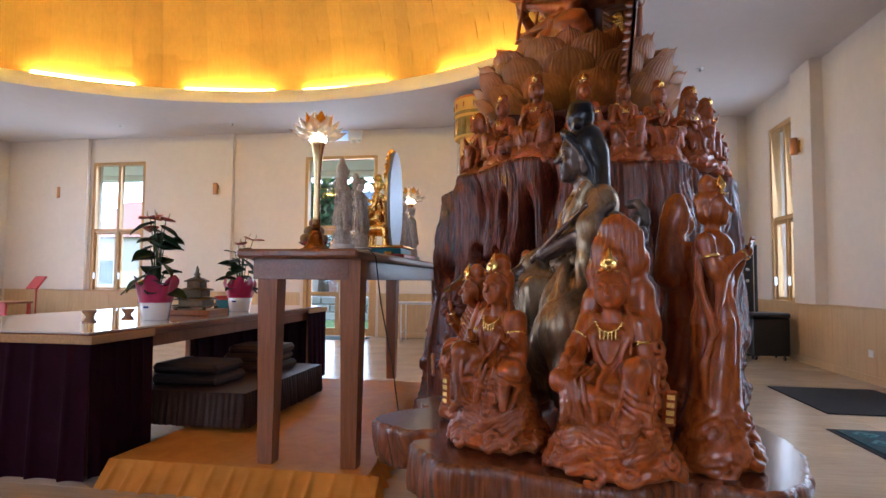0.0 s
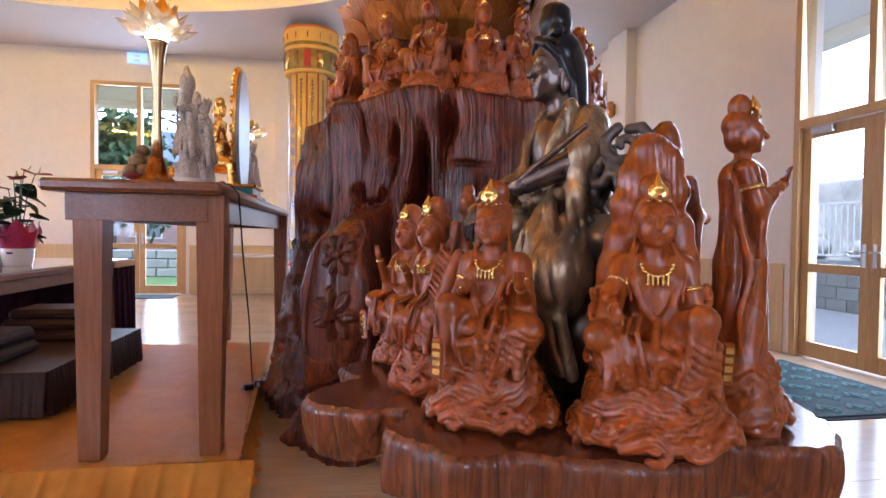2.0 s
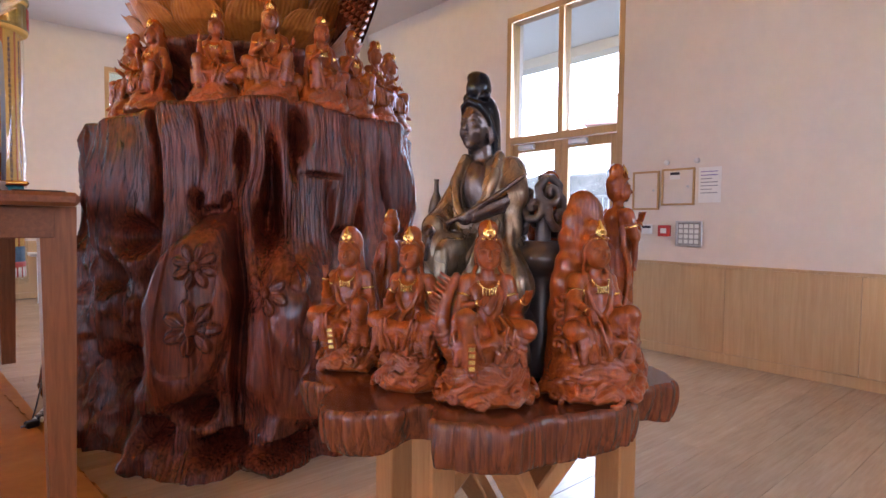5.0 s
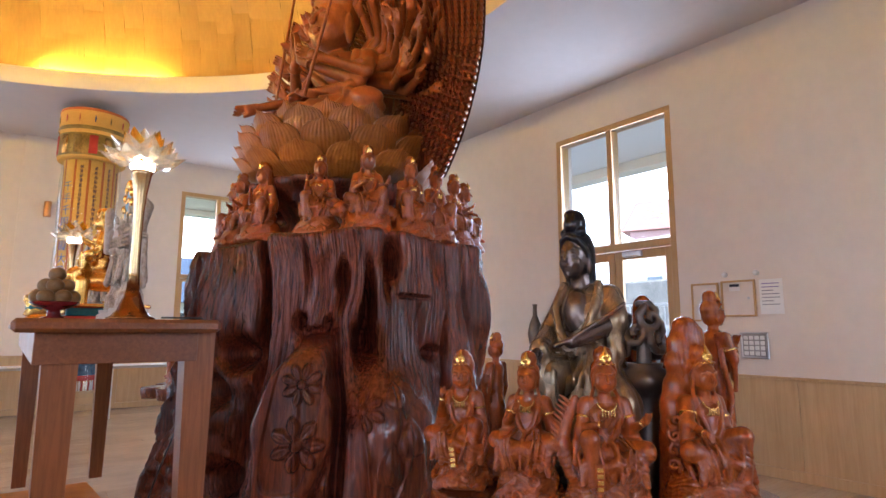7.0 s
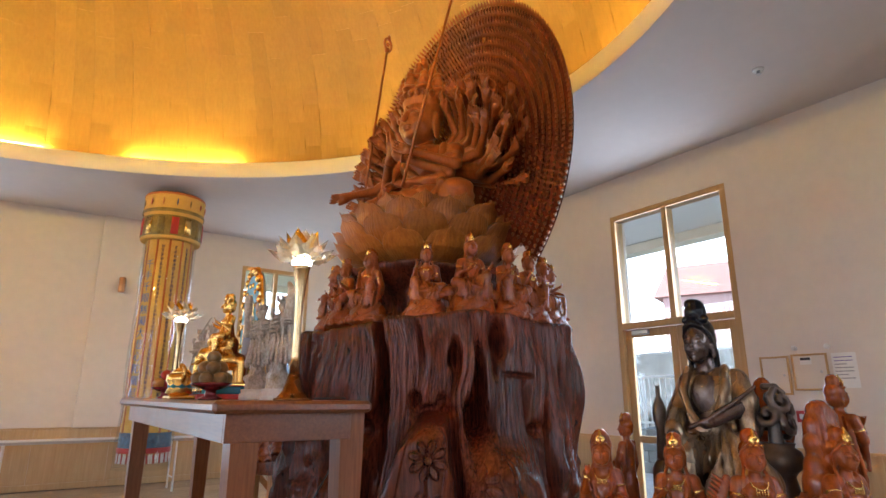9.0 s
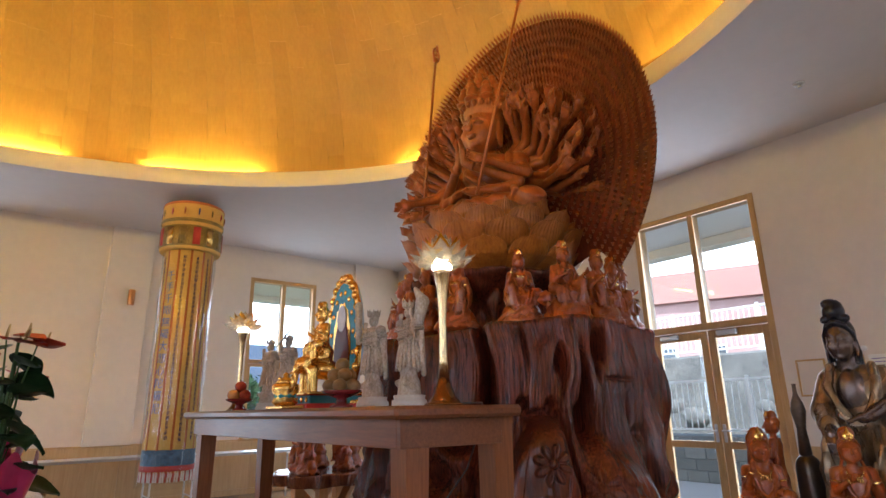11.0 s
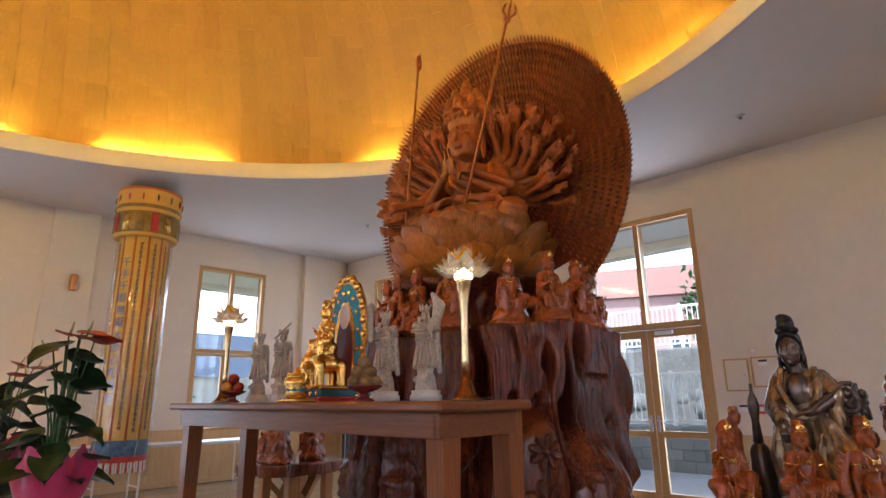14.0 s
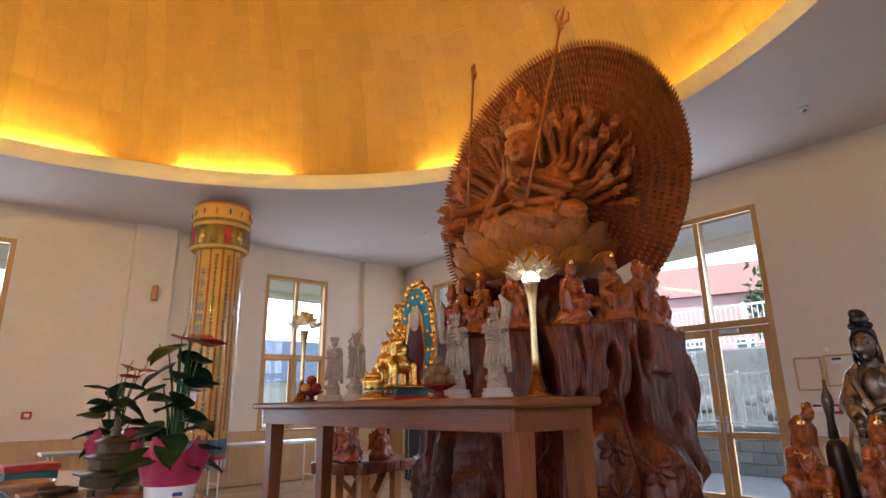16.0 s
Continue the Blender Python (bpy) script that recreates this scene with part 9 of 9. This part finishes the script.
house("rendered_house", -16, 28, 10, 7, 3.2, 0, CREAMW, RTILE, "cream rendered house beyond the lawn")
house("brick_house", 37, 17, 14, 9, 7.6, -68, PINK, RTILE, "pink brick house with red tiled roof on the bank")
gw = thing("garden_wall", "low dry stone garden wall at the lawn", "garden wall", mtx=pose(0, 17.5, -0.16))
bk = Geo().box(0, 0.59, -0.15, 0.15, 0, 0.245, 0.03).mesh("stone", BLOCK)
for j in range(3):
    for i in range(34):
        part("stone", bk, BLOCK, gw, mtx=pose(-12 + 0.6 * i + 0.3 * (j % 2), 0, 0.25 * j))

TREELEAF = grained("tree_leaf", (0.02, 0.06, 0.015), (0.07, 0.15, 0.04), 0.6, (3, 3, 3), 5, 0.1, 0.2, 0.5)
BARK = grained("tree_bark", (0.05, 0.035, 0.025), (0.14, 0.10, 0.07), 0.9, (8, 8, 1.5), 5, 0.6, 0.3)


def tree(x, y, z, h, seed, label):
    rng = random.Random(seed)
    r = thing("garden_tree", label, "tree", "trees outside", pose(x, y, z))
    g = Geo().tube([(0, 0, 0), (0.05 * h * 0.2, 0, h * 0.25), (0.02, 0.03 * h, h * 0.55), (0, 0, h * 0.8)], [0.05 * h, 0.038 * h, 0.025 * h, 0.008 * h], 9)
    ends = []
    for i in range(9):
        a = rng.uniform(0, 6.28)
        z0 = h * rng.uniform(0.3, 0.7)
        e = Vector((math.cos(a) * h * rng.uniform(0.15, 0.32), math.sin(a) * h * rng.uniform(0.15, 0.32), z0 + h * rng.uniform(0.1, 0.28)))
        g.tube([(0.02, 0.02, z0), (e.x * 0.5, e.y * 0.5, z0 + (e.z - z0) * 0.7), e], [0.018 * h, 0.012 * h, 0.004 * h], 6)
        ends.append(e)
    part("trunk", g, BARK, r)
    n = 4200
    c = np.zeros((n, 3))
    rs = np.random.RandomState(seed)
    base = np.array([list(e) for e in ends] + [[0, 0, h * 0.85], [0, 0, h * 0.7]])
    c = base[rs.randint(0, len(base), n)] + rs.normal(0, 0.085 * h, (n, 3))
    d1, d2 = rs.normal(0, 1, (n, 3)), rs.normal(0, 1, (n, 3))
    d1 /= np.linalg.norm(d1, axis=1)[:, None]
    d2 -= (d2 * d1).sum(1)[:, None] * d1
    d2 /= np.linalg.norm(d2, axis=1)[:, None]
    s = 0.022 * h * rs.uniform(0.7, 1.3, (n, 1))
    v = np.stack((c - d1 * s * 1.6, c - d2 * s * 0.7, c + d1 * s * 1.6, c + d2 * s * 0.7), 1).reshape(-1, 3)
    me = bpy.data.meshes.new("crown")
    me.from_pydata(v.tolist(), [], [(4 * i, 4 * i + 1, 4 * i + 2, 4 * i + 3) for i in range(n)])
    me.materials.append(TREELEAF)
    tagged(part("crown", me, TREELEAF, r), kind="stuff")


tree(30.0, 10.6, 2.0, 7.5, 1, "leafy green tree on the raised bank")
tree(34, 21.5, 2.0, 4.5, 2, "leafy green tree on the raised bank")
tree(13, 21.5, -0.16, 5.0, 3, "leafy green tree beyond the terrace")
tree(-9.6, 19, -0.16, 5.5, 4, "leafy green tree on the lawn")
tree(-7.0, 20, -0.16, 5.0, 5, "leafy green tree on the lawn")
tree(6.5, 27, -0.16, 3.2, 6, "leafy green garden tree")
tree(-1.0, 19.5, -0.16, 2.2, 7, "small leafy garden tree")

# glowing backdrop ring: stands in for overexposed sky, adds light to the porches
bd = bpy.data.materials.new("glow_backdrop")
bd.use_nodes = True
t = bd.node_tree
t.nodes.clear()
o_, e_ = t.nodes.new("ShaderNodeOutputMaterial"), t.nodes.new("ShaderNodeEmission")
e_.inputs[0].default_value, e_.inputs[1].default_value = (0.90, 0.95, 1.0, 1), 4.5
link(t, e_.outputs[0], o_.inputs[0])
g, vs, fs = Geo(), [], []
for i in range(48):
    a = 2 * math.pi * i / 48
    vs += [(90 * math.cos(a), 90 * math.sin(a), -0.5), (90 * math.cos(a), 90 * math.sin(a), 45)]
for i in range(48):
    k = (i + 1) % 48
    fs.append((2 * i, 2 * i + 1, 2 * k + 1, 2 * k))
solo("backdrop", g.add(vs, fs), bd, "glowing backdrop ring in place of the bright sky", "sky", kind="structure")

# ---- single floor boards ----
for ln, bx, by in FLOOR_NEAR[:300]:
    part("board", FLOOR_MESH[ln], FLOORW, FLOOR_ROOT, mtx=pose(bx, by, 0))
for ln, bx, by in FLOOR_NEAR[300:]:
    part("board", FLOOR_MESH[ln], FLOORW, FLOOR_ROOT, mtx=pose(bx, by, 0))
